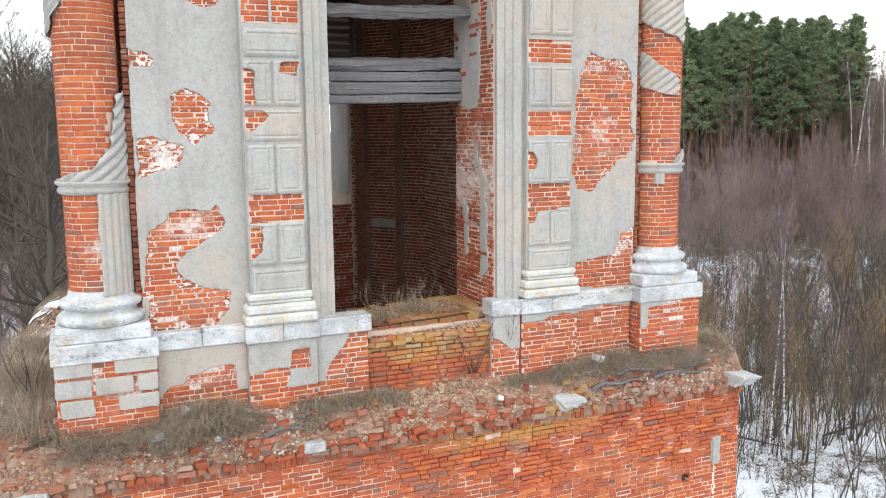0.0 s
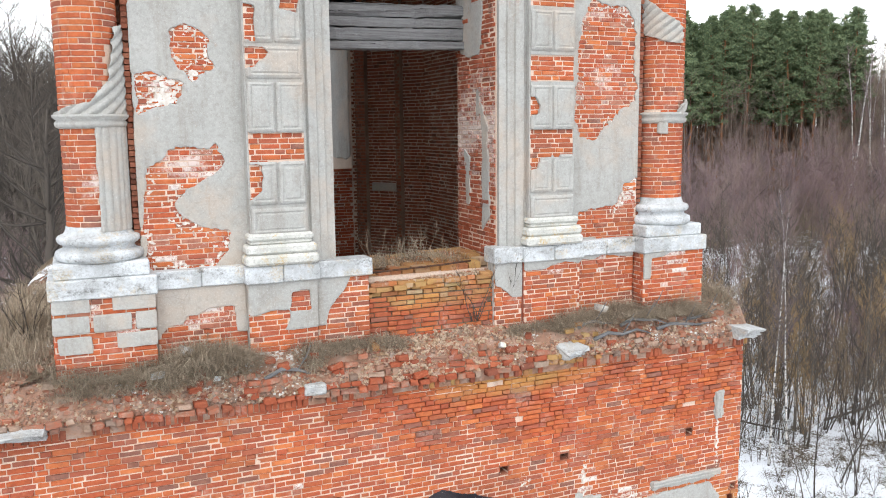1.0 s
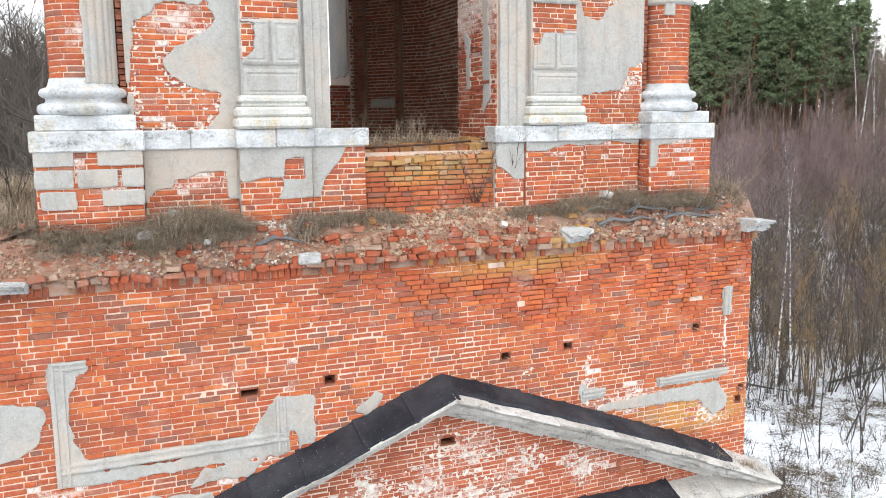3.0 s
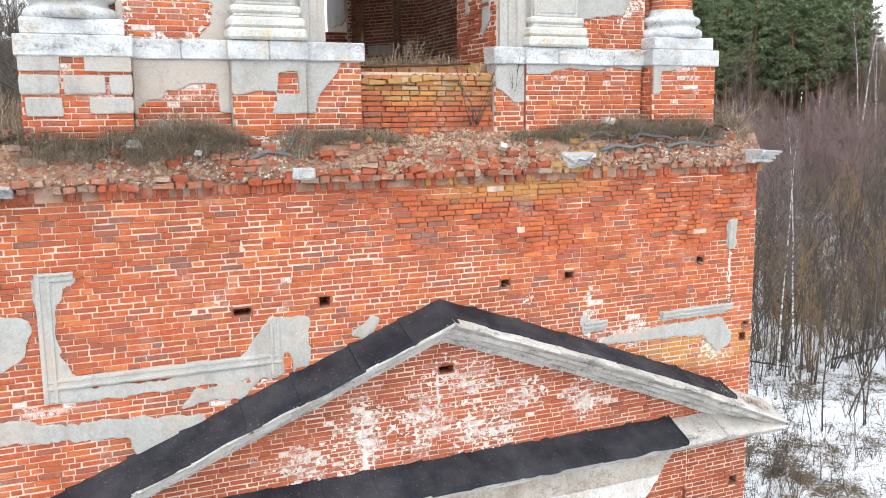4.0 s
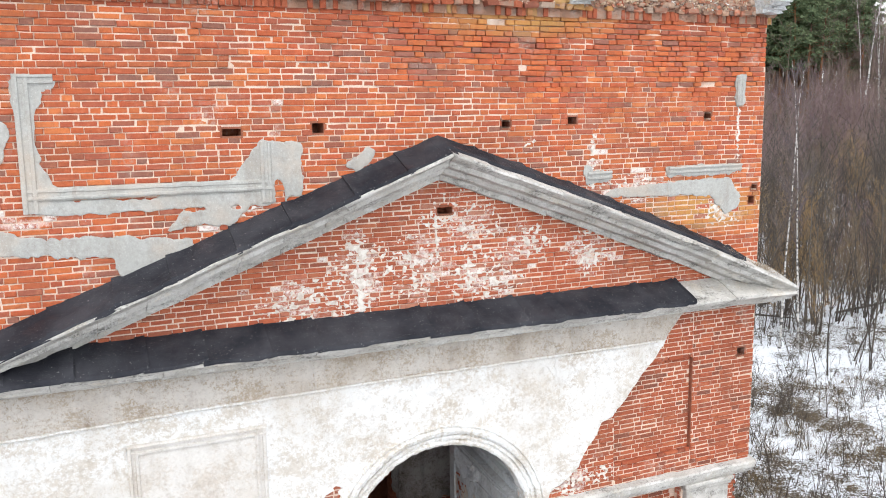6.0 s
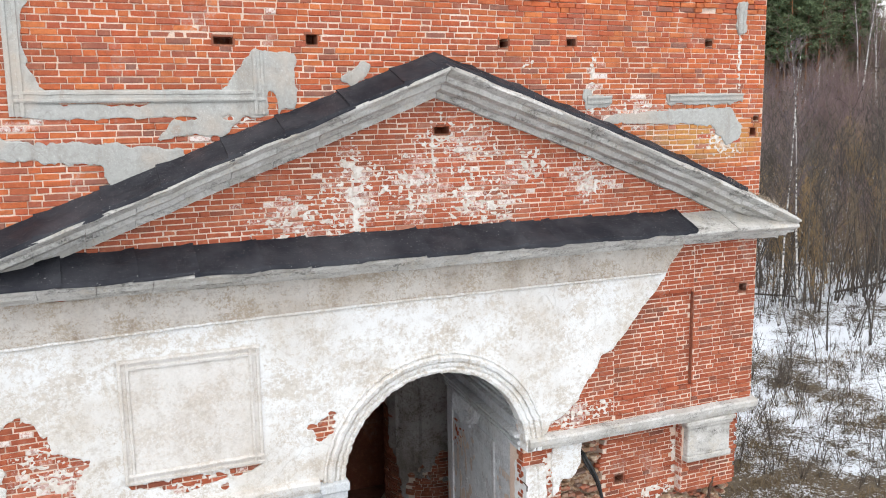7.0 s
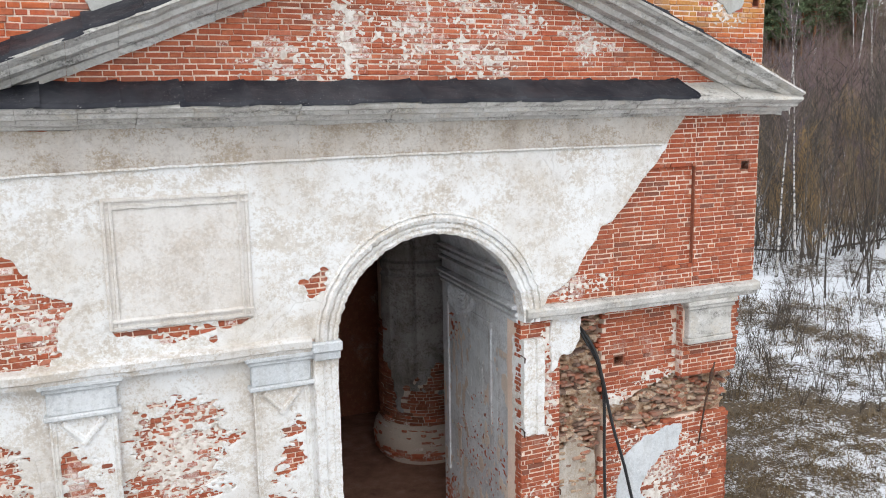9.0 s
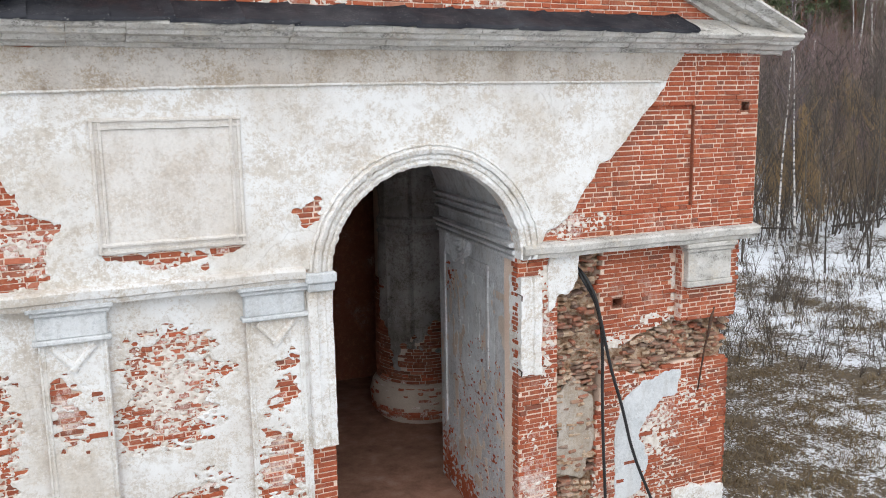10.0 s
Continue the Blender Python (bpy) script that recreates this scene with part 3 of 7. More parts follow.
class Round(Plane):
    """The skin of an upright cylinder; u runs round it, with u = 0 at the front."""

    def __init__(self, x, y, r):
        self.o, self.r, self.n, self.u = (x, y), r, (0.0, -1.0), (1.0, 0.0)

    def at(self, u, d, z):
        a = u / self.r - math.pi / 2
        return (self.o[0] + (self.r + d) * math.cos(a), self.o[1] + (self.r + d) * math.sin(a), z)


def any_of(*fs):
    return lambda x, z: np.maximum.reduce([f(x, z) for f in fs])


def ragged(f, amount=0.05, freq=5.0, seed=1):
    return lambda x, z: f(x, z) + amount * fbm(x, z, freq, seed, 5)


def uncovered(f, by=0.09):
    """Keeps the bricks that a coat f leaves bare, and a margin."""
    return lambda x, z: f(x, z) < by


ALL = lambda u, z: np.ones(np.shape(u), bool)

# ---- plan ----
HALF, TOP, DEEP_Y = 5.1, 11.42, 9.6          # lower storey: half width, top of the brick face, back
SPRING, ARCH_R, ARCH_X = 4.76, 1.24, 0.035    # portal arch
UPX, UPY, UPT = 3.46, 0.54, 1.8              # upper storey: half width of front wall, its face, its inner face
SILL, UPTOP = 12.78, 19.6
MID_Y = 4.5

# ---- ground ----


def ground_z(x, y):
    r = math.hypot(x, y - MID_Y)
    base = 0.35 + 0.9 * max(0.0, min(1.0, (r - 18) / 25)) + 7.0 * max(0.0, min(1.0, (r - 42) / 75)) ** 1.3
    return base + 0.18 * (float(fbm(x, y, 0.12, 5, 3))) + 0.05 * float(fbm(x, y, 0.9, 8, 2))


g = Geo()
radii = [0.0] + [2.0 * 1.11 ** k for k in range(68)]
SEGS = 120
vs, fs = [(0, MID_Y, ground_z(0, MID_Y))], []
for r in radii[1:]:
    for i in range(SEGS):
        a = 2 * math.pi * i / SEGS
        x, y = r * math.cos(a), MID_Y + r * math.sin(a)
        vs.append((x, y, ground_z(x, y)))
for i in range(SEGS):
    fs.append((0, 1 + i, 1 + (i + 1) % SEGS))
for k in range(len(radii) - 2):
    for i in range(SEGS):
        j = (i + 1) % SEGS
        a, b = 1 + k * SEGS, 1 + (k + 1) * SEGS
        fs.append((a + i, b + i, b + j, a + j))
g.add(vs, fs, True)
ground = tagged(part("ground", g, GROUND), "snow-flecked ground with brown grass and leaf litter", "ground", kind="structure")

# ---- lower storey walls ----


def arch_hole(u, z, r=ARCH_R):
    """Positive outside the portal opening."""
    u, z = np.asarray(u, float), np.asarray(z, float)
    return np.where(z > SPRING, np.hypot(u - ARCH_X, z - SPRING) - r, np.abs(u - ARCH_X) - r)


g = Geo()
T = 0.9
B0 = 0.008                                   # mortar lies behind the brick faces
SKIN = 0.25                                  # thickness of the facing layer
WIDE, WSPRING = 1.78, 5.2
g.box(-HALF, SKIN, WSPRING, -WIDE, T, TOP)
g.box(WIDE, SKIN, WSPRING, HALF, T, TOP)
g.box(-HALF, SKIN, -0.3, -WIDE, T, WSPRING)
g.box(WIDE, SKIN + 0.2, -0.3, 2.15, T, 4.84)
g.box(2.15, SKIN + 0.2, -0.3, 2.55, T, 4.42)
g.box(2.15, T - 0.05, 4.42, 2.55, T, 4.84)
g.box(2.55, SKIN + 0.2, -0.3, 4.92, T, 4.84)
g.box(WIDE, SKIN, 4.84, HALF, T, WSPRING)
n = 28
arc = [(WIDE * math.cos(math.pi * i / n), WSPRING + WIDE * math.sin(math.pi * i / n)) for i in range(n + 1)]
for (xa, za), (xb, zb) in zip(arc, arc[1:]):
    v = [(x, y, z) for y in (SKIN, T) for x, z in ((xa, za), (xb, zb), (xb, TOP), (xa, TOP))]
    g.add(v, [(0, 3, 2, 1), (4, 5, 6, 7), (0, 1, 5, 4), (2, 3, 7, 6)])
wall_front = tagged(part("wall_lower_front", g, MORTAR), "ruined red brick front wall with pale lime joints", "wall", kind="structure")
# Inner faces are toned dark for the dim room behind the portal.
for nm, bx in (("wall_lower_west", (-HALF, T, -0.3, -HALF + T, DEEP_Y - T, TOP)), ("wall_lower_east", (HALF - T, T, -0.3, HALF, DEEP_Y - T, TOP)), ("wall_lower_back", (-HALF, DEEP_Y - T, -0.3, HALF, DEEP_Y, TOP))):
    g = Geo()
    g.box(*bx)
    tagged(part(nm, g, BRICK_SOOT_SHADE), "red brick side wall of the lower storey", "wall", kind="structure")

# ---- upper storey walls ----
g = Geo()
OPEN = 1.15
for s in (-1, 1):
    g.box(min(s * OPEN, s * (UPX - 0.012)), UPY + B0, 12.0, max(s * OPEN, s * (UPX - 0.012)), UPT, UPTOP)
g.box(-OPEN, UPY + 0.1, 12.0, OPEN, UPT, SILL - 0.1)
# Head of the opening, out of view, set low to cut light inside.
g.box(-OPEN, UPY + B0, 17.7, OPEN, UPT, UPTOP)
wall_up = tagged(part("wall_upper_front", g, MORTAR), "brick bell-storey wall with flaking grey plaster", "wall", kind="structure")
# Filler added behind each column so that the slit beside it goes dark.
for s in (-1, 1):
    g = Geo()
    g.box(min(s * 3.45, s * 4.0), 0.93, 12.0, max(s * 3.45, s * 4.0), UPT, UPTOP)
    tagged(part("wall_upper_return", g, BRICK_SOOT_SHADE), "dark filler added behind the corner column to shade the slit", "wall", kind="structure")
INX, INB = 2.25, 7.05
up_in = []
for nm, boxes in (
    ("wall_upper_east", [(INX, UPT, 11.5, 3.96, 1.04 + 6.92, UPTOP)]),
    # unseen west side, left without an opening to hold back light
    ("wall_upper_west", [(-3.96, UPT, 11.5, -INX, 7.96, UPTOP)]),
    ("wall_upper_back", [(-3.46, INB, 11.5, -OPEN, 8.46, UPTOP), (OPEN, INB, 11.5, 3.46, 8.46, UPTOP), (-OPEN, INB, 11.5, OPEN, 8.46, 13.75), (-OPEN, INB, 16.8, OPEN, 8.46, UPTOP)]),
):
    g = Geo()
    for b in boxes:
        g.box(*b)
    up_in.append(tagged(part(nm, g, MORTAR_OLD), "sooty brick inner wall of the bell storey, toned for shade", "wall", kind="structure"))
g = Geo()
v = [(x, y, z) for z in (11.5, UPTOP) for x, y in ((INX + 0.01, 5.75), (INX + 0.01, INB + 0.01), (1.32, INB + 0.01))]
g.add(v, [(0, 2, 1), (3, 4, 5), (0, 1, 4, 3), (1, 2, 5, 4), (2, 0, 3, 5)])
chamfer = tagged(part("wall_upper_corner", g, MORTAR_OLD), "sooty chamfered inner corner of the bell storey, toned for shade", "wall", kind="structure")
# Never in view: a flat slab that keeps the bell storey dark.
g = Geo()
g.box(-3.96, 0.3, UPTOP, 3.96, 8.7, UPTOP + 0.3)
tagged(part("ceiling", g, BRICK_SOOT_SHADE), "unseen slab closing the bell storey", "ceiling", kind="structure")
g = Geo()
g.box(-HALF + T, T, 11.0, HALF - T, DEEP_Y - T, 11.6)
tagged(part("floor_upper", g, RUBBLE), "rubble-strewn floor of the bell storey", "floor", kind="structure")
g = Geo()
g.box(-HALF + T, T - 0.6, 0.1, HALF - T, DEEP_Y - T, 0.55)
tagged(part("floor", g, FLOORMAT), "dusty reddish earth floor inside the portal", "floor", kind="structure")

# ---- pediment ----
PEAK, SLOPE, TIPX, OUT = 9.70, 0.382, 5.42, -0.5
pediment = thing("pediment", "triangular brick pediment with weathered stone cornices", "pediment", at=(0, 0, 7.3))


def line_z(x):
    bulge = 0.06 * math.sin(math.pi * min(1.0, max(0.0, (x - 0.05) / 5.4)))
    return PEAK - SLOPE * abs(x - 0.05) + bulge


RAKE = [(0.02, -0.34), (-0.07, -0.34), (-0.08, -0.27), (-0.20, -0.25), (-0.24, -0.19), (-0.36, -0.165), (-0.38, -0.105), (-0.44, -0.085), (-0.475, -0.06), (-0.50, -0.05), (-0.50, -0.02), (0.02, 0.16)]
for s in (-1, 1):
    core = Geo()
    core.sweep([(0.02, -0.27), (-0.05, -0.27), (-0.40, -0.08), (-0.44, -0.05), (0.02, 0.10)], [((x, 0, line_z(x)), (0, 1, 0), (0, 0, 1)) for x in (0.05, 0.05 + s * 1.35, 0.05 + s * 2.7, 0.05 + s * 4.0, s * (TIPX - 0.02))])
    rake = part("raking_cornice", core, MORTAR_DARK, pediment, "moulded sloping cornice, grey and eroded")
    n, rr = 11, random.Random(60 + s)
    for k in range(n):
        xa, xb = 0.05 + s * (TIPX - 0.05) * k / n, 0.05 + s * (TIPX - 0.05) * (k + 1) / n - s * 0.003
        dy, dz = rr.gauss(0, 0.003), rr.gauss(0, 0.003)
        g = Geo()
        worn = [(a + rr.gauss(0, 0.004), b + rr.gauss(0, 0.004)) for a, b in RAKE]
        g.sweep(worn, [((xa + (xb - xa) * q / 3, dy + rr.gauss(0, 0.003), line_z(xa + (xb - xa) * q / 3) + dz + rr.gauss(0, 0.003)), (0, 1, 0), (0, 0, 1)) for q in range(4)])
        part("cornice_stone", g, CORNICE, rake)
FLAT = [(0.02, 7.33), (-0.07, 7.34), (-0.08, 7.375), (-0.22, 7.385), (-0.25, 7.43), (-0.36, 7.445), (-0.38, 7.485), (-0.43, 7.50), (-0.46, 7.535), (-0.46, 7.565), (0.02, 7.79)]
g = Geo()
g.sweep([(0.02, 7.38), (-0.05, 7.39), (-0.38, 7.51), (-0.41, 7.535), (0.02, 7.74)], [((x, 0, 0), (0, 1, 0), (0, 0, 1)) for x in (-TIPX + 0.02, 0, TIPX - 0.02)])
flat = part("horizontal_cornice", g, MORTAR_DARK, pediment)
rr = random.Random(64)
for k in range(20):
    xa, xb = -TIPX + 2 * TIPX * k / 20, -TIPX + 2 * TIPX * (k + 1) / 20 - 0.003
    dy, dz = rr.gauss(0, 0.003), rr.gauss(0, 0.003)
    g = Geo()
    worn = [(a + rr.gauss(0, 0.004), b + rr.gauss(0, 0.003)) for a, b in FLAT]
    g.sweep(worn, [((xa + (xb - xa) * q / 3, dy + rr.gauss(0, 0.003), dz + rr.gauss(0, 0.002)), (0, 1, 0), (0, 0, 1)) for q in range(4)])
    part("cornice_stone", g, CORNICE, flat)


def felt_strip(x0, x1, zf, y0, y1, lift, drop, label):
    """Lapped sheets of black felt over a cornice."""
    top = thing("roofing_felt", label, "roofing felt")
    step, x = 0.62, x0
    s = 1 if x1 > x0 else -1
    k = 0
    while (x1 - x) * s > 0.05:
        xe = x + s * min(step * (0.9 + 0.25 * ((k * 7) % 5) / 4), abs(x1 - x))
        gg, m, rows = Geo(), 5, 6
        vs, fs = [], []
        for i in range(m + 1):
            for j in range(rows + 1):
                px = x - s * 0.06 + (xe - x + s * 0.06) * i / m
                t = min(1.0, j / (rows - 1))
                edge = 0.03 * fbm(px, k * 3.0, 4.0, 31, 3)
                y = y0 + (y1 + float(edge) - y0) * t
                zz = zf(px, y) + lift + 0.026 * (i / m == 1) + 0.016 * float(fbm(px, y, 5.0, 12, 3)) + 0.004 * (k % 2)
                if j == rows:
                    y -= 0.012
                    zz -= drop * (0.6 + 0.8 * float(vnoise(px, k, 2.7, 33)))
                vs.append((px, y, zz))
        for i in range(m):
            for j in range(rows):
                a = i * (rows + 1) + j
                fs.append((a, a + 1, a + rows + 2, a + rows + 1))
        o = len(vs)
        vs += [(a, b, c - 0.014) for a, b, c in vs]
        fs += [tuple(q + o for q in f[::-1]) for f in fs]
        for i in range(m):
            a = i * (rows + 1) + rows
            fs.append((a, a + o, a + rows + 1 + o, a + rows + 1))
        for j in range(rows):
            fs.append((j, j + o, j + 1 + o, j + 1))
            a = m * (rows + 1) + j
            fs.append((a, a + 1, a + 1 + o, a + o))
        gg.add(vs, fs)
        part("felt_sheet", gg, FELT, top)
        x = xe
        k += 1
    return top


rake_top = lambda x, y: line_z(x) + 0.155 + y * 0.35
flat_top = lambda x, y: 7.785 + y * 0.47
felt_strip(0.05, -5.35, rake_top, 0.03, -0.49, 0.03, 0.035, "lapped black roofing felt along the sloping cornice")
felt_strip(0.0, 4.55, rake_top, 0.03, -0.36, 0.035, 0.03, "torn black roofing felt along the sloping cornice")
felt_strip(-5.3, 3.62, flat_top, 0.03, -0.475, 0.03, 0.03, "lapped black roofing felt on the level cornice")

# ---- corner columns, upper storey ----


def corner_column(s):
    cx, cy = s * 3.9, 0.62
    col_thing = thing("corner_column", "brick corner column with broken fluted plaster on a stone base", "column", "corner columns", at=(cx, cy, 12.0))

    def add(name, g, mat, label=""):
        return part(name, g, mat, col_thing, label)
    g = Geo()
    g.box(cx - 0.53, cy - 0.40, 11.9, cx + 0.53, cy + 0.6, 12.80)
    add("pedestal", g, MORTAR)
    g = Geo()
    g.block(cx - 0.57, cy - 0.45, 12.78, cx + 0.57, cy + 0.6, 13.0, 0.015)
    add("pedestal_cap", g, LIMESTONE)
    g = Geo()
    g.block(cx - 0.50, cy - 0.40, 13.0, cx + 0.50, cy + 0.5, 13.17, 0.015)
    add("base_block", g, LIMESTONE)
    g = Geo()
    g.lathe(cx, cy, [(0.44, 13.17), (0.468, 13.19), (0.48, 13.23), (0.468, 13.275), (0.43, 13.295), (0.40, 13.30), (0.385, 13.325), (0.39, 13.35), (0.42, 13.36), (0.445, 13.385), (0.45, 13.415), (0.435, 13.445), (0.40, 13.46), (0.375, 13.465), (0.36, 13.49), (0.345, 13.53), (0.34, 13.56)])
    add("base_moulding", g, LIMESTONE)
    g = Geo()
    g.lathe(cx, cy, [(0.323, 13.5), (0.323, UPTOP)])
    add("shaft_core", g, MORTAR)
    g = Geo()
    g.lathe(cx, cy, [(0.34, 14.64), (0.375, 14.66), (0.385, 14.70), (0.36, 14.73), (0.40, 14.76), (0.405, 14.79), (0.33, 14.80)])
    add("ring_moulding", g, CEMENT)
    return col_thing


columns = [corner_column(s) for s in (-1, 1)]

# ---- facing of the lower storey ----
UP_A = [(-3.01, 15.73), (-2.91, 15.8), (-2.7, 15.75), (-2.59, 15.63), (-2.55, 15.34), (-2.77, 15.19), (-2.92, 15.28), (-3.01, 15.47)]
UP_B = [(-3.43, 15.22), (-3.29, 15.3), (-2.92, 15.17), (-2.89, 15.05), (-3.01, 14.92), (-3.39, 14.81)]
UP_C = [(-3.44, 16.22), (-3.31, 16.21), (-3.13, 16.14), (-3.17, 16.07), (-3.43, 16.02)]
UP_D = [(-3.36, 14.14), (-3.1, 14.4), (-2.55, 14.42), (-2.48, 14.26), (-2.56, 14.1), (-2.84, 13.97), (-3.02, 13.81), (-3.08, 13.63), (-2.83, 13.5), (-2.43, 13.4), (-2.53, 13.11), (-2.62, 12.98), (-3.41, 12.96), (-3.42, 13.81)]
UP_E = [(-3.02, 17.09), (-2.19, 17.14), (-2.33, 16.88), (-2.6, 16.75), (-2.97, 16.81)]
UP_F = [(2.63, 16.37), (2.77, 16.27), (3.2, 16.28), (3.35, 16.11), (3.4, 14.97), (3.13, 14.82), (2.8, 14.54), (2.7, 14.38), (2.46, 14.47), (2.35, 14.68), (2.41, 15.55), (2.5, 16.1)]
UP_G = [(2.43, 13.41), (3.1, 13.49), (3.2, 13.78), (3.55, 13.88), (3.57, 12.94), (2.38, 13.04)]
LO_FRAME = [(-4.46, 10.58), (-4.05, 10.56), (-4.09, 10.46), (-4.18, 10.44), (-4.22, 10.26), (-4.28, 10.21), (-4.28, 9.87), (-4.24, 9.64), (-4.13, 9.46), (-3.94, 9.31), (-3.19, 9.29), (-2.94, 9.4), (-2.44, 9.44), (-2.24, 9.64), (-2.05, 9.87), (-1.91, 9.87), (-1.61, 9.84), (-1.59, 9.37), (-1.63, 9.27), (-1.8, 9.22), (-1.83, 9.43), (-1.91, 9.47), (-1.94, 9.2), (-2.07, 9.17), (-4.42, 9.19), (-4.44, 9.65)]
LO_BAND = [(-5.09, 8.96), (-4.72, 9.07), (-4.3, 8.95), (-3.8, 8.93), (-3.21, 8.88), (-2.85, 8.83), (-2.84, 8.73), (-3.05, 8.49), (-3.6, 8.39), (-3.65, 8.69), (-4.21, 8.75), (-4.58, 8.78), (-5.11, 8.81)]
LO_P1 = [(-3.09, 8.93), (-2.93, 9.14), (-2.2, 9.16), (-2.4, 8.96), (-2.9, 8.99)]
LO_P2 = [(-5.09, 10.2), (-4.56, 10.14), (-4.49, 10.02), (-4.57, 9.73), (-4.79, 9.57), (-5.15, 9.56)]
LO_P3 = [(-1.07, 9.58), (-0.81, 9.76), (-0.73, 9.73), (-0.82, 9.55), (-0.96, 9.5)]
LO_STRIP = [(4.55, 10.62), (4.74, 10.63), (4.74, 10.22), (4.61, 10.19)]
LO_R1 = [(2.13, 9.43), (2.22, 9.43), (2.22, 9.36), (2.52, 9.37), (2.54, 9.24), (2.15, 9.21)]
LO_R2 = [(3.42, 9.37), (4.71, 9.39), (4.71, 9.28), (3.47, 9.24)]
LO_R3 = [(2.31, 9.02), (2.61, 9.14), (3.42, 9.18), (4.49, 9.18), (4.72, 8.96), (4.71, 8.77), (4.46, 8.7), (4.25, 8.86), (4.2, 8.97), (3.15, 9.0)]
PO_DIAG = [(3.88, 7.45), (3.48, 7.01), (3.21, 6.64), (2.85, 6.25), (2.63, 5.96), (2.43, 5.9), (2.37, 5.75), (2.2, 5.61), (2.07, 5.36), (1.77, 5.16), (1.64, 5.07)]
PO_A = [(-4.77, 6.18), (-4.46, 6.11), (-4.39, 6.02), (-4.37, 5.71), (-3.97, 5.6), (-3.89, 5.57), (-4.12, 5.36), (-4.22, 5.13), (-4.1, 5.03), (-4.89, 4.91)]
PO_B = [(-3.63, 5.22), (-2.21, 5.24), (-2.4, 5.18), (-2.61, 5.09), (-2.85, 5.04), (-3.14, 5.06), (-3.33, 5.16)]
PO_C = [(-1.6, 5.56), (-1.33, 5.69), (-1.31, 5.54), (-1.44, 5.42), (-1.57, 5.5)]
PO_D = [(-3.42, 4.24), (-3.02, 4.33), (-2.64, 4.2), (-2.86, 4.0), (-2.45, 3.85), (-2.7, 3.66), (-2.66, 3.32), (-2.86, 3.09), (-3.51, 3.08), (-3.57, 3.48), (-3.49, 3.78)]
PO_E = [(-4.19, 3.94), (-4.11, 3.96), (-3.97, 3.67), (-4.0, 3.3), (-4.14, 3.26), (-4.21, 3.71)]
PO_F = [(-2.05, 3.02), (-1.66, 2.88), (-1.66, 2.25), (-2.09, 2.27)]
HOLES = [(-1.40, 10.0, 0.065, 0.055), (0.98, 10.0, 0.06, 0.05), (4.10, 10.06, 0.06, 0.05), (1.93, 10.03, 0.065, 0.045), (-2.36, 9.97, 0.1, 0.04), (4.86, 6.62, 0.065, 0.06), (0.14, 8.98, 0.10, 0.045), (4.93, 8.86, 0.05, 0.05), (4.98, 9.04, 0.05, 0.04)]
hole_f = any_of(*[rect(a - w, b - h, a + w, b + h) for a, b, w, h in HOLES])
PANEL = rect(2.66, 5.244, 3.98, 6.688)

plain_lo = any_of(*[inside(p) for p in (LO_FRAME, LO_BAND, LO_P1, LO_P2, LO_P3, LO_STRIP, LO_R1, LO_R2, LO_R3)])
cement_lo = lambda x, z: np.minimum(ragged(ragged(plain_lo, 0.06, 6.0, 4), 0.04, 20.0, 5)(x, z), -hole_f(x, z))

stucco_edge = inside([(-5.12, 4.9), (-1.4, 4.9), (1.5, 4.9)] + PO_DIAG[::-1] + [(3.95, 7.36), (-5.12, 7.36)])
stucco_holes = any_of(*[inside(p) for p in (PO_A, PO_B, PO_C)])


def stucco_up(x, z):
    f = ragged(stucco_edge, 0.10, 2.5, 6)(x, z)
    h = ragged(ragged(stucco_holes, 0.16, 5.0, 9), 0.09, 19.0, 10)(x, z)
    f = np.minimum(f, -h)
    f = np.minimum(f, arch_hole(x, z, ARCH_R + 0.2))
    return np.where(x < -4.9, f - 0.02, f)


tri_z = lambda x: line_z(0.05) - 0.30 - SLOPE * np.abs(np.asarray(x, float) - 0.05)
in_tri = lambda x, z: (z < tri_z(x) + 0.06) & (z > 7.6)

g = Geo()
mortar_f = lambda x, z: np.minimum(np.minimum(-hole_f(x, z) - 0.014, -PANEL(x, z)), arch_hole(x, z, ARCH_R + 0.03))
sheet(g, FRONT, mortar_f, -HALF, 4.84, HALF + 0.001, TOP, 0.06, -SKIN, SKIN - B0, 0.0015, 5,
      relief=lambda x, z: -0.042 * np.clip((z - 10.2 + 1.3 * fbm(x, z, 0.7, 61, 3)) / 0.6, 0, 1) * np.clip(0.55 + 1.9 * fbm(x, z, 5.0, 63, 3), 0.0, 1.0) * np.clip((x + 1.8) / 2.5, 0.12, 1.0))
g.box(2.64, 0.063, 5.23, 4.0, SKIN, 6.68)
part("mortar_bed", g, MORTAR, wall_front, kind="stuff")
g = Geo()
# Thin dark strips: the panel edge's shadow line is given by their colour.
g.box(3.972, 0.003, 5.25, 3.985, 0.07, 6.684)
g.box(2.66, 0.003, 5.23, 3.972, 0.12, 5.238)
part("panel_reveal", g, BRICK_SOOT_SHADE, wall_front)


def socket_hole(parent, a, b, w, h, y0=0.002, y1=0.24):
    """A beam hole whose lining is coloured dark to stand for deep shade."""
    g = Geo()
    for q in ((a - w - 0.022, y0, b - h - 0.022, a - w, y1, b + h + 0.022), (a + w, y0, b - h - 0.022, a + w + 0.022, y1, b + h + 0.022), (a - w, y0, b - h - 0.022, a + w, y1, b - h), (a - w, y0, b + h, a + w, y1, b + h + 0.022), (a - w, y1 - 0.01, b - h, a + w, y1, b + h)):
        g.box(*q)
    return part("beam_hole", g, BRICK_SOOT_SHADE, parent, "dark square hole left by scaffolding")


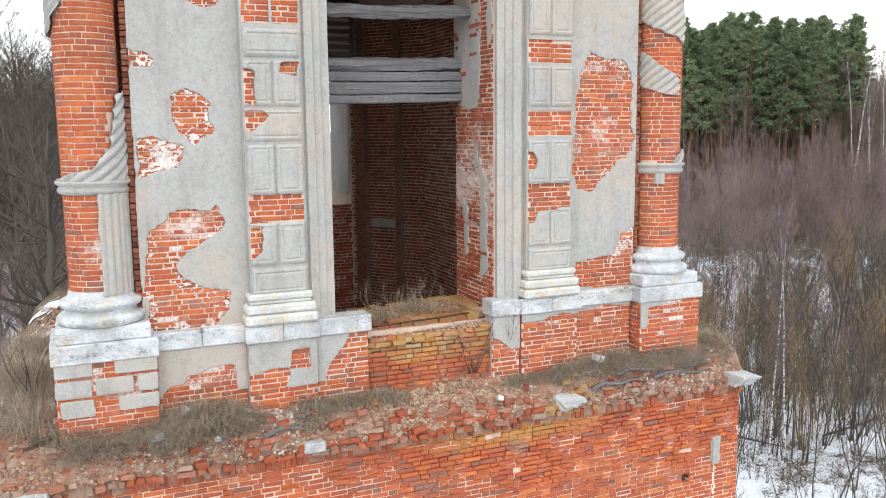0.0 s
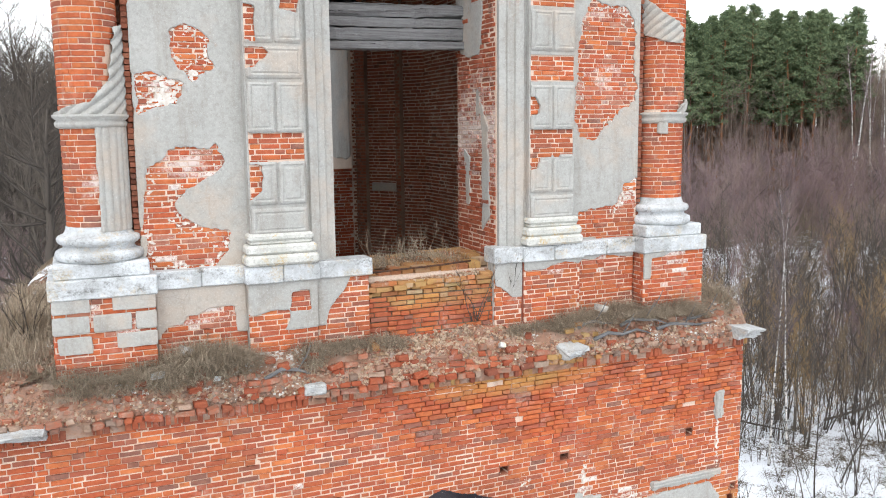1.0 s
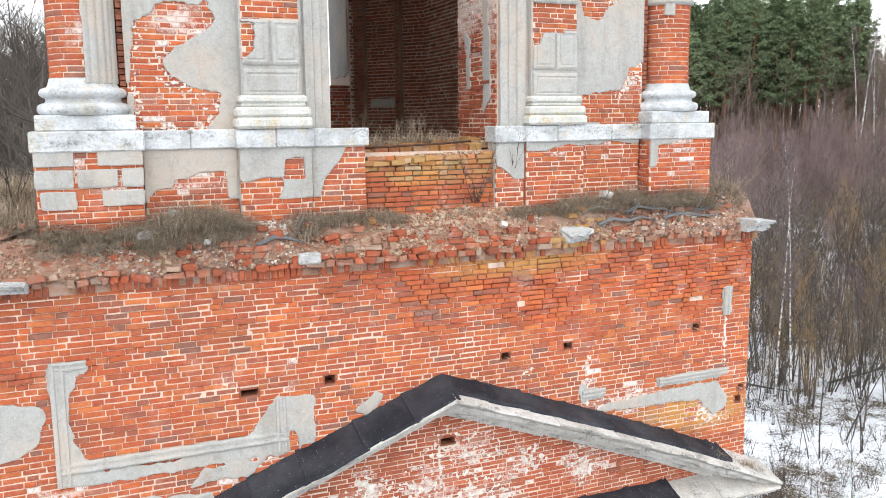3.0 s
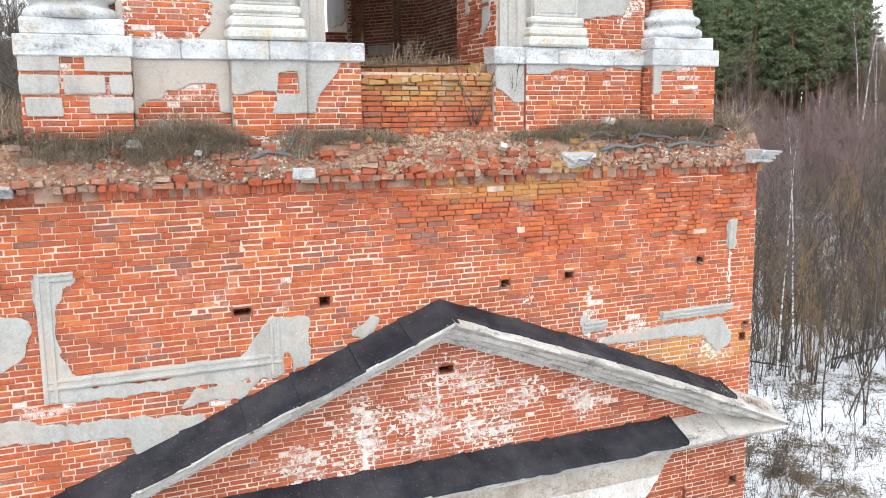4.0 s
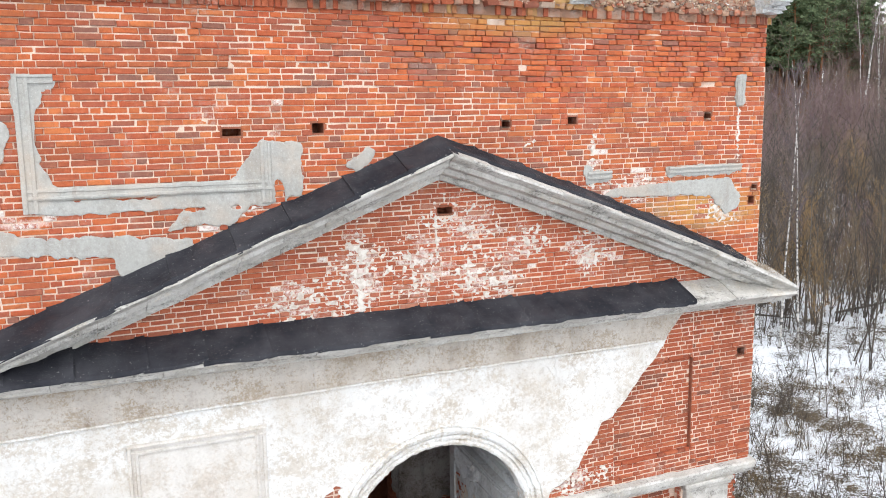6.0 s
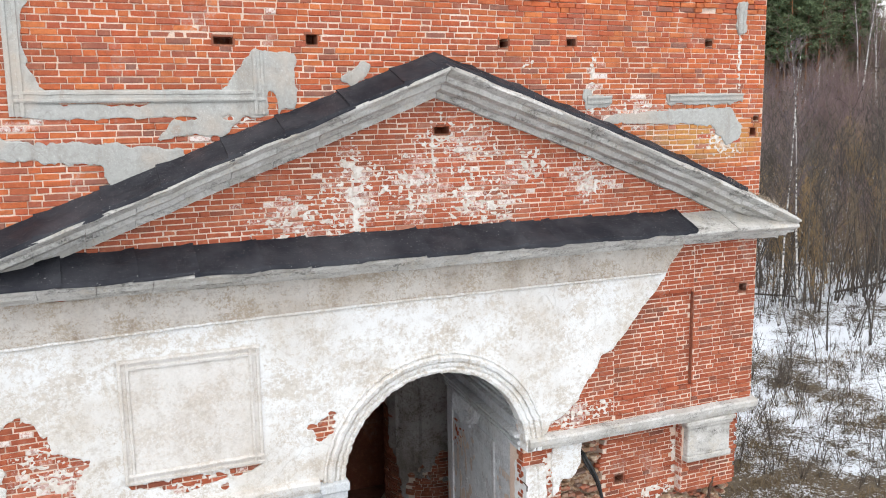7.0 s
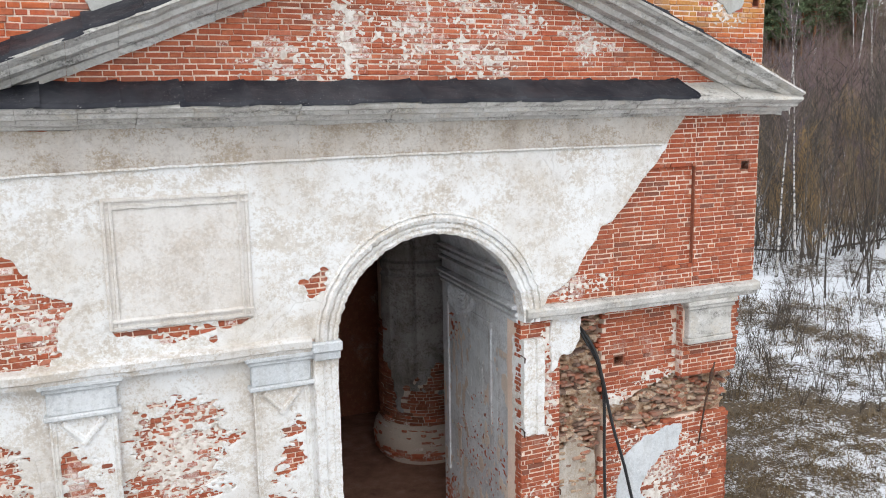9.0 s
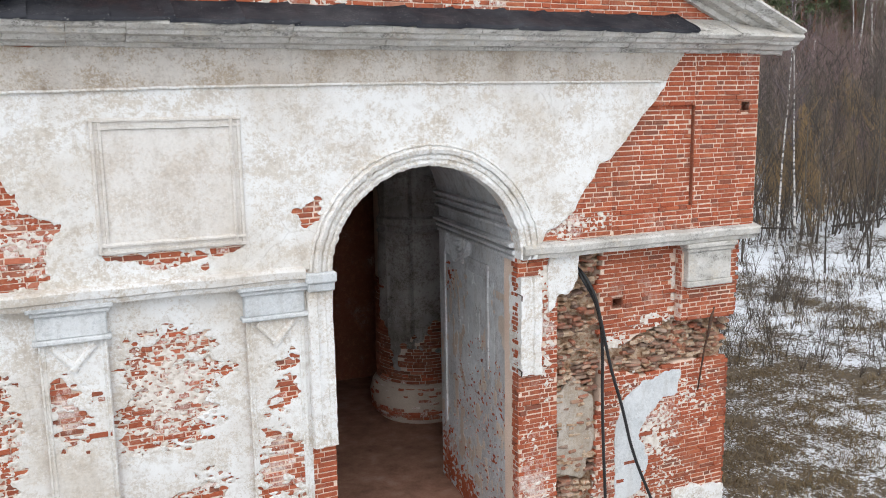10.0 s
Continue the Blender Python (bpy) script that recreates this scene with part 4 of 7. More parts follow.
for a, b, w, h in HOLES:
    socket_hole(wall_front, a, b, w, h)

bare_lo = lambda x, z: uncovered(plain_lo, 0.12)(x, z) & (z > 7.34) & ~in_tri(x, z)
brickwork(wall_front, FRONT, -HALF, 7.34, HALF, 10.452, bare_lo, 11, BRICK, course=0.067, singles=lambda u, z: -4.2 < u < -1.75 and 9.35 < z < 10.95, wear=0.0045, gaps=HOLES, second=limed([(-2.3, 9.2, 0.6, 0.35), (2.9, 9.15, 0.9, 0.3), (4.4, 8.75, 0.5, 0.35), (-4.4, 9.1, 0.7, 0.2), (2.3, 9.6, 0.15, 0.6), (-1.9, 10.1, 0.15, 0.4)], 0.7), second_mat=BRICK_LIMED)
lost_brick = lambda x, z: (vnoise(x * 4.1, z * 15.0, 1.0, 67) > 0.90) & (z > 10.35) & (x > -1.6) & (fbm(x, z, 0.8, 69, 2) > -0.1)
brickwork(wall_front, FRONT, -HALF, 10.453, HALF, TOP, lambda x, z: bare_lo(x, z) & ~lost_brick(x, z), 12, BRICK, wear=0.009, course=0.067,
          depth=lambda u, z: -0.02 * max(0.0, min(1.0, (z - 10.1) / 0.6)) * max(0.0, float(fbm(u, z * 2.2, 5.0, 65, 3))) * 0.12)
# right of the portal, with the sunk panel
bare_po = lambda x, z: uncovered(stucco_edge, 0.12)(x, z) & (x > 1.2)
for k, (ua, za, ub, zb) in enumerate(((1.5, 4.95, 2.66, 7.34), (3.98, 4.95, HALF, 7.34), (2.66, 6.688, 3.98, 7.34), (2.66, 4.95, 3.98, 5.24))):
    brickwork(wall_front, FRONT, ua, za, ub, zb, bare_po, 23 + 100 * k, BRICK_DEEP, wear=0.005, gaps=HOLES)
brickwork(wall_front, Plane(0, 0.055), 2.66, 5.244, 3.98, 6.68, bare_po, 27, BRICK_DEEP, wear=0.004)
bare_ph = lambda x, z: (ragged(stucco_holes, 0.16, 5.0, 9)(x, z) > -0.14)
brickwork(wall_front, FRONT, -HALF, 4.95, -1.2, 7.0, bare_ph, 29, BRICK_DEEP, wear=0.005, second=limed([(-4.3, 5.4, 1.2, 1.0), (-2.9, 5.1, 1.0, 0.3)], 0.5), second_mat=BRICK_LIMED)

g = Geo()
sheet(g, FRONT, cement_lo, -HALF, 8.2, HALF, 10.7, 0.03, -0.004, 0.02, 0.003, 7)
part("cement_plaster", g, CEMENT, wall_front, "smooth grey cement plaster left in patches")


def frame_strip(name, a, b, width, mat, parent, y=-0.016, proud=0.03):
    """A moulded strip from a to b (x, z), with three ridges."""
    (x0, z0), (x1, z1) = a, b
    L = math.hypot(x1 - x0, z1 - z0)
    tx, tz = (x1 - x0) / L, (z1 - z0) / L
    prof = [(0, 0.02), (0, -0.6), (0.14, -1.0), (0.28, -0.95), (0.34, -0.45), (0.6, -0.4), (0.66, -0.75), (0.86, -0.7), (0.92, -0.2), (1.0, -0.1), (1.0, 0.02)]
    n = max(2, int(L / 0.15))
    path = []
    for k in range(n + 1):
        t = k / n
        jit = 0.004 * math.sin(k * 2.7 + x0)
        path.append(((x0 + tx * L * t, y + jit * 0.5, z0 + tz * L * t + jit), (tz * width, 0, -tx * width), (0, proud, 0)))
    gg = Geo()
    gg.sweep(prof, path)
    return part(name, gg, mat, parent)


for a, b, w in (((-4.45, 9.2), (-4.45, 10.58), 0.16), ((-1.95, 9.33), (-4.4, 9.33), 0.13), ((-2.07, 9.2), (-2.07, 9.86), 0.13), ((-4.45, 10.58), (-4.08, 10.58), 0.1),
                ((4.58, 10.2), (4.58, 10.6), 0.13), ((3.45, 9.38), (4.71, 9.39), 0.1), ((2.16, 9.36), (2.53, 9.37), 0.11)):
    frame_strip("frame_moulding", a, b, w, CEMENT, wall_front)

# tympanum
tri_keep = in_tri
brickwork(pediment, FRONT, -4.6, 7.62, 4.6, 9.5, tri_keep, 31, BRICK_WASHED, course=0.0605, singles=lambda u, z: -2.6 < u < 0.4 and 7.75 < z < 9.3, wear=0.005, gaps=HOLES,
          second=limed([(-1.0, 8.3, 0.5, 0.75), (-0.2, 8.3, 0.8, 0.7), (0.35, 8.8, 0.7, 0.6), (0.7, 8.1, 0.9, 0.45), (-1.7, 8.05, 0.8, 0.35), (1.3, 8.5, 0.5, 0.4), (2.2, 8.3, 0.6, 0.4), (-0.95, 8.3, 0.2, 0.8)], 0.55), second_mat=BRICK_LIMED)
WASH = Mat("whitewash_film", 0.95, spec=0.1)
WASH = WASH.done(WASH.mix(WASH.step(WASH.noise(14, 5), 0.4, 0.65), (0.72, 0.68, 0.63), (0.52, 0.45, 0.39)), WASH.noise(40), 0.4, 0.006)


def flecks(spots, seed, need=0.17, freq=16.0):
    """Scattered remains of limewash, densest in the middle of the spots (x, z, rx, rz, weight)."""
    def f(x, z):
        w = np.zeros(np.shape(x))
        for a, b, rx, rz, k in spots:
            w = np.maximum(w, k * np.clip(1.15 - np.hypot((x - a) / rx, (z - b) / rz), 0, 1))
        seam = np.abs(((z / COURSE) % 1.0) - 0.5)
        return 0.5 * (fbm(x, z * 1.5, freq * 1.5, seed, 4) + 0.36 * w - need - 0.13 - 0.05 * (seam > 0.42)) - 1.0 * (w <= 0.001)
    return f


g = Geo()
fl = flecks([(-0.95, 8.25, 0.4, 0.5, 0.7), (-0.3, 8.3, 0.4, 0.4, 0.9), (0.35, 8.8, 0.5, 0.4, 0.6), (0.6, 8.1, 0.6, 0.4, 0.7), (-1.6, 8.0, 0.6, 0.25, 0.75), (1.3, 8.5, 0.3, 0.25, 0.95), (2.2, 8.3, 0.35, 0.3, 0.85), (-0.95, 8.25, 0.07, 0.7, 2.0), (0.02, 8.7, 0.035, 0.5, 1.6)], 41, 0.15, 15.0)
sheet(g, FRONT, lambda x, z: np.minimum(np.minimum(fl(x, z), -hole_f(x, z) - 0.02), np.where(in_tri(x, z), 1.0, -1.0)), -3.2, 7.66, 3.2, 9.4, 0.014, -0.002, 0.007, 0.001, 3)
part("whitewash_film", g, WASH, pediment, "flaking remains of whitewash", "stuff")
g = Geo()
fl2 = flecks([(-2.3, 9.2, 0.3, 0.2, 0.6), (2.25, 9.6, 0.05, 0.5, 1.0), (2.9, 9.15, 0.7, 0.2, 0.8), (4.4, 8.75, 0.4, 0.25, 0.8), (4.64, 9.8, 0.04, 0.6, 1.3), (1.3, 9.75, 0.15, 0.12, 1.1)], 43)
sheet(g, FRONT, lambda x, z: np.minimum(fl2(x, z), -plain_lo(x, z) + 0.02), -5.0, 8.3, 5.0, 11.2, 0.02, -0.002, 0.008, 0.001, 3)
part("whitewash_film", g, WASH, wall_front, "flaking remains of whitewash", "stuff")

# stucco over the portal
frieze_z = lambda x: 6.972 - 0.006 * np.maximum(0.0, -np.asarray(x, float)) ** 1.6
g = Geo()
sheet(g, FRONT, lambda x, z: np.minimum(stucco_up(x, z), frieze_z(x) + 0.02 - z), -HALF, 4.9, 4.0, 7.06, 0.03, -0.004, 0.026, 0.006, 13)
part("whitewashed_stucco", g, STUCCO, wall_front, "flaking whitewashed stucco round the portal")
g = Geo()
sheet(g, FRONT, lambda x, z: np.minimum(stucco_up(x, z), z - frieze_z(x)), -HALF, 6.84, 4.0, 7.36, 0.03, -0.004, 0.042, 0.006, 14)
part("frieze", g, STUCCO_BUFF, wall_front, "stained buff stucco frieze")
g, rr = Geo(), random.Random(72)
g.sweep([(0.0, 0.01), (-0.055, 0.008), (-0.06, -0.012), (-0.045, -0.022), (0.0, -0.03)], [((x, rr.gauss(0, 0.003), float(frieze_z(x)) + rr.gauss(0, 0.003)), (0, 1, 0), (0, 0, 1)) for x in np.linspace(-HALF, 3.36, 60)])
part("frieze_fillet", g, STUCCO, wall_front)
g = Geo()
sheet(g, FRONT, lambda x, z: ragged(rect(-3.55, 5.36, -2.25, 6.52), 0.01, 6, 3)(x, z), -3.6, 5.3, -2.2, 6.6, 0.04, 0.027, 0.006, 0.003, 15)
part("stucco_panel", g, STUCCO_PINK, wall_front, "pinkish buff stucco panel")
for a, b in (((-3.66, 5.26), (-3.66, 6.64)), ((-2.28, 5.28), (-2.28, 6.64)), ((-3.66, 6.64), (-2.16, 6.64)), ((-3.66, 5.37), (-2.16, 5.37))):
    frame_strip("panel_moulding", a, b, 0.13, STUCCO_PINK, wall_front, y=-0.020, proud=0.05)
g = Geo()
fl3 = flecks([(1.95, 5.12, 0.35, 0.22, 1.2), (2.4, 5.2, 0.3, 0.15, 1.0), (-4.3, 5.4, 0.5, 0.5, 0.8), (-2.9, 5.1, 0.5, 0.12, 0.6)], 47)
sheet(g, FRONT, fl3, -5.0, 4.95, 3.2, 6.2, 0.015, -0.002, 0.009, 0.001, 3)
part("whitewash_film", g, WASH, wall_front, "flaking remains of whitewash", "stuff")

# archivolt, string course and jambs of the portal
portal = thing("portal_surround", "moulded whitewashed arch surround of the portal", "arch moulding", at=(0, 0, 0.5))
RING = [(0.0, 0.16), (0.0, -0.03), (0.035, -0.05), (0.06, -0.045), (0.068, -0.025), (0.085, -0.025), (0.092, -0.05), (0.125, -0.055), (0.135, -0.03), (0.15, -0.03), (0.158, -0.07), (0.20, -0.085), (0.222, -0.06), (0.23, -0.03), (0.24, -0.03), (0.25, -0.05), (0.272, -0.04), (0.28, 0.0), (0.28, 0.1)]
n, rr = 90, random.Random(81)
path = []
for k in range(n + 1):
    a = math.pi * k / n
    q = ARCH_R + rr.gauss(0, 0.004)
    path.append(((ARCH_X + q * math.cos(a), rr.gauss(0, 0.004), SPRING + q * math.sin(a)), (math.cos(a), 0, math.sin(a)), (0, 1, 0)))
g = Geo()
g.sweep(RING, path)
g.v = [(x + rr.gauss(0, 0.003), y + rr.gauss(0, 0.003), z + rr.gauss(0, 0.003)) for x, y, z in g.v]
part("archivolt", g, STUCCO, portal)
for s, zb in ((-1, 2.75), (1, 3.22)):
    g = Geo()
    prof = [(0.0, 0.3), (0.0, -0.02), (0.07, -0.03), (0.08, -0.005), (0.16, -0.01), (0.17, -0.045), (0.27, -0.05), (0.28, 0.0), (0.28, 0.2)]
    zt = SPRING - 0.12 if s < 0 else 4.52
    zs = [zb + (zt - zb) * k / 24 for k in range(25)]
    g.sweep([(a + (0.02 * math.sin(7 * a) if a else 0), b) for a, b in prof], [((ARCH_X + s * ARCH_R, 0.004 * math.sin(z * 9), z), (s, 0, 0), (0, 1, 0)) for z in zs])
    g.v = [(x + rr.gauss(0, 0.005), y + rr.gauss(0, 0.004), z) for x, y, z in g.v]
    part("jamb_moulding", g, STUCCO, portal)
    if s < 0:
        g = Geo()
        g.block(-1.50, -0.085, SPRING - 0.12, -1.19, 0.3, SPRING - 0.02, 0.012)
        g.block(-1.53, -0.12, SPRING - 0.02, -1.17, 0.3, SPRING + 0.10, 0.016)
        part("impost", g, BLUEWASH, portal, "bluish-white impost block")

COURSE_PROF = [(0.15, 4.74), (-0.05, 4.75), (-0.06, 4.80), (-0.10, 4.82), (-0.115, 4.90), (-0.10, 4.93), (0.05, 4.965), (0.15, 4.965)]


def string_course(x0, x1, mat, label):
    n = max(3, int(abs(x1 - x0) / 0.3))
    g = Geo()
    g.sweep(COURSE_PROF, [((x0 + (x1 - x0) * k / n, 0.006 * math.sin(k * 1.3 + x0), 0.006 * math.sin(k * 2.1)), (0, 1, 0), (0, 0, 1)) for k in range(n + 1)])
    return tagged(part("string_course", g, mat), label, "trim", kind="structure")


string_course(-HALF - 0.02, -1.53, STUCCO, "whitewashed projecting string course on the wall")
string_course(1.29, HALF + 0.03, CORNICE, "chipped pale stone string course on bare brick")

# ---- lower storey below the string course ----
LOWL = Plane(0, 0.13)
LOWR = Plane(0, 0.215)
PILF = Plane(0, 0.05)
g = Geo()
g.box(-HALF, 0.138, -0.3, -1.53, SKIN, 4.80)
g.box(-HALF - 0.08, 0.02, -0.3, -1.56, SKIN, 0.75)
part("mortar_bed", g, MORTAR, wall_front, kind="stuff")
g = Geo()
g.box(-1.60, 0.045, 0.5, -1.50, SKIN, 4.66)
part("jamb_filling", g, STUCCO, wall_front)
g = Geo()
g.box(-1.56, 0.068, -0.3, -1.215, 0.4, 2.80)
part("mortar_bed", g, MORTAR, wall_front, kind="stuff")
brickwork(wall_front, Plane(0, 0.06), -1.57, 0.3, -1.205, 2.80, ALL, 68, BRICK_DEEP, wear=0.007)
low_holes = any_of(inside(PO_D), inside([(-4.95, 4.1), (-4.75, 4.1), (-4.6, 3.0), (-4.9, 2.4)]), inside([(-3.1, 2.4), (-2.6, 2.6), (-2.4, 1.9), (-3.2, 1.6)]))
low_f = lambda x, z: np.minimum(ragged(rect(-HALF, 0.7, -1.5, 4.8), 0.01, 5, 2)(x, z), -(low_holes(x, z) + 0.02 + 0.28 * fbm(x, z * 1.6, 5.0, 19, 5) + 0.34 * fbm(x, z * 2.4, 13.0, 18, 3)))
brickwork(wall_front, LOWL, -HALF, 0.7, -1.53, 4.76, lambda x, z: low_f(x, z) < 0.16, 37, BRICK_DEEP, wear=0.006, second=limed([(-3.0, 3.5, 1.5, 2.0), (-4.7, 3.4, 0.5, 1.5)], 0.5), second_mat=BRICK_LIMED)
g = Geo()
sheet(g, LOWL, low_f, -HALF, 0.7, -1.5, 4.8, 0.03, -0.004, 0.024, 0.006, 21)
part("whitewashed_stucco", g, STUCCO, wall_front, "flaking whitewashed stucco between pilasters")


g = Geo()
fl7 = flecks([(-3.0, 3.7, 0.75, 0.85, 1.15), (-4.75, 3.4, 0.3, 0.9, 1.0), (-2.8, 2.1, 0.6, 0.6, 1.0)], 99, 0.12)
sheet(g, LOWL, lambda x, z: np.minimum(fl7(x, z), -low_f(x, z) + 0.02), -5.0, 1.5, -1.6, 4.6, 0.014, -0.002, 0.01, 0.002, 3)
part("whitewash_film", g, WASH, wall_front, "flaking remains of whitewash", "stuff")


def portal_pilaster(x0, x1, spots, seed):
    mid = (x0 + x1) / 2
    p = thing("pilaster", "whitewashed pilaster with sunk panel and worn brick", "pilaster", "portal pilasters", at=(mid, 0.1, 0.7))
    g = Geo()
    g.box(x0 + 0.02, 0.058, 0.6, x1 - 0.02, 0.15, 4.4)
    part("core", g, MORTAR, p)
    holes = any_of(*[inside(q) for q in spots])
    f = lambda x, z: np.minimum(ragged(rect(x0, 0.6, x1, 4.4), 0.01, 5, 2)(x, z), -(holes(x, z) + 0.01 + 0.26 * fbm(x, z * 1.6, 6.0, seed, 5) + 0.34 * fbm(x, z * 2.4, 13.0, seed, 3)))
    brickwork(p, PILF, x0 + 0.015, 0.65, x1 - 0.015, 4.38, lambda x, z: f(x, z) < 0.15, seed, BRICK_DEEP, singles=lambda u, z: z > 2.2, wear=0.006, second=limed([(mid, 2.8, 0.8, 2.0)], 0.45), second_mat=BRICK_LIMED)
    g = Geo()
    sheet(g, PILF, f, x0 - 0.01, 0.6, x1 + 0.02, 4.42, 0.025, -0.004, 0.02, 0.006, seed)
    part("stucco", g, STUCCO, p)
    for a, b in (((x0, 2.6), (x0, 4.36)), ((x1 - 0.07, 2.2), (x1 - 0.07, 4.36))):
        frame_strip("panel_border", a, b, 0.07, STUCCO, p, y=0.036, proud=0.022)
    g = Geo()
    w = (x1 - x0) / 2 - 0.1
    for off, (a, b) in enumerate((((mid - w, 4.30), (mid, 4.04)), ((mid, 4.04), (mid + w, 4.30)))):
        dx, dz = b[0] - a[0], b[1] - a[1]
        L = math.hypot(dx, dz)
        tx, tz = dx / L, dz / L
        g.sweep([(0, 0.02), (0, -0.02), (0.02, -0.03), (0.05, -0.03), (0.07, -0.015), (0.07, 0.02)], [((a[0] + dx * k, 0.034 - 0.004 * off, a[1] + dz * k), (-tz, 0, tx), (0, 1, 0)) for k in (-0.02, 0.5, 1.0)])
    part("chevron_moulding", g, STUCCO, p)
    cap = Geo()
    for q, (za, zb, out) in enumerate(((4.36, 4.41, 0.05), (4.41, 4.66, 0.012), (4.66, 4.71, 0.05), (4.71, 4.76, 0.085))):
        cap.block(x0 - out, 0.02 - out, za, x1 + out, 0.16, zb + 0.002, 0.012)
    part("capital", cap, BLUEWASH, p, "bluish-white plain capital")
    return p


portal_pilaster(-4.31, -3.65, [PO_E], 51)
portal_pilaster(-2.2, -1.54, [PO_F, [(-1.8, 3.9), (-1.7, 3.95), (-1.66, 3.4), (-1.9, 3.2)]], 53)

# right of the portal: bare and broken brickwork
mt = Mat("broken_masonry_core", 0.95, spec=0.1)
c0 = mt.ramp(mt.noise(5.0, 8, 0.7), [(0.3, (0.22, 0.11, 0.07)), (0.43, (0.46, 0.30, 0.19)), (0.52, (0.62, 0.50, 0.38)), (0.60, (0.42, 0.17, 0.09)), (0.72, (0.58, 0.46, 0.35))])
CORE = mt.done(c0, mt.noise(16, 8, 0.75), 1.0, 0.05)

eroded = any_of(inside([(1.86, 0.3), (2.55, 0.3), (2.62, 2.4), (2.72, 3.3), (2.62, 4.2), (2.66, 4.72), (2.12, 4.76), (2.0, 4.35), (1.84, 4.2), (1.9, 2.8)]),
                inside([(2.8, 3.0), (2.75, 3.3), (3.5, 3.52), (3.95, 3.68), (4.5, 3.62), (5.0, 3.55), (5.0, 2.9), (4.3, 2.98), (3.4, 2.86)]))
er = ragged(eroded, 0.09, 4.0, 77)
g = Geo()
sheet(g, LOWR, lambda x, z: np.minimum(-er(x, z), -rect(2.83, 3.91, 3.01, 4.03)(x, z)), 1.6, 0.2, 4.92, 4.8, 0.045, -0.23, 0.222, 0.003, 5)
g.box(1.285, 0.068, -0.3, 1.86, 0.46, 4.76)
g.box(3.9, 0.068, 3.66, 4.86, 0.46, 4.8)
part("mortar_bed", g, MORTAR, wall_front, kind="stuff")
brickwork(wall_front, LOWR, 1.86, 0.25, 4.93, 4.76, lambda x, z: (er(x, z) < 0.0) & ~((x > 3.9) & (z > 3.62)), 61, BRICK_DEEP, wear=0.008, gaps=[(2.92, 3.97, 0.09, 0.06)])
JAMBR = Plane(0, 0.06)
brickwork(wall_front, JAMBR, 1.28, 0.3, 1.87, 4.74, lambda x, z: (z < 3.4) | (x > 1.6) | (z > 4.4), 63, BRICK_DEEP, wear=0.006)
brickwork(wall_front, JAMBR, 3.9, 3.62, 4.9, 4.14, ALL, 65, BRICK_DEEP, wear=0.005)
brickwork(wall_front, JAMBR, 4.72, 4.1, 4.92, 4.76, ALL, 66, BRICK_DEEP, wear=0.005)
brickwork(wall_front, Plane(3.894, 0.14, 0, -1), -0.07, 3.66, 0.075, 4.74, ALL, 69, BRICK_LIMED, wear=0.005)
brickwork(wall_front, Plane(1.272, 0.12, 0, -1), -0.12, 0.3, 0.06, 4.74, ALL, 67, BRICK_DEEP, wear=0.005)
g = Geo()
sheet(g, LOWR, lambda x, z: np.minimum(er(x, z) + 0.04, -rect(2.16, 4.44, 2.54, 4.8)(x, z)), 1.75, 0.2, 4.9, 4.8, 0.04, -0.25, 0.10, 0.03, 79,
      relief=lambda x, z: 0.10 * fbm(x, z, 3.2, 83, 5) + 0.035 * np.abs((z / 0.16) % 1.0 - 0.5) * (x > 2.8))
part("masonry_core", g, CORE, wall_front, "crumbling buff mortar and broken brick core")
rng = random.Random(5)
g = Geo()


def chunk(g, x, y, z, size, rng, flat=0.5):
    """One broken brick or stone, turned at random."""
    m = Euler((rng.uniform(-0.5, 0.5), rng.uniform(-0.5, 0.5), rng.uniform(0, 6.3))).to_matrix()
    a, b, c = size * rng.uniform(0.7, 1.3), size * rng.uniform(0.45, 0.8), size * rng.uniform(0.8, 1.1) * flat
    vs = []
    for sx, sy, sz in ((-1, -1, -1), (1, -1, -1), (1, 1, -1), (-1, 1, -1), (-1, -1, 1), (1, -1, 1), (1, 1, 1), (-1, 1, 1)):
        k = 1 - 0.35 * rng.random()
        v = m @ Vector((sx * a * k * rng.uniform(0.8, 1), sy * b * k, sz * c * rng.uniform(0.75, 1)))
        vs.append((x + v.x, y + v.y, z + v.z))
    g.add(vs, [(0, 3, 2, 1), (4, 5, 6, 7), (0, 1, 5, 4), (1, 2, 6, 5), (2, 3, 7, 6), (3, 0, 4, 7)])


pale = Geo()
for _ in range(1900):
    x, z = rng.uniform(1.8, 4.9), rng.uniform(0.4, 4.7)
    if float(er(x, z)) > 0.05:
        w, h = rng.uniform(0.025, 0.10), rng.uniform(0.014, 0.03)
        q = Geo()
        q.block(-w, -0.06, -h, w, 0.08, h, 0.012)
        m = pose(x, 0.33 + rng.uniform(-0.06, 0.04), z, rng.gauss(0, 9), rng.gauss(0, 5), rng.gauss(0, 14))
        (g if rng.random() < 0.5 else pale).add([tuple(m @ Vector(v)) for v in q.v], q.f)
part("broken_brick", g, BROKEN, wall_front, kind="stuff")
part("broken_brick", pale, CORE, wall_front, kind="stuff")
g = Geo()
sheet(g, Plane(0, 0.30), ragged(inside([(1.9, 1.6), (1.88, 2.75), (2.2, 2.95), (2.55, 2.7), (2.6, 2.0), (2.4, 1.5)]), 0.14, 4.0, 12), 1.8, 1.3, 2.7, 3.1, 0.03, 0.0, 0.05, 0.02, 6)
part("mortar_smear", g, STUCCO_BUFF, wall_front, "rough buff mortar smear")
g = Geo()
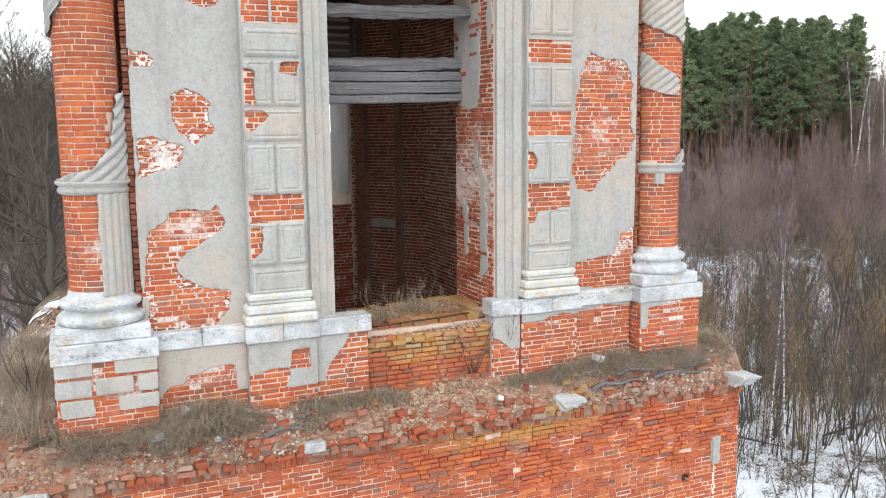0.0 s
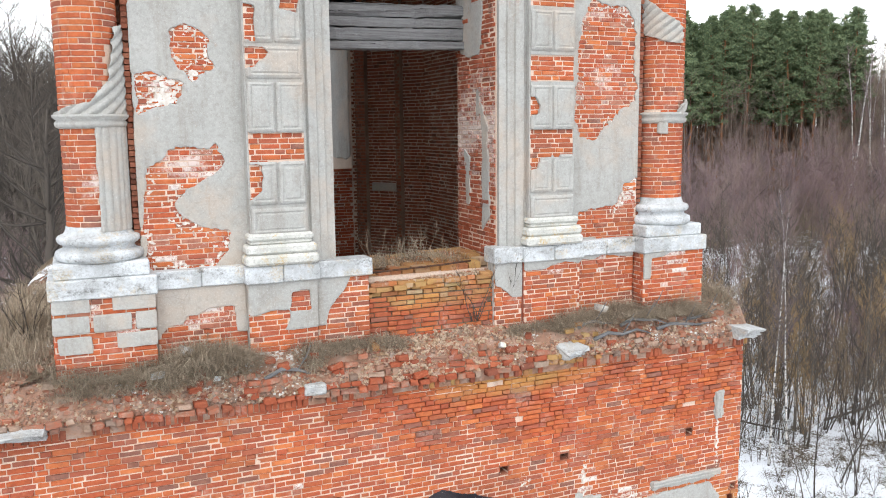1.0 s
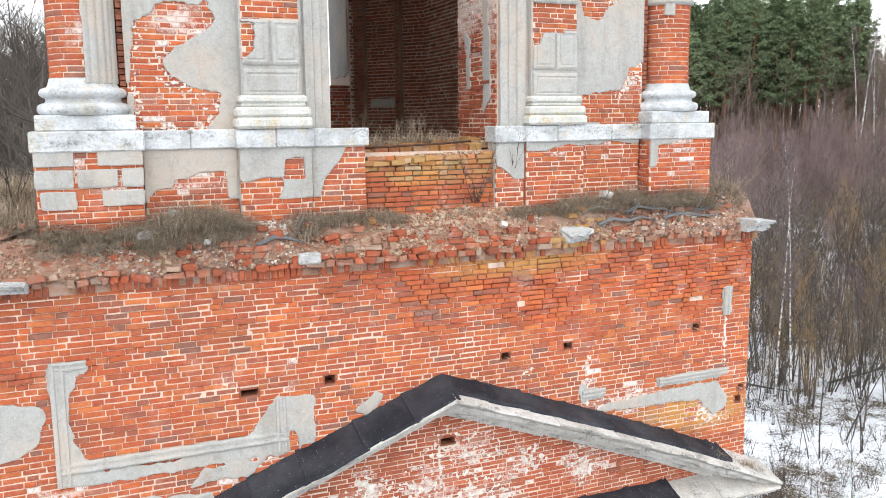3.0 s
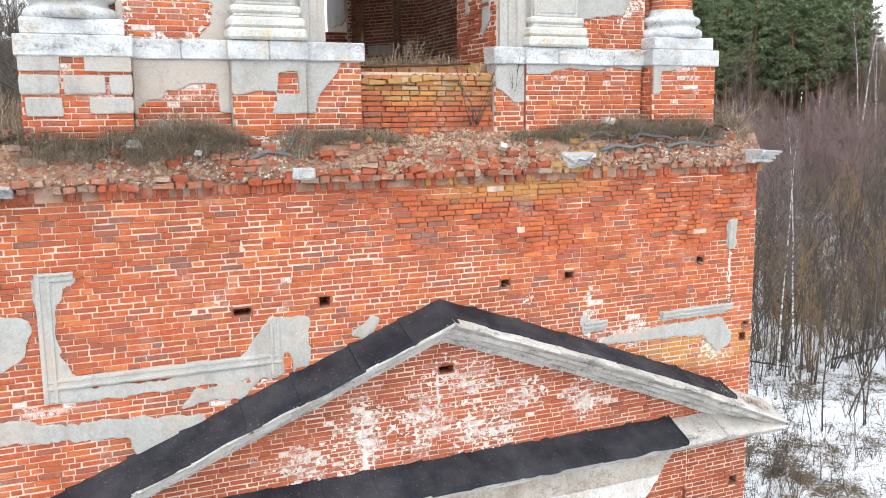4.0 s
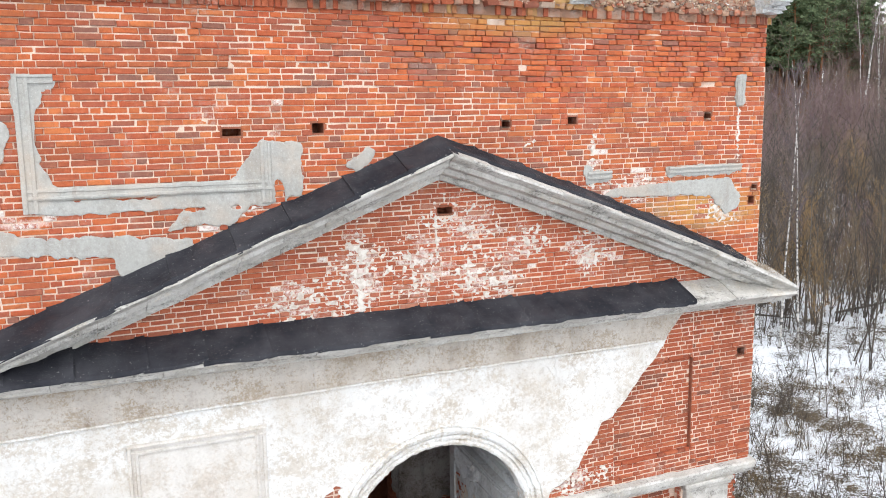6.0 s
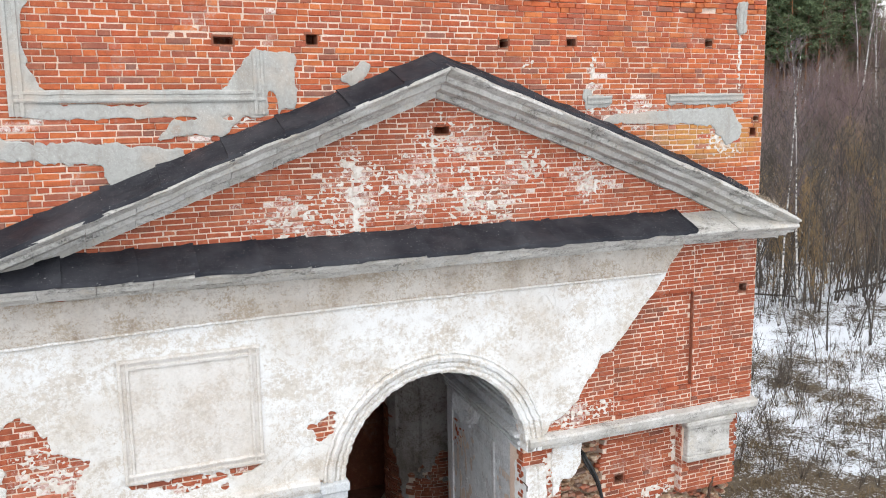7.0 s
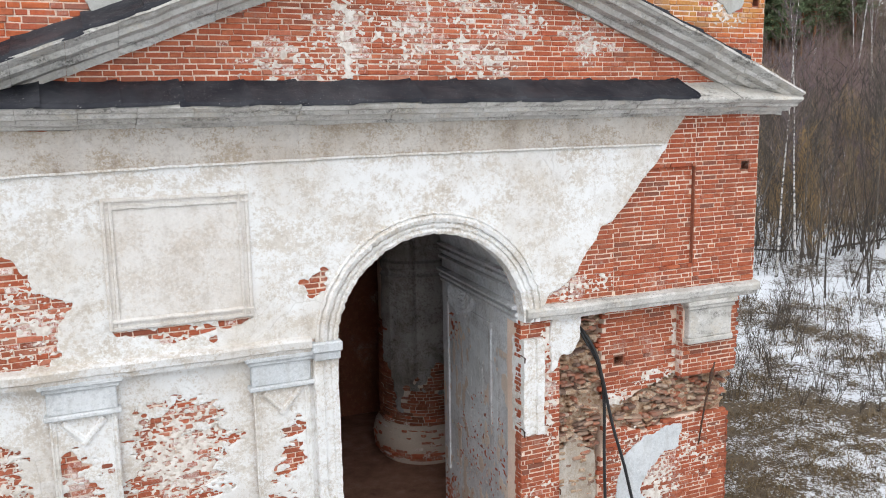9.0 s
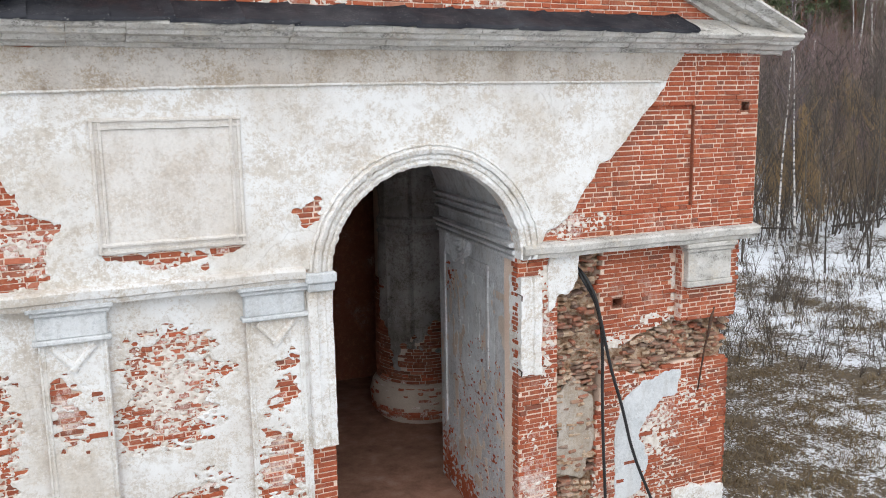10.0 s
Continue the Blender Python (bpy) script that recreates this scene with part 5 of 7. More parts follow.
fl4 = flecks([(3.55, 1.9, 0.5, 0.6, 1.25), (2.3, 1.1, 0.4, 0.6, 1.0), (3.3, 2.2, 0.6, 0.7, 0.8), (2.85, 3.42, 0.3, 0.13, 1.5), (3.5, 3.66, 0.45, 0.12, 1.5), (3.86, 4.2, 0.05, 0.6, 1.3), (4.3, 2.4, 0.5, 0.5, 0.55), (3.3, 1.0, 0.9, 0.7, 0.8), (4.55, 3.5, 0.3, 0.2, 0.9)], 89, 0.14)
sheet(g, LOWR, lambda x, z: np.minimum(fl4(x, z), 0.06 - er(x, z)), 1.9, 0.5, 4.88, 4.4, 0.015, -0.004, 0.012, 0.002, 3)
part("whitewash_film", g, WASH, wall_front, "flaking remains of whitewash", "stuff")
g = Geo()
sheet(g, LOWR, lambda x, z: ragged(inside([(2.9, 0.95), (2.95, 2.2), (3.05, 2.5), (3.3, 2.72), (3.7, 2.86), (4.0, 2.82), (4.02, 2.5), (3.62, 2.42), (3.42, 2.25), (3.3, 1.95), (3.5, 1.6), (3.4, 1.1)]), 0.12, 5, 6)(x, z), 2.7, 0.8, 4.2, 3.1, 0.03, -0.004, 0.02, 0.005, 8)
part("stucco_patch", g, BLUEWASH, wall_front, "arched patch of bluish whitewash")
fl5 = flecks([(1.5, 2.4, 0.3, 0.4, 0.4), (1.5, 1.2, 0.4, 0.8, 0.4), (1.72, 4.4, 0.2, 0.4, 1.5), (1.7, 3.5, 0.12, 0.9, 0.8)], 91, 0.17)
g = Geo()
sheet(g, JAMBR, fl5, 1.27, 0.4, 1.86, 4.66, 0.02, -0.002, 0.012, 0.002, 3)
part("whitewash_film", g, WASH, wall_front, "flaking remains of whitewash", "stuff")

g = Geo()
sheet(g, JAMBR, ragged(inside([(1.74, 4.8), (2.2, 4.8), (2.16, 4.5), (2.08, 4.3), (2.02, 4.2), (1.88, 4.22), (1.82, 4.08), (1.72, 4.02), (1.70, 4.5)]), 0.06, 6, 4), 1.6, 3.9, 2.3, 4.82, 0.02, -0.06, 0.09, 0.012, 8)
part("stucco_patch", g, STUCCO, wall_front, "white stucco clinging beside the cable hole")
g = Geo()
sheet(g, LOWR, ragged(inside([(3.95, 0.5), (3.98, 0.98), (4.3, 1.05), (4.5, 0.95), (4.9, 0.92), (4.9, 0.5)]), 0.08, 5, 7), 3.8, 0.4, 4.92, 1.15, 0.03, -0.004, 0.05, 0.015, 8)
part("stucco_patch", g, STUCCO, wall_front, "white footing plaster at the corner")
socket_hole(wall_front, 2.92, 3.97, 0.075, 0.055, 0.222, 0.44)
block = Geo()
for za, zb, o in ((4.12, 4.20, 0.02), (4.20, 4.62, 0.0), (4.62, 4.68, 0.03), (4.68, 4.745, 0.06)):
    block.block(3.93 - o, -0.03 - o, za, 4.70 + o, 0.1, zb + 0.002, 0.012)
tagged(recentre(part("pilaster_capital", block, CORNICE)), "plain whitewashed stone capital on bare brick pilaster", "capital")

# cables out of the hole and a hanging rod
for k, pts in enumerate(([(2.30, 0.34, 4.58), (2.24, 0.08, 4.43), (2.38, 0.0, 4.14), (2.49, -0.01, 3.8), (2.525, -0.01, 3.5), (2.546, 0.0, 2.76), (2.58, 0.0, 1.94), (2.62, 0.0, 1.24), (2.64, 0.02, 0.4)],
                         [(2.27, 0.36, 4.56), (2.26, 0.06, 4.46), (2.36, -0.05, 4.2), (2.44, -0.07, 3.9), (2.63, -0.07, 3.16), (2.83, -0.06, 2.57), (3.04, -0.05, 1.87), (3.37, -0.05, 1.10), (3.66, -0.05, 0.4)])):
    crv = bpy.data.curves.new("cable", "CURVE")
    crv.dimensions, crv.bevel_depth, crv.bevel_resolution = "3D", 0.022, 2
    sp = crv.splines.new("BEZIER")
    sp.bezier_points.add(len(pts) - 1)
    for bp, p in zip(sp.bezier_points, pts):
        bp.co, bp.handle_left_type, bp.handle_right_type = p, "AUTO", "AUTO"
    crv.materials.append(RUBBER)
    tagged(new("cable", crv), "thick black cable hanging from a hole in the wall", "cable", "hanging cables")
g = Geo()
g.tube([(4.53, 0.14, 3.82), (4.50, 0.08, 3.76), (4.44, 0.06, 3.6), (4.40, 0.05, 3.4), (4.35, 0.06, 3.2), (4.30, 0.07, 2.85), (4.26, 0.08, 2.54)], [0.012, 0.022, 0.03, 0.02, 0.017, 0.015, 0.012], 6)
tagged(part("iron_rod", g, IRON), "rusty iron rod hanging on the broken wall", "rod")
for x, y, z in ((1.87, 0.05, 2.35), (1.28, -0.03, 4.3), (1.28, -0.02, 3.3)):
    g = Geo()
    g.tube([(x, y + 0.1, z), (x - 0.03, y - 0.06, z), (x - 0.04, y - 0.07, z - 0.06)], [0.014, 0.012, 0.009], 5)
    tagged(part("iron_hook", g, IRON), "small rusty iron hinge hook in the jamb", "hook", "hinge hooks")

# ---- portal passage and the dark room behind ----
# Dirty plaster, coloured darker still to stand for weak light inside.
DIM_PLASTER = plaster_material("dirty_shaded_plaster", (0.17, 0.15, 0.13), (0.06, 0.04, 0.03), (0.31, 0.29, 0.27), 0.3)
REVEAL = plaster_material("grey_white_reveal_plaster", (0.43, 0.44, 0.455), (0.26, 0.22, 0.19), (0.57, 0.59, 0.62), 0.45)
END = 3.18


def passage_ring(y, extra=0.0):
    r = 1.27 + 0.085 * y + extra
    pts = [(-r, 0.4), (-r, 5.15)]
    pts += [(-r * math.cos(math.pi * k / 16), 5.15 + 1.35 * (r / 1.5) * math.sin(math.pi * k / 16)) for k in range(1, 16)]
    return pts + [(r, 5.15), (r, 0.4)]


g = Geo()
ys = [0.13 + (END - 0.13) * k / 10 for k in range(11)]
m = len(passage_ring(0))
vs = []
for extra in (0.0, 0.09):
    for y in ys:
        vs += [(x, y, z) for x, z in passage_ring(y, extra)]
fs = []
for k in range(10):
    for i in range(m - 1):
        fs.append((k * m + i, k * m + i + 1, (k + 1) * m + i + 1, (k + 1) * m + i))
        o = 11 * m
        fs.append((o + k * m + i, o + (k + 1) * m + i, o + (k + 1) * m + i + 1, o + k * m + i + 1))
for k in (0, 10):
    o = 11 * m
    for i in range(m - 1):
        fs.append((k * m + i, k * m + i + 1, o + k * m + i + 1, o + k * m + i))
g.add(vs, fs)
passage = tagged(part("wall_passage", g, REVEAL), "grey-white plastered vault and jambs of the passage", "wall", kind="structure")
for z0, out in ((5.34, 0.08), (5.24, 0.05), (5.13, 0.06), (4.92, 0.09), (4.82, 0.05), (4.74, 0.035)):
    for s in (-1, 1):
        g = Geo()
        g.sweep([(0.02, -0.03), (-out, -0.02), (-out * 1.2, 0.02), (-out * 0.6, 0.035), (0.02, 0.04)], [((s * (1.27 + 0.085 * y), y, z0), (s, 0, 0), (0, 0, 1)) for y in ys])
        part("vault_moulding", g, REVEAL, passage)
for y0, y1, z0, z1 in ((2.86, 2.96, 1.6, 4.45), (1.05, 1.13, 3.0, 4.45), (1.05, 2.96, 4.42, 4.5)):
    g = Geo()
    x = lambda y: 1.27 + 0.085 * y
    g.add([(x(y) - q, y, z) for q in (0.03, -0.02) for y in (y0, y1) for z in (z0, z1)], [(0, 1, 3, 2), (4, 6, 7, 5), (0, 4, 5, 1), (2, 3, 7, 6), (0, 2, 6, 4), (1, 5, 7, 3)])
    part("panel_moulding", g, REVEAL, passage)
SIDE = Plane(1.405, 1.65, -0.0847, -0.9964)
g = Geo()
scar = flecks([(-1.2, 0.9, 0.5, 0.7, 1.2), (-0.4, 0.7, 0.9, 0.45, 1.3), (0.9, 0.8, 0.4, 0.5, 1.1), (-1.0, 4.1, 0.35, 0.3, 0.5), (0.3, 2.0, 1.1, 1.2, 0.12)], 95, 0.15, 11.0)
sheet(g, SIDE, scar, -1.5, 0.5, 1.4, 4.3, 0.022, 0.0, 0.006, 0.003, 3)
part("brick_scar", g, BRICK_DEEP, passage, "red brick showing where plaster fell")
g = Geo()
sheet(g, SIDE, ragged(inside([(-1.2, 4.74), (0.05, 4.74), (-0.12, 4.52), (-0.3, 4.46), (-0.42, 4.34), (-0.56, 4.43), (-0.72, 4.32), (-0.92, 4.40), (-1.15, 4.42)]), 0.03, 8, 5), -1.25, 4.25, 0.1, 4.76, 0.018, 0.0, 0.03, 0.003, 3,
      relief=lambda u, z: 0.014 * np.sin(np.hypot(u + 0.55, z - 4.78) * 95.0) + 0.012 * np.sin(u * 60) * (z > 4.6))
part("capital_ornament", g, REVEAL, passage, "carved plaster scroll of a pilaster capital")
g = Geo()
flake = lambda u, z: 0.4 * (fbm(u, z * 0.5, 9.0, 197, 4) - 0.17)
sheet(g, SIDE, flake, -1.5, 0.6, 1.4, 4.2, 0.02, 0.0, 0.004, 0.001, 3)
part("flaked_scar", g, MORTAR_OLD, passage, "brown scars where whitewash flaked", "stuff")
g = Geo()
pale_f = lambda x, z: 0.3 * (fbm(x, z * 0.35, 5.0, 96, 5) + 0.2) * (rect(-0.7, 2.7, 0.8, 4.3)(x, z) > 0) - 0.04 + np.minimum(rect(-0.7, 2.7, 0.8, 4.3)(x, z), 0)
sheet(g, SIDE, pale_f, -0.8, 2.6, 0.9, 4.4, 0.025, 0.0, 0.005, 0.002, 3)
part("whitewash_film", g, BLUEWASH, passage, "streaked bluish whitewash", "stuff")
g = Geo()
g.box(-4.3, END - 0.3, 0.3, -1.6, END, 9.0)
g.box(1.6, END - 0.3, 0.3, 4.3, END, 9.0)
g.box(-1.6, END - 0.3, 6.5, 1.6, END, 9.0)
tagged(part("wall_inner", g, DIM_PLASTER), "plastered inner wall beside the passage", "wall", kind="structure")
pier = thing("pier", "plastered brick pier with a worn bulging foot", "pier", at=(2.4, 6.2, 0.55))
PIER = Round(2.4, 6.2, 0.90)
g = Geo()
g.lathe(2.4, 6.2, [(0.88, 0.5), (0.88, 9.0)], 28)
part("core", g, MORTAR_OLD, pier)
g = Geo()
g.lathe(2.4, 6.2, [(0.80, 0.54), (0.84, 0.66), (0.97, 0.72), (1.03, 0.86), (1.04, 1.05), (1.0, 1.22), (0.93, 1.33), (0.88, 1.36)], 40, wobble=lambda a, z: 0.035 * float(fbm(a * 2.0, z, 2.2, 15, 4)))
part("foot", g, MORTAR_OLD, pier)
brickwork(pier, Round(2.4, 6.2, 1.02), -1.9, 0.66, 1.2, 1.3, lambda u, z: (vnoise(u, z, 6.0, 55) < 0.85), 157, BRICK_LIMED, wear=0.014, depth=lambda u, z: -0.10 * max(0.0, (z - 1.05) / 0.3) ** 2 - 0.09 * max(0.0, (0.85 - z) / 0.2) ** 2)
pier_coat = lambda u, z: np.minimum(z - 2.35 + 1.5 * fbm(u, z * 0.7, 1.4, 205, 5) + 0.7 * fbm(u, z, 6.0, 206, 4), 0.35 + 0.25 * fbm(u, z, 2.0, 207, 4) - 1.3 * np.maximum(0.0, -0.98 - u))
# Bare pier bricks are also toned down for the dim room.
brickwork(pier, PIER, -1.75, 1.3, 1.0, 3.4, lambda u, z: pier_coat(u, z) < 0.06, 151, BRICK_SOOT_SHADE, wear=0.012, joint=0.014, second=limed([(-0.7, 1.3, 1.2, 0.5)], 0.6), second_mat=BRICK_LIMED)
g = Geo()
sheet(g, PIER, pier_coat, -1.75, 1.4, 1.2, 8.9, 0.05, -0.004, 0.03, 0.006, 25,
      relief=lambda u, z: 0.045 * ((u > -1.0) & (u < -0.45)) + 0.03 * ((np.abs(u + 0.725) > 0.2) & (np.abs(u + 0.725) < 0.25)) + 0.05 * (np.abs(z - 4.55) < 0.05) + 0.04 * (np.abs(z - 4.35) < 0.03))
part("plaster_coat", g, DIM_PLASTER, pier)
# ---- facing of the upper storey ----
UP = Plane(0, UPY)
up_holes = any_of(*[inside(p) for p in (UP_A, UP_B, UP_C, UP_D, UP_E, UP_F, UP_G)])
coat_up = lambda x, z: np.minimum(np.minimum(ragged(rect(-UPX, 12.9, UPX, UPTOP), 0.012, 4, 2)(x, z), -ragged(ragged(up_holes, 0.07, 6.0, 33), 0.05, 21.0, 34)(x, z)), np.abs(x) - 1.3)
brickwork(wall_up, UP, -UPX, 12.95, UPX, 17.6, lambda x, z: (coat_up(x, z) < 0.1) & (np.abs(x) > 2.2), 71, BRICK, singles=lambda u, z: z < 15.9, wear=0.004,
          second=limed([(-2.95, 14.2, 0.7, 0.45), (-3.15, 15.15, 0.5, 0.25), (2.75, 16.15, 0.8, 0.35), (2.95, 15.3, 0.7, 0.8), (3.3, 13.7, 0.4, 0.5), (-2.9, 13.2, 0.8, 0.3)], 0.42), second_mat=BRICK_LIMED)
g = Geo()
sheet(g, UP, lambda x, z: np.minimum(coat_up(x, z), np.abs(x) - 1.5), -UPX - 0.005, 12.9, UPX + 0.006, 17.9, 0.032, -0.004, 0.022, 0.004, 35)
part("cement_plaster", g, CEMENT, wall_up, "smooth grey cement plaster with brick showing through")
# Column-side bricks carry the shade of the slit in their colour.
for s in (-1, 1):
    brickwork(wall_up, Plane(s * (UPX - 0.005), 0.8, 0, -s), -0.26, 12.9, 0.26, 17.6, ALL, 73, BRICK_SOOT_SHADE)
g = Geo()
rim_f = lambda x, z: np.where(coat_up(x, z) < 0.0, 0.5 * (fbm(x, z * 1.4, 30.0, 171, 4) + 0.30 * np.clip(1 + coat_up(x, z) / 0.22, 0, 1) + 0.55 * fbm(x, z, 1.6, 172, 3) - 0.40), -1.0)
for xa, xb in ((-3.44, -2.2), (2.2, 3.44)):
    sheet(g, UP, lambda x, z: np.minimum(rim_f(x, z), np.abs(x) - 2.2), xa, 12.98, xb, 17.2, 0.012, -0.002, 0.009, 0.001, 3)
part("whitewash_film", g, WASH, wall_up, "flaking remains of whitewash", "stuff")
# reveal of the opening and the dark inside
REV = Plane(OPEN - 0.006, 1.15, 0, -1)
brickwork(wall_up, REV, -0.65, 12.8, 0.58, 18.2, ALL, 75, BRICK_DEEP, wear=0.012)
g = Geo()
rv = any_of(inside([(-0.66, 16.0), (-0.58, 15.9), (-0.5, 15.66), (-0.3, 15.60), (0.08, 15.60), (0.14, 15.75), (0.2, 16.3), (0.22, 17.5), (-0.66, 17.5)]), inside([(0.42, 16.45), (0.5, 16.4), (0.56, 16.55), (0.58, 17.5), (0.42, 17.5)]),
            inside([(0.2, 13.2), (0.42, 13.4), (0.36, 14.6), (0.15, 15.0), (0.2, 14.2)]), inside([(-0.35, 13.5), (-0.2, 13.5), (-0.2, 14.2), (-0.38, 14.3)]), inside([(0.0, 14.75), (0.15, 14.8), (0.12, 15.15), (0.0, 15.1)]))
sheet(g, REV, ragged(rv, 0.06, 5, 3), -0.64, 13.0, 0.6, 17.5, 0.03, -0.002, 0.02, 0.004, 3)
part("cement_plaster", g, CEMENT, wall_up, "smooth grey cement plaster left in patches")
# These inner bricks hold the room's shade in their tone, besides soot.
east, west, north = up_in
brickwork(east, Plane(INX - 0.006, 4.0, 0, -1), -1.9, 11.6, 2.2, 17.6, ALL, 81, BRICK_SOOT_SHADE, wear=0.008, joint=0.016)
brickwork(chamfer, Plane(1.31, 7.045, 0.583, -0.813), 0.0, 11.6, 1.62, 17.6, ALL, 83, BRICK_SOOT_SHADE, singles=lambda u, z: z < 15.8, wear=0.008, joint=0.016)
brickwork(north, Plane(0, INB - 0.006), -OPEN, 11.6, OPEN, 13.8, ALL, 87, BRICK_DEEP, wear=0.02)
brickwork(north, Plane(0, INB - 0.006), OPEN + 0.01, 11.6, 1.75, 17.6, ALL, 85, BRICK_SOOT_SHADE, wear=0.012, joint=0.016)
g = Geo()
sheet(g, Plane(OPEN, 7.7, 0, -1), ragged(rect(-0.7, 14.0, 0.6, 18.0), 0.08, 4, 3), -0.72, 13.5, 0.62, 18.0, 0.05, 0.0, 0.02, 0.004, 3)
part("cement_plaster", g, CEMENT, north, "smooth grey cement plaster on a far jamb")
g = Geo()
for ua, ub in ((0.0, 0.25), (0.98, 1.1)):
    c = [(1.31 + u * 0.583 - d * 0.813, 7.045 - u * 0.813 - d * 0.583) for u, d in ((ua, 0.0), (ub, 0.0), (ub, 0.112), (ua, 0.112))]
    g.add([(x, y, z) for z in (11.6, 17.6) for x, y in c], [(0, 1, 5, 4), (1, 2, 6, 5), (2, 3, 7, 6), (3, 0, 4, 7)])
    brickwork(chamfer, Plane(1.31 - 0.0976, 7.045 - 0.07, 0.583, -0.813), ua, 11.6, ub, 17.6, ALL, 89, BRICK_SOOT_SHADE, wear=0.008, joint=0.016)
part("corner_pier", g, MORTAR_DARK, chamfer)
g = Geo()
g.block(-0.3, -0.07, 0.0, 0.3, 0.05, 0.17, 0.01)
ledge_stone = part("stone_ledge", g, CEMENT)
ledge_stone.matrix_world = pose(1.69, 6.52, 13.35, 0, 0, -54.4)
tagged(ledge_stone, "pale grey stone ledge let into the inner corner", "ledge")

# rusticated pilasters


def rusticated_pilaster(s, lost, chips):
    cx = s * 1.885
    x0, x1 = cx - 0.345, cx + 0.345
    p = thing("rusticated_pilaster", "grey rusticated plaster pilaster with fallen blocks", "pilaster", "rusticated pilasters", at=(cx, 0.4, 13.0))
    g = Geo()
    g.box(x0 + 0.012, 0.334, 13.0, x1 - 0.012, 0.56, UPTOP)
    part("core", g, MORTAR, p)
    g = Geo()
    for xe in (x0, x1):
        g.box(xe - 0.01, 0.33, 13.35, xe + 0.01, 0.55, 17.6)
    part("plastered_side", g, CEMENT, p)
    PF = Plane(0, 0.326)
    chip_f = any_of(*[inside(c) for c in chips])
    brickwork(p, PF, x0 + 0.01, 13.3, x1 - 0.01, 17.4, lambda x, z: np.array([any(a - 0.05 < q < b + 0.05 for a, b in lost) for q in z]) | (chip_f(x, z) > -0.12), 101 + s, BRICK, singles=lambda u, z: True)
    rows = [(13.36, 13.68, 1), (13.72, 14.23, 2), (14.27, 14.52, 1), (14.57, 15.16, 2), (15.20, 15.57, 1), (15.61, 16.14, 2), (16.18, 16.50, 1), (16.55, 17.12, 2), (17.16, 17.5, 1)]
    for z0, z1, cnt in rows:
        if any(abs(z0 - a) < 0.1 for a, b in lost):
            continue
        w = (x1 - x0) / cnt
        for k in range(cnt):
            a, b = x0 + k * w + 0.008, x0 + (k + 1) * w - 0.008
            if chip_f(np.array((a + b) / 2), np.array((z0 + z1) / 2)) > 0.04:
                continue
            g = Geo()
            bf = rect(a, z0, b, z1)
            drop = 0.02
            sheet(g, PF, lambda x, z: np.minimum(ragged(bf, 0.006, 9, 5)(x, z), -ragged(chip_f, 0.05, 7, 3)(x, z)), a - 0.02, z0 - 0.02, b + 0.03, z1 + 0.03, 0.02, -0.004, 0.05, 0.003, 11,
                  relief=lambda x, z: -drop * (np.clip(1 - bf(x, z) / 0.03, 0, 1)) - 0.010 * ((bf(x, z) > 0.045) & (bf(x, z) < 0.07)))
            if g.v:
                part("rustic_block", g, CEMENT, p)
    for (_, za, c0), (zb, _, c1) in zip(rows, rows[1:]):
        if not any(abs(za - b) < 0.1 or abs(zb - a) < 0.1 for a, b in lost):
            g = Geo()
            g.box(x0 + 0.004, 0.311, za - 0.01, x1 - 0.004, 0.33, zb + 0.01)
            part("joint_bed", g, CEMENT, p)
    for za, zb, cnt in rows:
        if cnt == 2:
            g = Geo()
            g.box(cx - 0.016, 0.311, za + 0.012, cx + 0.016, 0.33, zb - 0.012)
            part("joint_bed", g, CEMENT, p)
    for nm, z0, z1, o in (("base_plinth", 13.0, 13.13, 0.10), ("base_roll", 13.13, 13.25, 0.085), ("base_fillet", 13.25, 13.29, 0.03), ("base_cap", 13.29, 13.38, 0.05)):
        base = Geo()
        base.block(x0 - o, 0.29 - o, z0 + 0.001, x1 + o, 0.5, z1 - 0.001, 0.03)
        part(nm, base, LIMESTONE_LICHEN, p, "pale stone base with orange lichen")
    return p


rusticated_pilaster(-1, [(14.27, 14.52)], [[(-2.24, 16.6), (-2.0, 16.7), (-1.96, 17.3), (-2.24, 17.3)], [(-1.8, 16.6), (-1.54, 16.62), (-1.54, 17.0), (-1.78, 17.0)], [(-1.82, 15.98), (-1.6, 15.97), (-1.58, 16.13), (-1.8, 16.14)], [(-2.24, 15.65), (-2.1, 15.62), (-2.1, 16.0), (-2.24, 16.05)], [(-2.24, 15.3), (-2.12, 15.35), (-1.95, 15.5), (-2.0, 15.57), (-2.24, 15.58)], [(-2.24, 13.75), (-2.1, 13.9), (-2.05, 14.2), (-2.24, 14.22)]])
rusticated_pilaster(1, [(14.27, 14.52)], [[(1.54, 16.24), (1.85, 16.3), (2.1, 16.22), (2.1, 16.3), (1.8, 16.42), (1.54, 16.42)], [(1.6, 15.3), (2.1, 15.33), (2.1, 15.42), (1.9, 15.46), (1.6, 15.42)], [(1.54, 14.75), (1.66, 14.78), (1.7, 14.9), (1.6, 15.0), (1.54, 15.0)], [(1.54, 14.0), (1.64, 14.05), (1.7, 14.18), (2.0, 14.19), (2.0, 14.24), (1.54, 14.24)]])

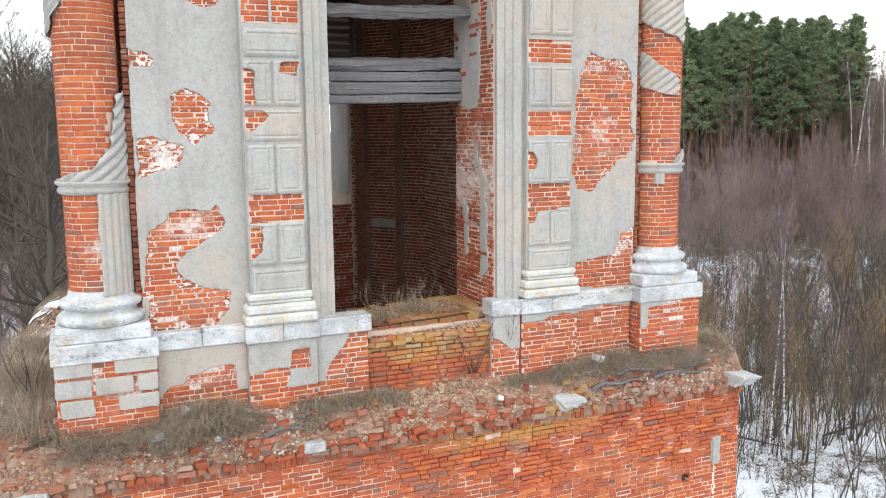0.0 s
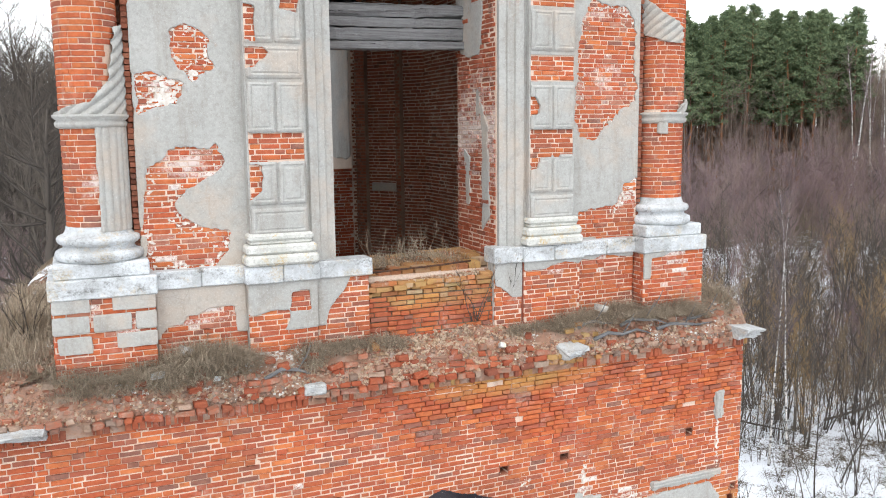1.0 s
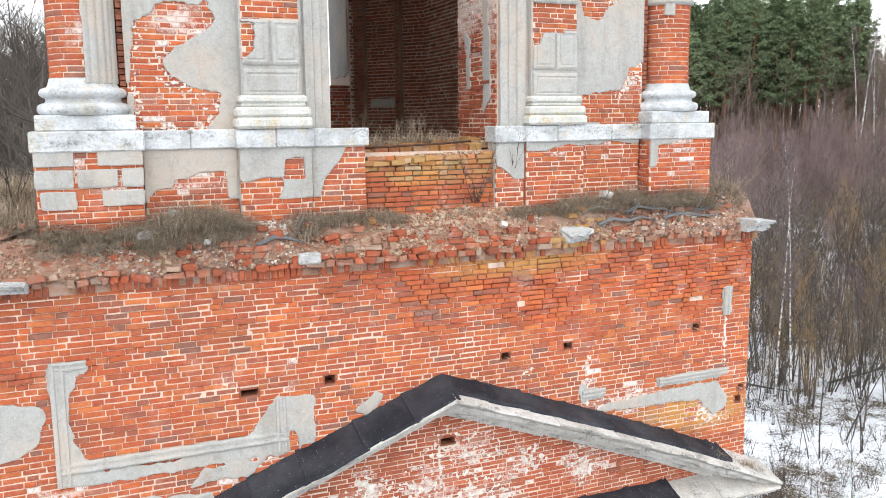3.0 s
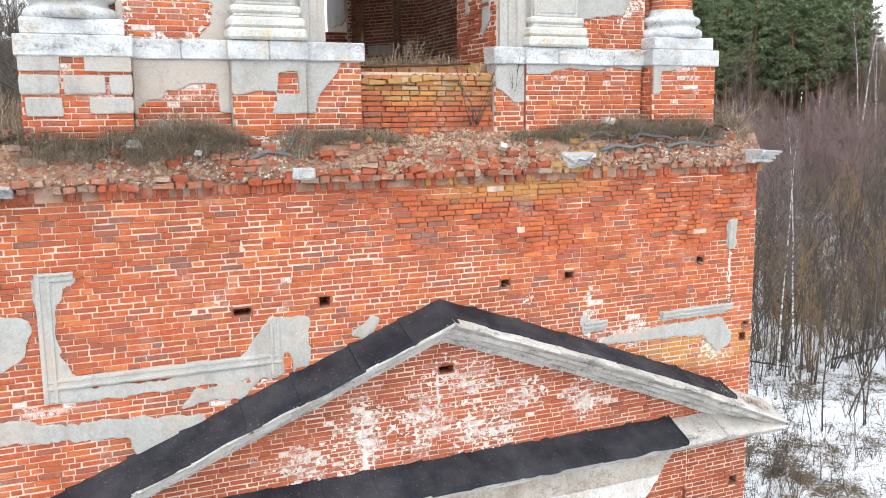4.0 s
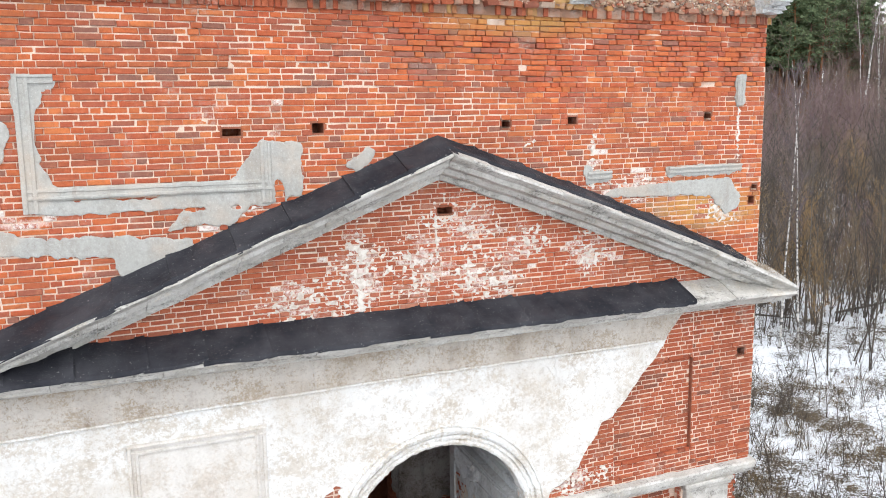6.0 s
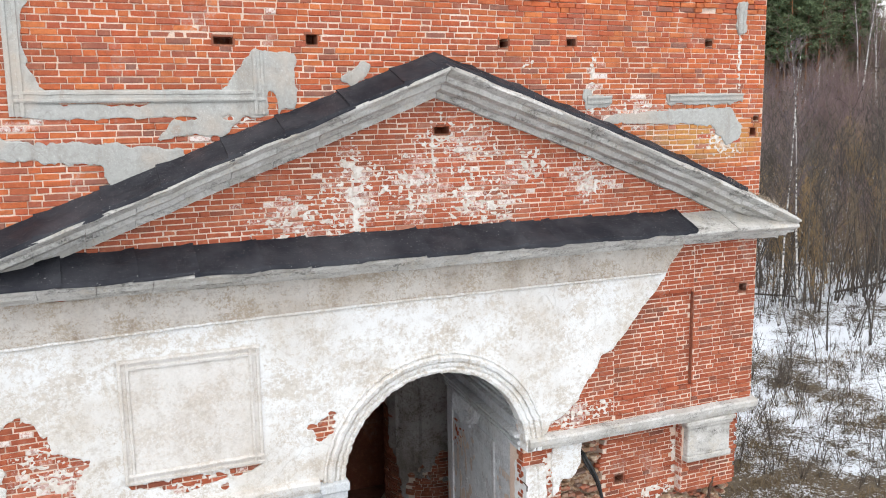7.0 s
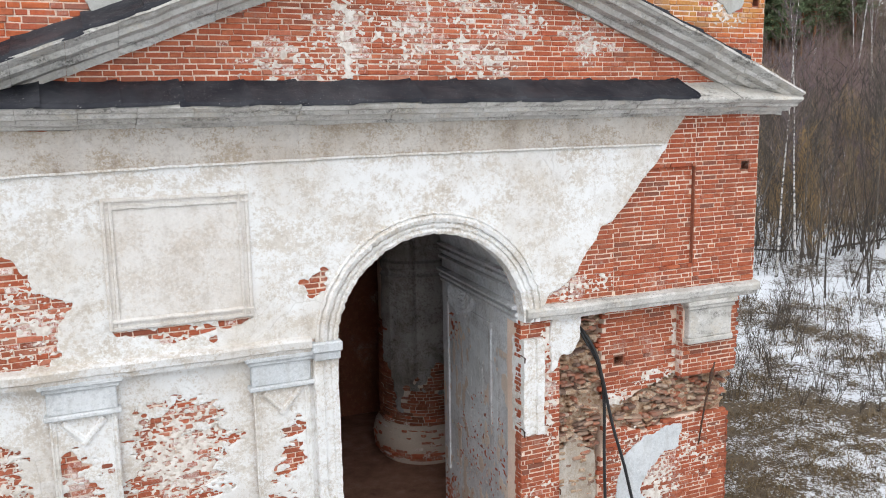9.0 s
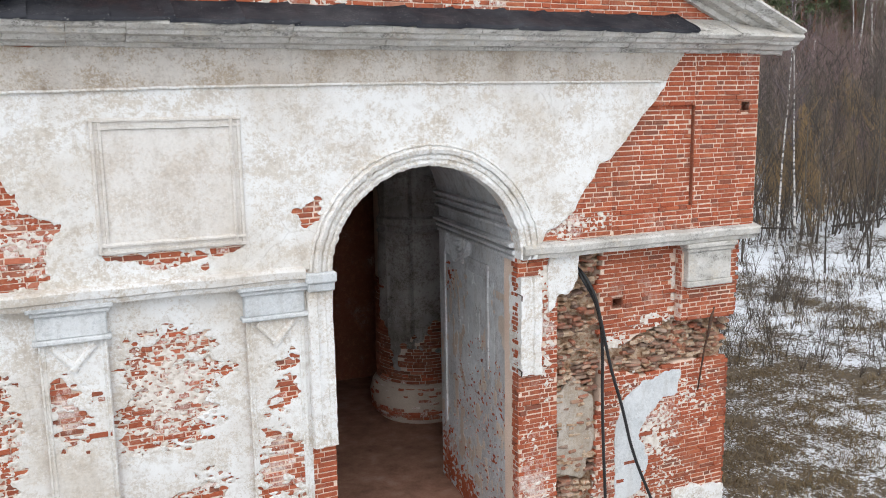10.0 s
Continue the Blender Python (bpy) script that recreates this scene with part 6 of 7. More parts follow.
# architraves beside the opening
for s in (-1, 1):
    g = Geo()
    prof = [(0.0, 0.2), (0.0, -0.02), (0.10, -0.03), (0.11, -0.06), (0.2, -0.065), (0.215, -0.10), (0.27, -0.115), (0.32, -0.12), (0.34, -0.09), (0.385, -0.08), (0.385, 0.2)]
    zs = [12.99 + 5.2 * k / 24 for k in range(25)]
    g.sweep(prof, [((s * 1.155, 0.5 + 0.004 * math.sin(z * 7), z), (s, 0, 0), (0, 1, 0)) for z in zs])
    tagged(recentre(part("architrave", g, CEMENT)), "moulded grey plaster architrave beside the opening", "architrave", "opening architraves")

# plinth under the upper storey
plinth = tagged(new("plinth"), "brick plinth with grey plaster and white stone cap", "plinth", kind="structure")


def plinth_bit(x0, x1, y, cap_y, coat, seed, chips=(), chalky=None):
    g = Geo()
    g.box(x0 + 0.01, y + 0.008, 11.85, x1 - 0.01, 0.6, 12.8)
    part("plinth_core", g, MORTAR, plinth)
    g = Geo()
    for xe in (x0 + 0.006, x1 - 0.006):
        g.box(xe - 0.006, y + 0.03, 11.9, xe + 0.006, 0.55, 12.79)
    part("plinth_side", g, CEMENT if coat < 12.6 else BRICK, plinth)
    pf = Plane(0, y)
    cf = any_of(*[inside(c) for c in chips]) if chips else (lambda x, z: np.full(np.shape(x), -1.0))
    f = lambda x, z: np.minimum(ragged(rect(x0, coat, x1, 12.8), 0.02, 4, seed)(x, z), -ragged(cf, 0.05, 5, seed)(x, z))
    brickwork(plinth, pf, x0, 11.9, x1, 12.78, lambda x, z: f(x, z) < 0.08, seed, BRICK, wear=0.005, second=chalky or limed([((x0 + x1) / 2, 12.65, 0.5, 0.25)], 0.5), second_mat=BRICK_LIMED)
    if coat < 12.75:
        g = Geo()
        sheet(g, pf, f, x0 - 0.005, 11.9, x1 + 0.01, 12.8, 0.025, -0.004, 0.022, 0.004, seed)
        part("cement_plaster", g, CEMENT, plinth)
    if cap_y is not None:
        n = max(1, round((x1 - x0) / 0.55))
        for k in range(n):
            a, b = x0 + (x1 - x0) * k / n, x0 + (x1 - x0) * (k + 1) / n
            g = Geo()
            g.block(a - (0.03 if k == 0 else -0.002), cap_y, 12.78 + 0.004 * (k % 2), b + (0.03 if k == n - 1 else -0.002), 0.62, 12.995 + 0.005 * (k % 3), 0.012)
            part("cap_stone", g, LIMESTONE, plinth)


plinth_bit(-3.34, -2.3, 0.43, 0.38, 12.2, 111, [[(-3.32, 11.9), (-3.32, 12.24), (-3.22, 12.31), (-3.06, 12.36), (-3.0, 12.47), (-2.88, 12.45), (-2.75, 12.53), (-2.6, 12.50), (-2.44, 12.52), (-2.42, 12.2), (-2.4, 11.9)]], limed([(-2.83, 12.40, 0.75, 0.16)], 1.6))
plinth_bit(-2.3, -1.45, 0.31, 0.25, 12.18, 113, [[(-1.79, 12.42), (-1.79, 12.655), (-1.55, 12.66), (-1.55, 12.42)], [(-2.4, 11.9), (-2.4, 12.39), (-2.1, 12.42), (-1.82, 12.42), (-1.80, 12.3), (-1.84, 12.2), (-1.84, 11.9)]])
plinth_bit(-1.45, -0.76, 0.36, 0.30, 12.18, 115, [[(-1.36, 11.9), (-1.34, 12.22), (-1.28, 12.40), (-1.1, 12.6), (-1.0, 12.8), (-0.6, 12.8), (-0.6, 11.9)]])
plinth_bit(1.02, 1.45, 0.36, 0.30, 12.3, 117, [[(0.9, 12.0), (1.0, 12.5), (1.2, 12.4), (1.45, 12.1), (1.4, 11.9), (0.9, 11.9)]])
plinth_bit(1.45, 2.35, 0.31, 0.25, 12.66, 119, [[(1.5, 12.5), (2.0, 12.75), (2.4, 12.7), (2.3, 12.5)]])
plinth_bit(2.35, 3.34, 0.43, 0.38, 12.72, 121, [[(2.35, 12.5), (2.8, 12.79), (3.3, 12.7), (3.3, 12.5)]])
# broken brick under the sill: a low face, a shelf strewn with crumbs, and the mossy sill behind
top_z = lambda u: 12.60 + 0.06 * (u + 0.8) / 1.8 + 0.05 * float(fbm(u, 2.0, 2.4, 7, 3))
g = Geo()
g.box(-0.78, 0.43, 11.85, 1.04, 0.72, 12.45)
g.box(-0.95, 0.78, 11.85, 1.12, 1.80, 12.60)
part("plinth_core", g, SOIL, plinth)
made, moss = brickwork(plinth, Plane(0, 0.40), -0.86, 11.9, 1.08, 12.68, lambda x, z: np.array([q < top_z(p) for p, q in zip(x, z)]), 123, BRICK, wear=0.010, depth=lambda u, z: -0.03 * float(vnoise(u, z, 5, 3)) - 0.05 * (z > 12.42) * float(vnoise(u, z, 9, 4)),
                       second=lambda u, z, r: z > 12.40 - 0.1 * math.exp(-(u * 2) ** 2) and r.random() < 0.65)
part("brickwork", moss, BRICK_MOSS, plinth, "yellow-lichened bricks below the sill", kind="stuff")
rng = random.Random(9)
g, crumbs = Geo(), Geo()
for row, (yf, zt, dp) in enumerate(((0.39, 12.615, 0.13), (0.50, 12.60, 0.22), (0.70, 12.75, 0.25), (0.94, 12.79, 0.25), (1.2, 12.80, 0.3), (1.5, 12.79, 0.3))):
    x = -0.84 if row < 2 else -0.98
    while x < (1.02 if row < 2 else 1.1):
        w = rng.uniform(0.11, 0.27)
        if rng.random() < (0.72, 0.55, 0.96, 0.9, 0.9, 0.9)[row]:
            q = Geo()
            hh = 0.063 if row < 2 else 0.10
            q.block(0, 0, -hh, w - 0.008, dp, 0, 0.009)
            q.v = [tuple(c + rng.gauss(0, 0.004) for c in v) for v in q.v]
            m = pose(x, yf + rng.uniform(-0.02, 0.03), zt + 0.035 * x + rng.uniform(-0.02, 0.02), rng.gauss(0, 2.5), rng.gauss(0, 2), rng.gauss(0, 4))
            g.add([tuple(m @ Vector(v)) for v in q.v], q.f)
        x += w
for _ in range(420):
    x, y = rng.uniform(-0.75, 1.05), rng.uniform(0.45, 0.72)
    chunk(crumbs, x, y, 12.61 + 0.035 * x + rng.uniform(0, 0.03), rng.uniform(0.008, 0.03), rng, 0.6)
part("brickwork", g, BRICK_MOSS, plinth, "yellow-lichened bricks of the sill", kind="stuff")
part("rubble", crumbs, CORE, plinth, "crumbs of mortar below the sill", kind="stuff")
g = Geo()
g.tube([(-0.72, 0.66, 12.735), (-0.2, 0.655, 12.755), (0.4, 0.65, 12.775), (0.80, 0.645, 12.80)], [0.014, 0.014, 0.014, 0.013], 6)
tagged(part("iron_bar", g, IRON), "rusty iron bar lying along the broken sill", "bar")

# corner column skins
for s, thing_ob in zip((-1, 1), columns):
    cx, cy = s * 3.9, 0.62
    R = 0.33
    skin = Round(cx, cy, R)
    half = math.pi * R
    flute = {-1: [(0.02, 13.5), (0.02, 14.66), (0.62, 14.66), (0.62, 13.5)], 1: [(-0.24, 14.5), (-0.1, 14.48), (-0.1, 14.68), (-0.24, 14.68)]}[s]
    if s < 0:
        twist = [[(-0.62, 14.78), (-0.35, 14.82), (0.0, 14.92), (0.18, 15.15), (0.24, 15.45), (0.28, 15.75), (0.62, 15.8), (0.62, 14.78)], [(-0.75, 16.35), (-0.42, 16.42), (-0.3, 16.6), (-0.05, 16.9), (0.2, 17.0), (0.2, 17.6), (-0.75, 17.6)]]
    else:
        twist = [[(-0.62, 16.4), (-0.42, 16.38), (-0.28, 16.27), (-0.05, 16.1), (0.1, 15.98), (0.09, 15.78), (-0.1, 15.79), (-0.28, 15.84), (-0.62, 15.95)], [(-0.6, 16.9), (0.15, 16.5), (0.22, 16.72), (0.0, 17.5), (-0.6, 17.5)], [(0.0, 14.79), (0.3, 14.8), (0.35, 14.98), (0.12, 14.9)]]
    fl_f, tw_f = ragged(inside(flute), 0.03, 7, 5), ragged(any_of(*[inside(t) for t in twist]), 0.05, 7, 6)
    brickwork(thing_ob, skin, -half, 13.55, half, 17.6, lambda x, z: (fl_f(x, z) < 0.05) & (tw_f(x, z) < 0.05) & (np.abs(z - 14.72) > 0.08), 131 + s, BRICK, singles=lambda u, z: abs(u) < 0.6 and z < 16.9, joint=0.011)
    g = Geo()
    sheet(g, skin, fl_f, -0.3, 13.48, 0.62, 14.68, 0.016, -0.004, 0.028, 0.002, 5, relief=lambda x, z: 0.016 * np.abs(np.sin(x * 3.14159 / 0.085)))
    part("fluted_plaster", g, CEMENT, thing_ob, "fluted grey plaster remnant")
    g = Geo()
    sheet(g, skin, tw_f, -0.78, 14.76, 0.62, 17.6, 0.016, -0.004, 0.03, 0.002, 5, relief=lambda x, z: 0.032 * np.abs(np.sin((z * 0.8 - x * 0.62) * 3.14159 / 0.10)))
    part("twisted_plaster", g, CEMENT, thing_ob, "spirally fluted grey plaster remnant")
    # pedestal face
    pf = Plane(0, cy - 0.410)
    coat = any_of(*[rect(*q) for q in ((-4.44, 12.63, -4.05, 12.8), (-3.82, 12.63, -3.36, 12.8), (-4.44, 12.40, -4.065, 12.595), (-4.025, 12.40, -3.625, 12.595), (-3.58, 12.40, -3.36, 12.595), (-4.40, 12.17, -4.05, 12.365), (-3.79, 12.2, -3.36, 12.365))]) if s < 0 else inside([(cx - 0.54, 12.4), (cx - 0.42, 12.4), (cx - 0.4, 12.7), (cx - 0.2, 12.72), (cx, 12.8), (cx - 0.54, 12.8)])
    cf = ragged(coat, 0.012, 6, 15)
    brickwork(thing_ob, pf, cx - 0.54, 11.9, cx + 0.54, 12.78, lambda x, z: cf(x, z) < 0.06, 141 + s, BRICK, second=limed([(cx, 12.55, 0.6, 0.35)], 0.6), second_mat=BRICK_LIMED)
    g = Geo()
    sheet(g, pf, cf, cx - 0.55, 12.0, cx + 0.56, 12.8, 0.022, -0.004, 0.026, 0.003, 5)
    part("cement_plaster", g, CEMENT, thing_ob)
    brickwork(thing_ob, Plane(cx - 0.538, cy - 0.15, 0, -1), -0.35, 11.9, 0.25, 12.78, ALL, 161 + s, BRICK)

# ---- ruined ledge between the storeys ----


def ledge_z(x, y):
    t = max(0.0, min(1.0, (y + 0.07) / 0.22))
    u = max(0.0, min(1.0, (y - 0.1) / 0.4))
    mid = math.exp(-((x - 0.4) / 1.6) ** 2)
    return 11.40 + (0.40 - 0.06 * mid) * t ** 0.8 + 0.20 * u + 0.09 * float(fbm(x, y, 3.0, 203, 4)) * min(1.0, t * 2 + 0.2)


ledge = tagged(new("ledge"), "crumbling brick ledge strewn with rubble and dry grass", "ledge", kind="structure")
g = Geo()
nx, ny = 190, 16
vs = []
for i in range(nx + 1):
    x = -HALF - 0.05 + (2 * HALF + 0.1) * i / nx
    for j in range(ny + 1):
        y = -0.02 + 0.62 * j / ny
        vs.append((x, y + 0.03 * float(fbm(x, y, 4, 7, 3)), ledge_z(x, y)))
fs = [(i * (ny + 1) + j, (i + 1) * (ny + 1) + j, (i + 1) * (ny + 1) + j + 1, i * (ny + 1) + j + 1) for i in range(nx) for j in range(ny)]
o = len(vs)
vs += [(x, y, 11.3) for x, y, z in vs[::ny + 1]]
fs += [((i + 1) * (ny + 1), i * (ny + 1), o + i, o + i + 1) for i in range(nx)]
g.add(vs, fs, True)
part("rubble_bed", g, RUBBLE, ledge)
for s in (-1, 1):
    g = Geo()
    vs, fs = [], []
    na, nb = 60, 10
    for i in range(na + 1):
        y = 0.2 + (DEEP_Y + 0.1) * i / na
        for j in range(nb + 1):
            x = 3.3 + (HALF + 0.08 - 3.3) * j / nb
            h = 12.0 - 0.55 * max(0.0, (x - 4.5) / 0.68) ** 1.5 + 0.1 * float(fbm(s * x, y, 2.5, 211, 4))
            vs.append((s * x, y, h if j < nb else 11.3))
    for i in range(na):
        for j in range(nb):
            a = i * (nb + 1) + j
            q = (a, a + 1, a + nb + 2, a + nb + 1)
            fs.append(q[::-1] if s > 0 else q)
    g.add(vs, fs, True)
    part("rubble_bed", g, SOIL, ledge)
g = Geo()
snowf = lambda x, z: 0.3 * fbm(x, z, 2.6, 221, 5) + 0.03 - 0.25 * np.abs((x + 4.75) / 0.5) ** 2


class Flat(Plane):
    """A level plane that follows the west ledge."""

    def at(self, u, d, z):
        h = 12.0 - 0.55 * max(0.0, (-u - 4.5) / 0.68) ** 1.5 + 0.1 * float(fbm(u, z, 2.5, 211, 4))
        return (u, z, h + d)


sheet(g, Flat(0, 0), snowf, -5.08, 0.9, -4.35, 9.0, 0.06, 0.0, 0.03, 0.01, 5)
part("snow_patch", g, SNOW, ledge, "thin old snow on the ledge", kind="stuff")

# stepped broken courses along the front
rng = random.Random(17)
step_geo, moss_geo, shared, count = Geo(), Geo(), {}, 0
for k in range(8):
    z = 11.40 + k * 0.072
    x = -HALF - rng.uniform(0, 0.2)
    while x < HALF:
        head = rng.random() < 0.55
        w = (0.125 if head else 0.22) * rng.uniform(0.5, 1.0)
        yf = -0.10 + k * 0.032 + 0.10 * float(fbm(x, k * 3.3, 1.6, 231, 3)) + rng.uniform(-0.03, 0.03)
        keep = 0.85 - 0.1 * k if abs(x - 0.4) > 1.9 else 0.85 - 0.06 * k
        if rng.random() < keep and z > ledge_z(x + w / 2, yf) - 0.12 and z < ledge_z(x + w / 2, yf) + 0.10:
            yaw = rng.gauss(0, 0.05 + 0.03 * k)
            lichen = float(vnoise(x, z, 0.9, 241)) > (0.38 if -0.9 < x < 2.4 else 0.72)
            h, dp = 0.063 * rng.uniform(0.9, 1.05), (0.25 if head else 0.125)
            if count < 300 and abs(x + 0.5) < 3.4:
                key = (round(w, 2), dp, lichen)
                if key not in shared:
                    q = Geo()
                    q.block(-key[0] / 2, 0, 0, key[0] / 2, dp, h, 0.007)
                    q.v = [tuple(c + rng.gauss(0, 0.007) for c in v) for v in q.v]
                    shared[key] = q.mesh("brick", BRICK_MOSS if lichen else (BROKEN if rng.random() < 0.6 else BRICK_DEEP))
                ob = new("brick", shared[key])
                ob.matrix_world = pose(x + w / 2, yf, z, rng.gauss(0, 4), rng.gauss(0, 3), math.degrees(yaw) * 1.5)
                ob.parent = ledge
                count += 1
            else:
                q = Geo()
                q.block(-w / 2, 0, 0, w / 2, dp, h, 0.007)
                q.v = [tuple(c + rng.gauss(0, 0.007) for c in v) for v in q.v]
                m = pose(x + w / 2, yf, z, rng.gauss(0, 4), rng.gauss(0, 3), math.degrees(yaw) * 1.5)
                (moss_geo if lichen else step_geo).add([tuple(m @ Vector(v)) for v in q.v], q.f)
        x += w + rng.uniform(0.008, 0.03)
part("brickwork", step_geo, BROKEN, ledge, kind="stuff")
part("brickwork", moss_geo, BRICK_MOSS, ledge, kind="stuff")
# course of bricks on edge at the top of the face
g, old = Geo(), Geo()
x = -HALF
while x < HALF:
    w = 0.072 * rng.uniform(0.9, 1.1)
    mid = -1.75 < x < 2.6
    if rng.random() < (0.5 if mid else (0.97 if x < 0 else 0.7)):
        (old if rng.random() < (0.4 if -0.6 < x < 2.4 else 0.06) else g).block(x, -0.035 + rng.uniform(-0.014, 0.014) * (2 if mid else 1), 11.30, x + w - 0.007, 0.1, 11.415 + rng.uniform(-0.012, 0.008), 0.008)
    x += w
part("edge_course", g, BRICK_DEEP, ledge, "row of bricks set on edge", kind="stuff")
part("edge_course", old, BRICK_MOSS, ledge, "lichened bricks set on edge", kind="stuff")
# loose rubble
g, dust = Geo(), Geo()
for _ in range(21000):
    x, y = rng.uniform(-HALF, HALF), rng.uniform(-0.06, 0.5)
    if y > 0.1 and rng.random() < (0.25 if -1.0 < x < 1.4 else 0.75):
        continue
    s = rng.choice((0.006, 0.008, 0.011, 0.014, 0.018, 0.024, 0.036)) * rng.uniform(0.7, 1.2)
    pale_one = rng.random() < (0.6 if -1.2 < x < 2.2 else 0.35)
    chunk(dust if pale_one else g, x, y, ledge_z(x, y) + s * 0.25, s, rng, 0.55)
for _ in range(500):
    x, y = -rng.uniform(4.3, 5.05), rng.uniform(0.3, 8)
    chunk(g, x, y, Flat(0, 0).at(x, 0.02, y)[2], rng.uniform(0.015, 0.06), rng, 0.55)
lime = Geo()
for _ in range(2200):
    x, y = rng.uniform(-HALF, HALF), rng.uniform(-0.05, 0.34)
    if float(fbm(x, y, 1.1, 263, 3)) > (-0.12 if -1.4 < x < 2.4 else 0.06):
        s = rng.uniform(0.008, 0.026)
        chunk(lime, x, y, ledge_z(x, y) + s * 0.3, s, rng, 0.5)
part("rubble", lime, STUCCO, ledge, "crumbs of white lime", "stuff")
part("rubble", g, BROKEN, ledge, kind="stuff")
part("rubble", dust, CORE, ledge, kind="stuff")


def moulded_fragment(name, label, x, y, z, w, d, tilt, mat=LIMESTONE_OLD, flat=0.75):
    """A broken length of cornice moulding."""
    g = Geo()
    prof = [(0.0, 0.0), (0.0, 0.05), (-0.05, 0.07), (-0.06, 0.11), (-0.11, 0.13), (-0.13, 0.17), (-0.16, 0.18), (-0.16, 0.22), (d, 0.24), (d, 0.0)]
    g.sweep(prof, [((-w / 2 + w * k / 4 + 0.015 * math.sin(k * 5), 0.01 * math.sin(k * 3), 0), (0, 1, 0), (0, 0, 1)) for k in range(5)])
    chip = random.Random(int(w * 1000))
    g.v = [(x + chip.gauss(0, 0.012), y + chip.gauss(0, 0.012), z * flat + chip.gauss(0, 0.008)) for x, y, z in g.v]
    ob = part(name, g, mat)
    ob.matrix_world = pose(x, y, z, *tilt)
    return tagged(ob, label, "stone")


moulded_fragment("cornice_fragment", "broken moulded cornice stone on the ledge corner", 4.98, -0.2, 11.44, 0.34, 0.4, (0, 1, 2))
moulded_fragment("cornice_fragment", "broken moulded cornice stone in the rubble", 1.98, -0.10, 11.46, 0.28, 0.22, (4, -6, 8))
moulded_fragment("cornice_fragment", "broken moulded cornice stone on the ledge edge", -4.85, -0.14, 11.38, 0.5, 0.36, (2, 2, -6), LIMESTONE_OLD, 0.5)
for x, y, z, s, mat, lab in ((-1.62, -0.13, 11.44, 0.12, LIMESTONE_OLD, "white squared stone fallen on the ledge"), (-3.4, 0.05, 11.84, 0.085, LIMESTONE, "white stone lump lying in dry grass"), (2.65, 0.22, 12.0, 0.1, CORNICE, "pale plaster lump lying in the rubble"), (-3.05, 0.3, 12.02, 0.10, CEMENT, "grey plaster slab fallen in the grass"), (0.95, -0.02, 11.72, 0.07, LIMESTONE_LICHEN, "pale stone lump in the rubble"), (-2.75, -0.02, 11.75, 0.05, LIMESTONE, "white stone lump on the ledge")):
    g = Geo()
    if s > 0.11:
        g.block(-0.13, 0.0, 0.0, 0.13, 0.16, 0.13, 0.02)
        g.v = [tuple(c + rng.gauss(0, 0.006) for c in v) for v in g.v]
    else:
        chunk(g, 0, 0, s * 0.35, s, random.Random(int(s * 1000)), 0.55)
    ob = part("stone_fragment", g, mat)
    ob.location = (x, y, z)
    tagged(ob, lab, "stone", "fallen stones")

# dry grass on the ledge


def blades(g, x, y, z, n, height, spread, rng, width=0.0026):
    for _ in range(n):
        a = rng.uniform(0, 6.28)
        lean = rng.uniform(0.3, 1.9)
        L = height * rng.uniform(0.4, 1.15)
        bx, by = x + rng.gauss(0, spread), y + rng.gauss(0, spread * 0.6)
        dx, dy = math.cos(a) * lean * L, math.sin(a) * lean * L
        px, py = -math.sin(a) * width, math.cos(a) * width
        h1, h2 = L * (0.7 - 0.16 * lean), L * (0.95 - 0.38 * lean)
        g.add([(bx - px, by - py, z), (bx + px, by + py, z), (bx + dx * 0.4 + px * 0.8, by + dy * 0.4 + py * 0.8, z + h1), (bx + dx * 0.4 - px * 0.8, by + dy * 0.4 - py * 0.8, z + h1), (bx + dx, by + dy, z + h2)],
              [(0, 1, 2, 3), (3, 2, 4)])


g = Geo()
rng = random.Random(23)
for x0, x1, y0, y1, clumps, tall in ((-4.5, -3.3, 0.08, 0.34, 170, 0.30), (-3.7, -1.5, 0.08, 0.34, 380, 0.42), (-1.8, -0.4, 0.2, 0.38, 110, 0.27), (1.2, 2.2, 0.2, 0.36, 80, 0.24), (1.9, 4.3, 0.16, 0.34, 400, 0.46), (4.2, 5.0, 0.1, 0.5, 110, 0.4), (-0.6, 1.2, 0.28, 0.4, 16, 0.15), (-5.05, -4.35, 0.3, 4.5, 330, 0.6), (4.5, 5.05, 0.4, 2.5, 160, 0.36), (-5.05, -4.4, 3.0, 8.0, 50, 0.3), (-0.9, 1.1, 0.85, 1.5, 40, 0.26)):
    for _ in range(clumps):
        x, y = rng.uniform(x0, x1), rng.uniform(y0, y1)
        thick = float(fbm(x, y * 0.6, 1.5, 271, 3))
        if rng.random() > 1.0 + 2.4 * thick:
            continue
        z = 12.78 if y > 0.7 and abs(x) < 1.2 else (ledge_z(x, y) if abs(x) < 4.4 else min(ledge_z(x, min(y, 0.6)), 12.0))
        blades(g, x, y, z - 0.03, 52, tall * rng.uniform(0.5, 1.1) * (0.8 + 0.9 * max(0.0, thick)), 0.055, rng, 0.0022)
tagged(part("grass", g, DRYGRASS), "dry straw-coloured grass growing along the ledge", "grass", kind="stuff")


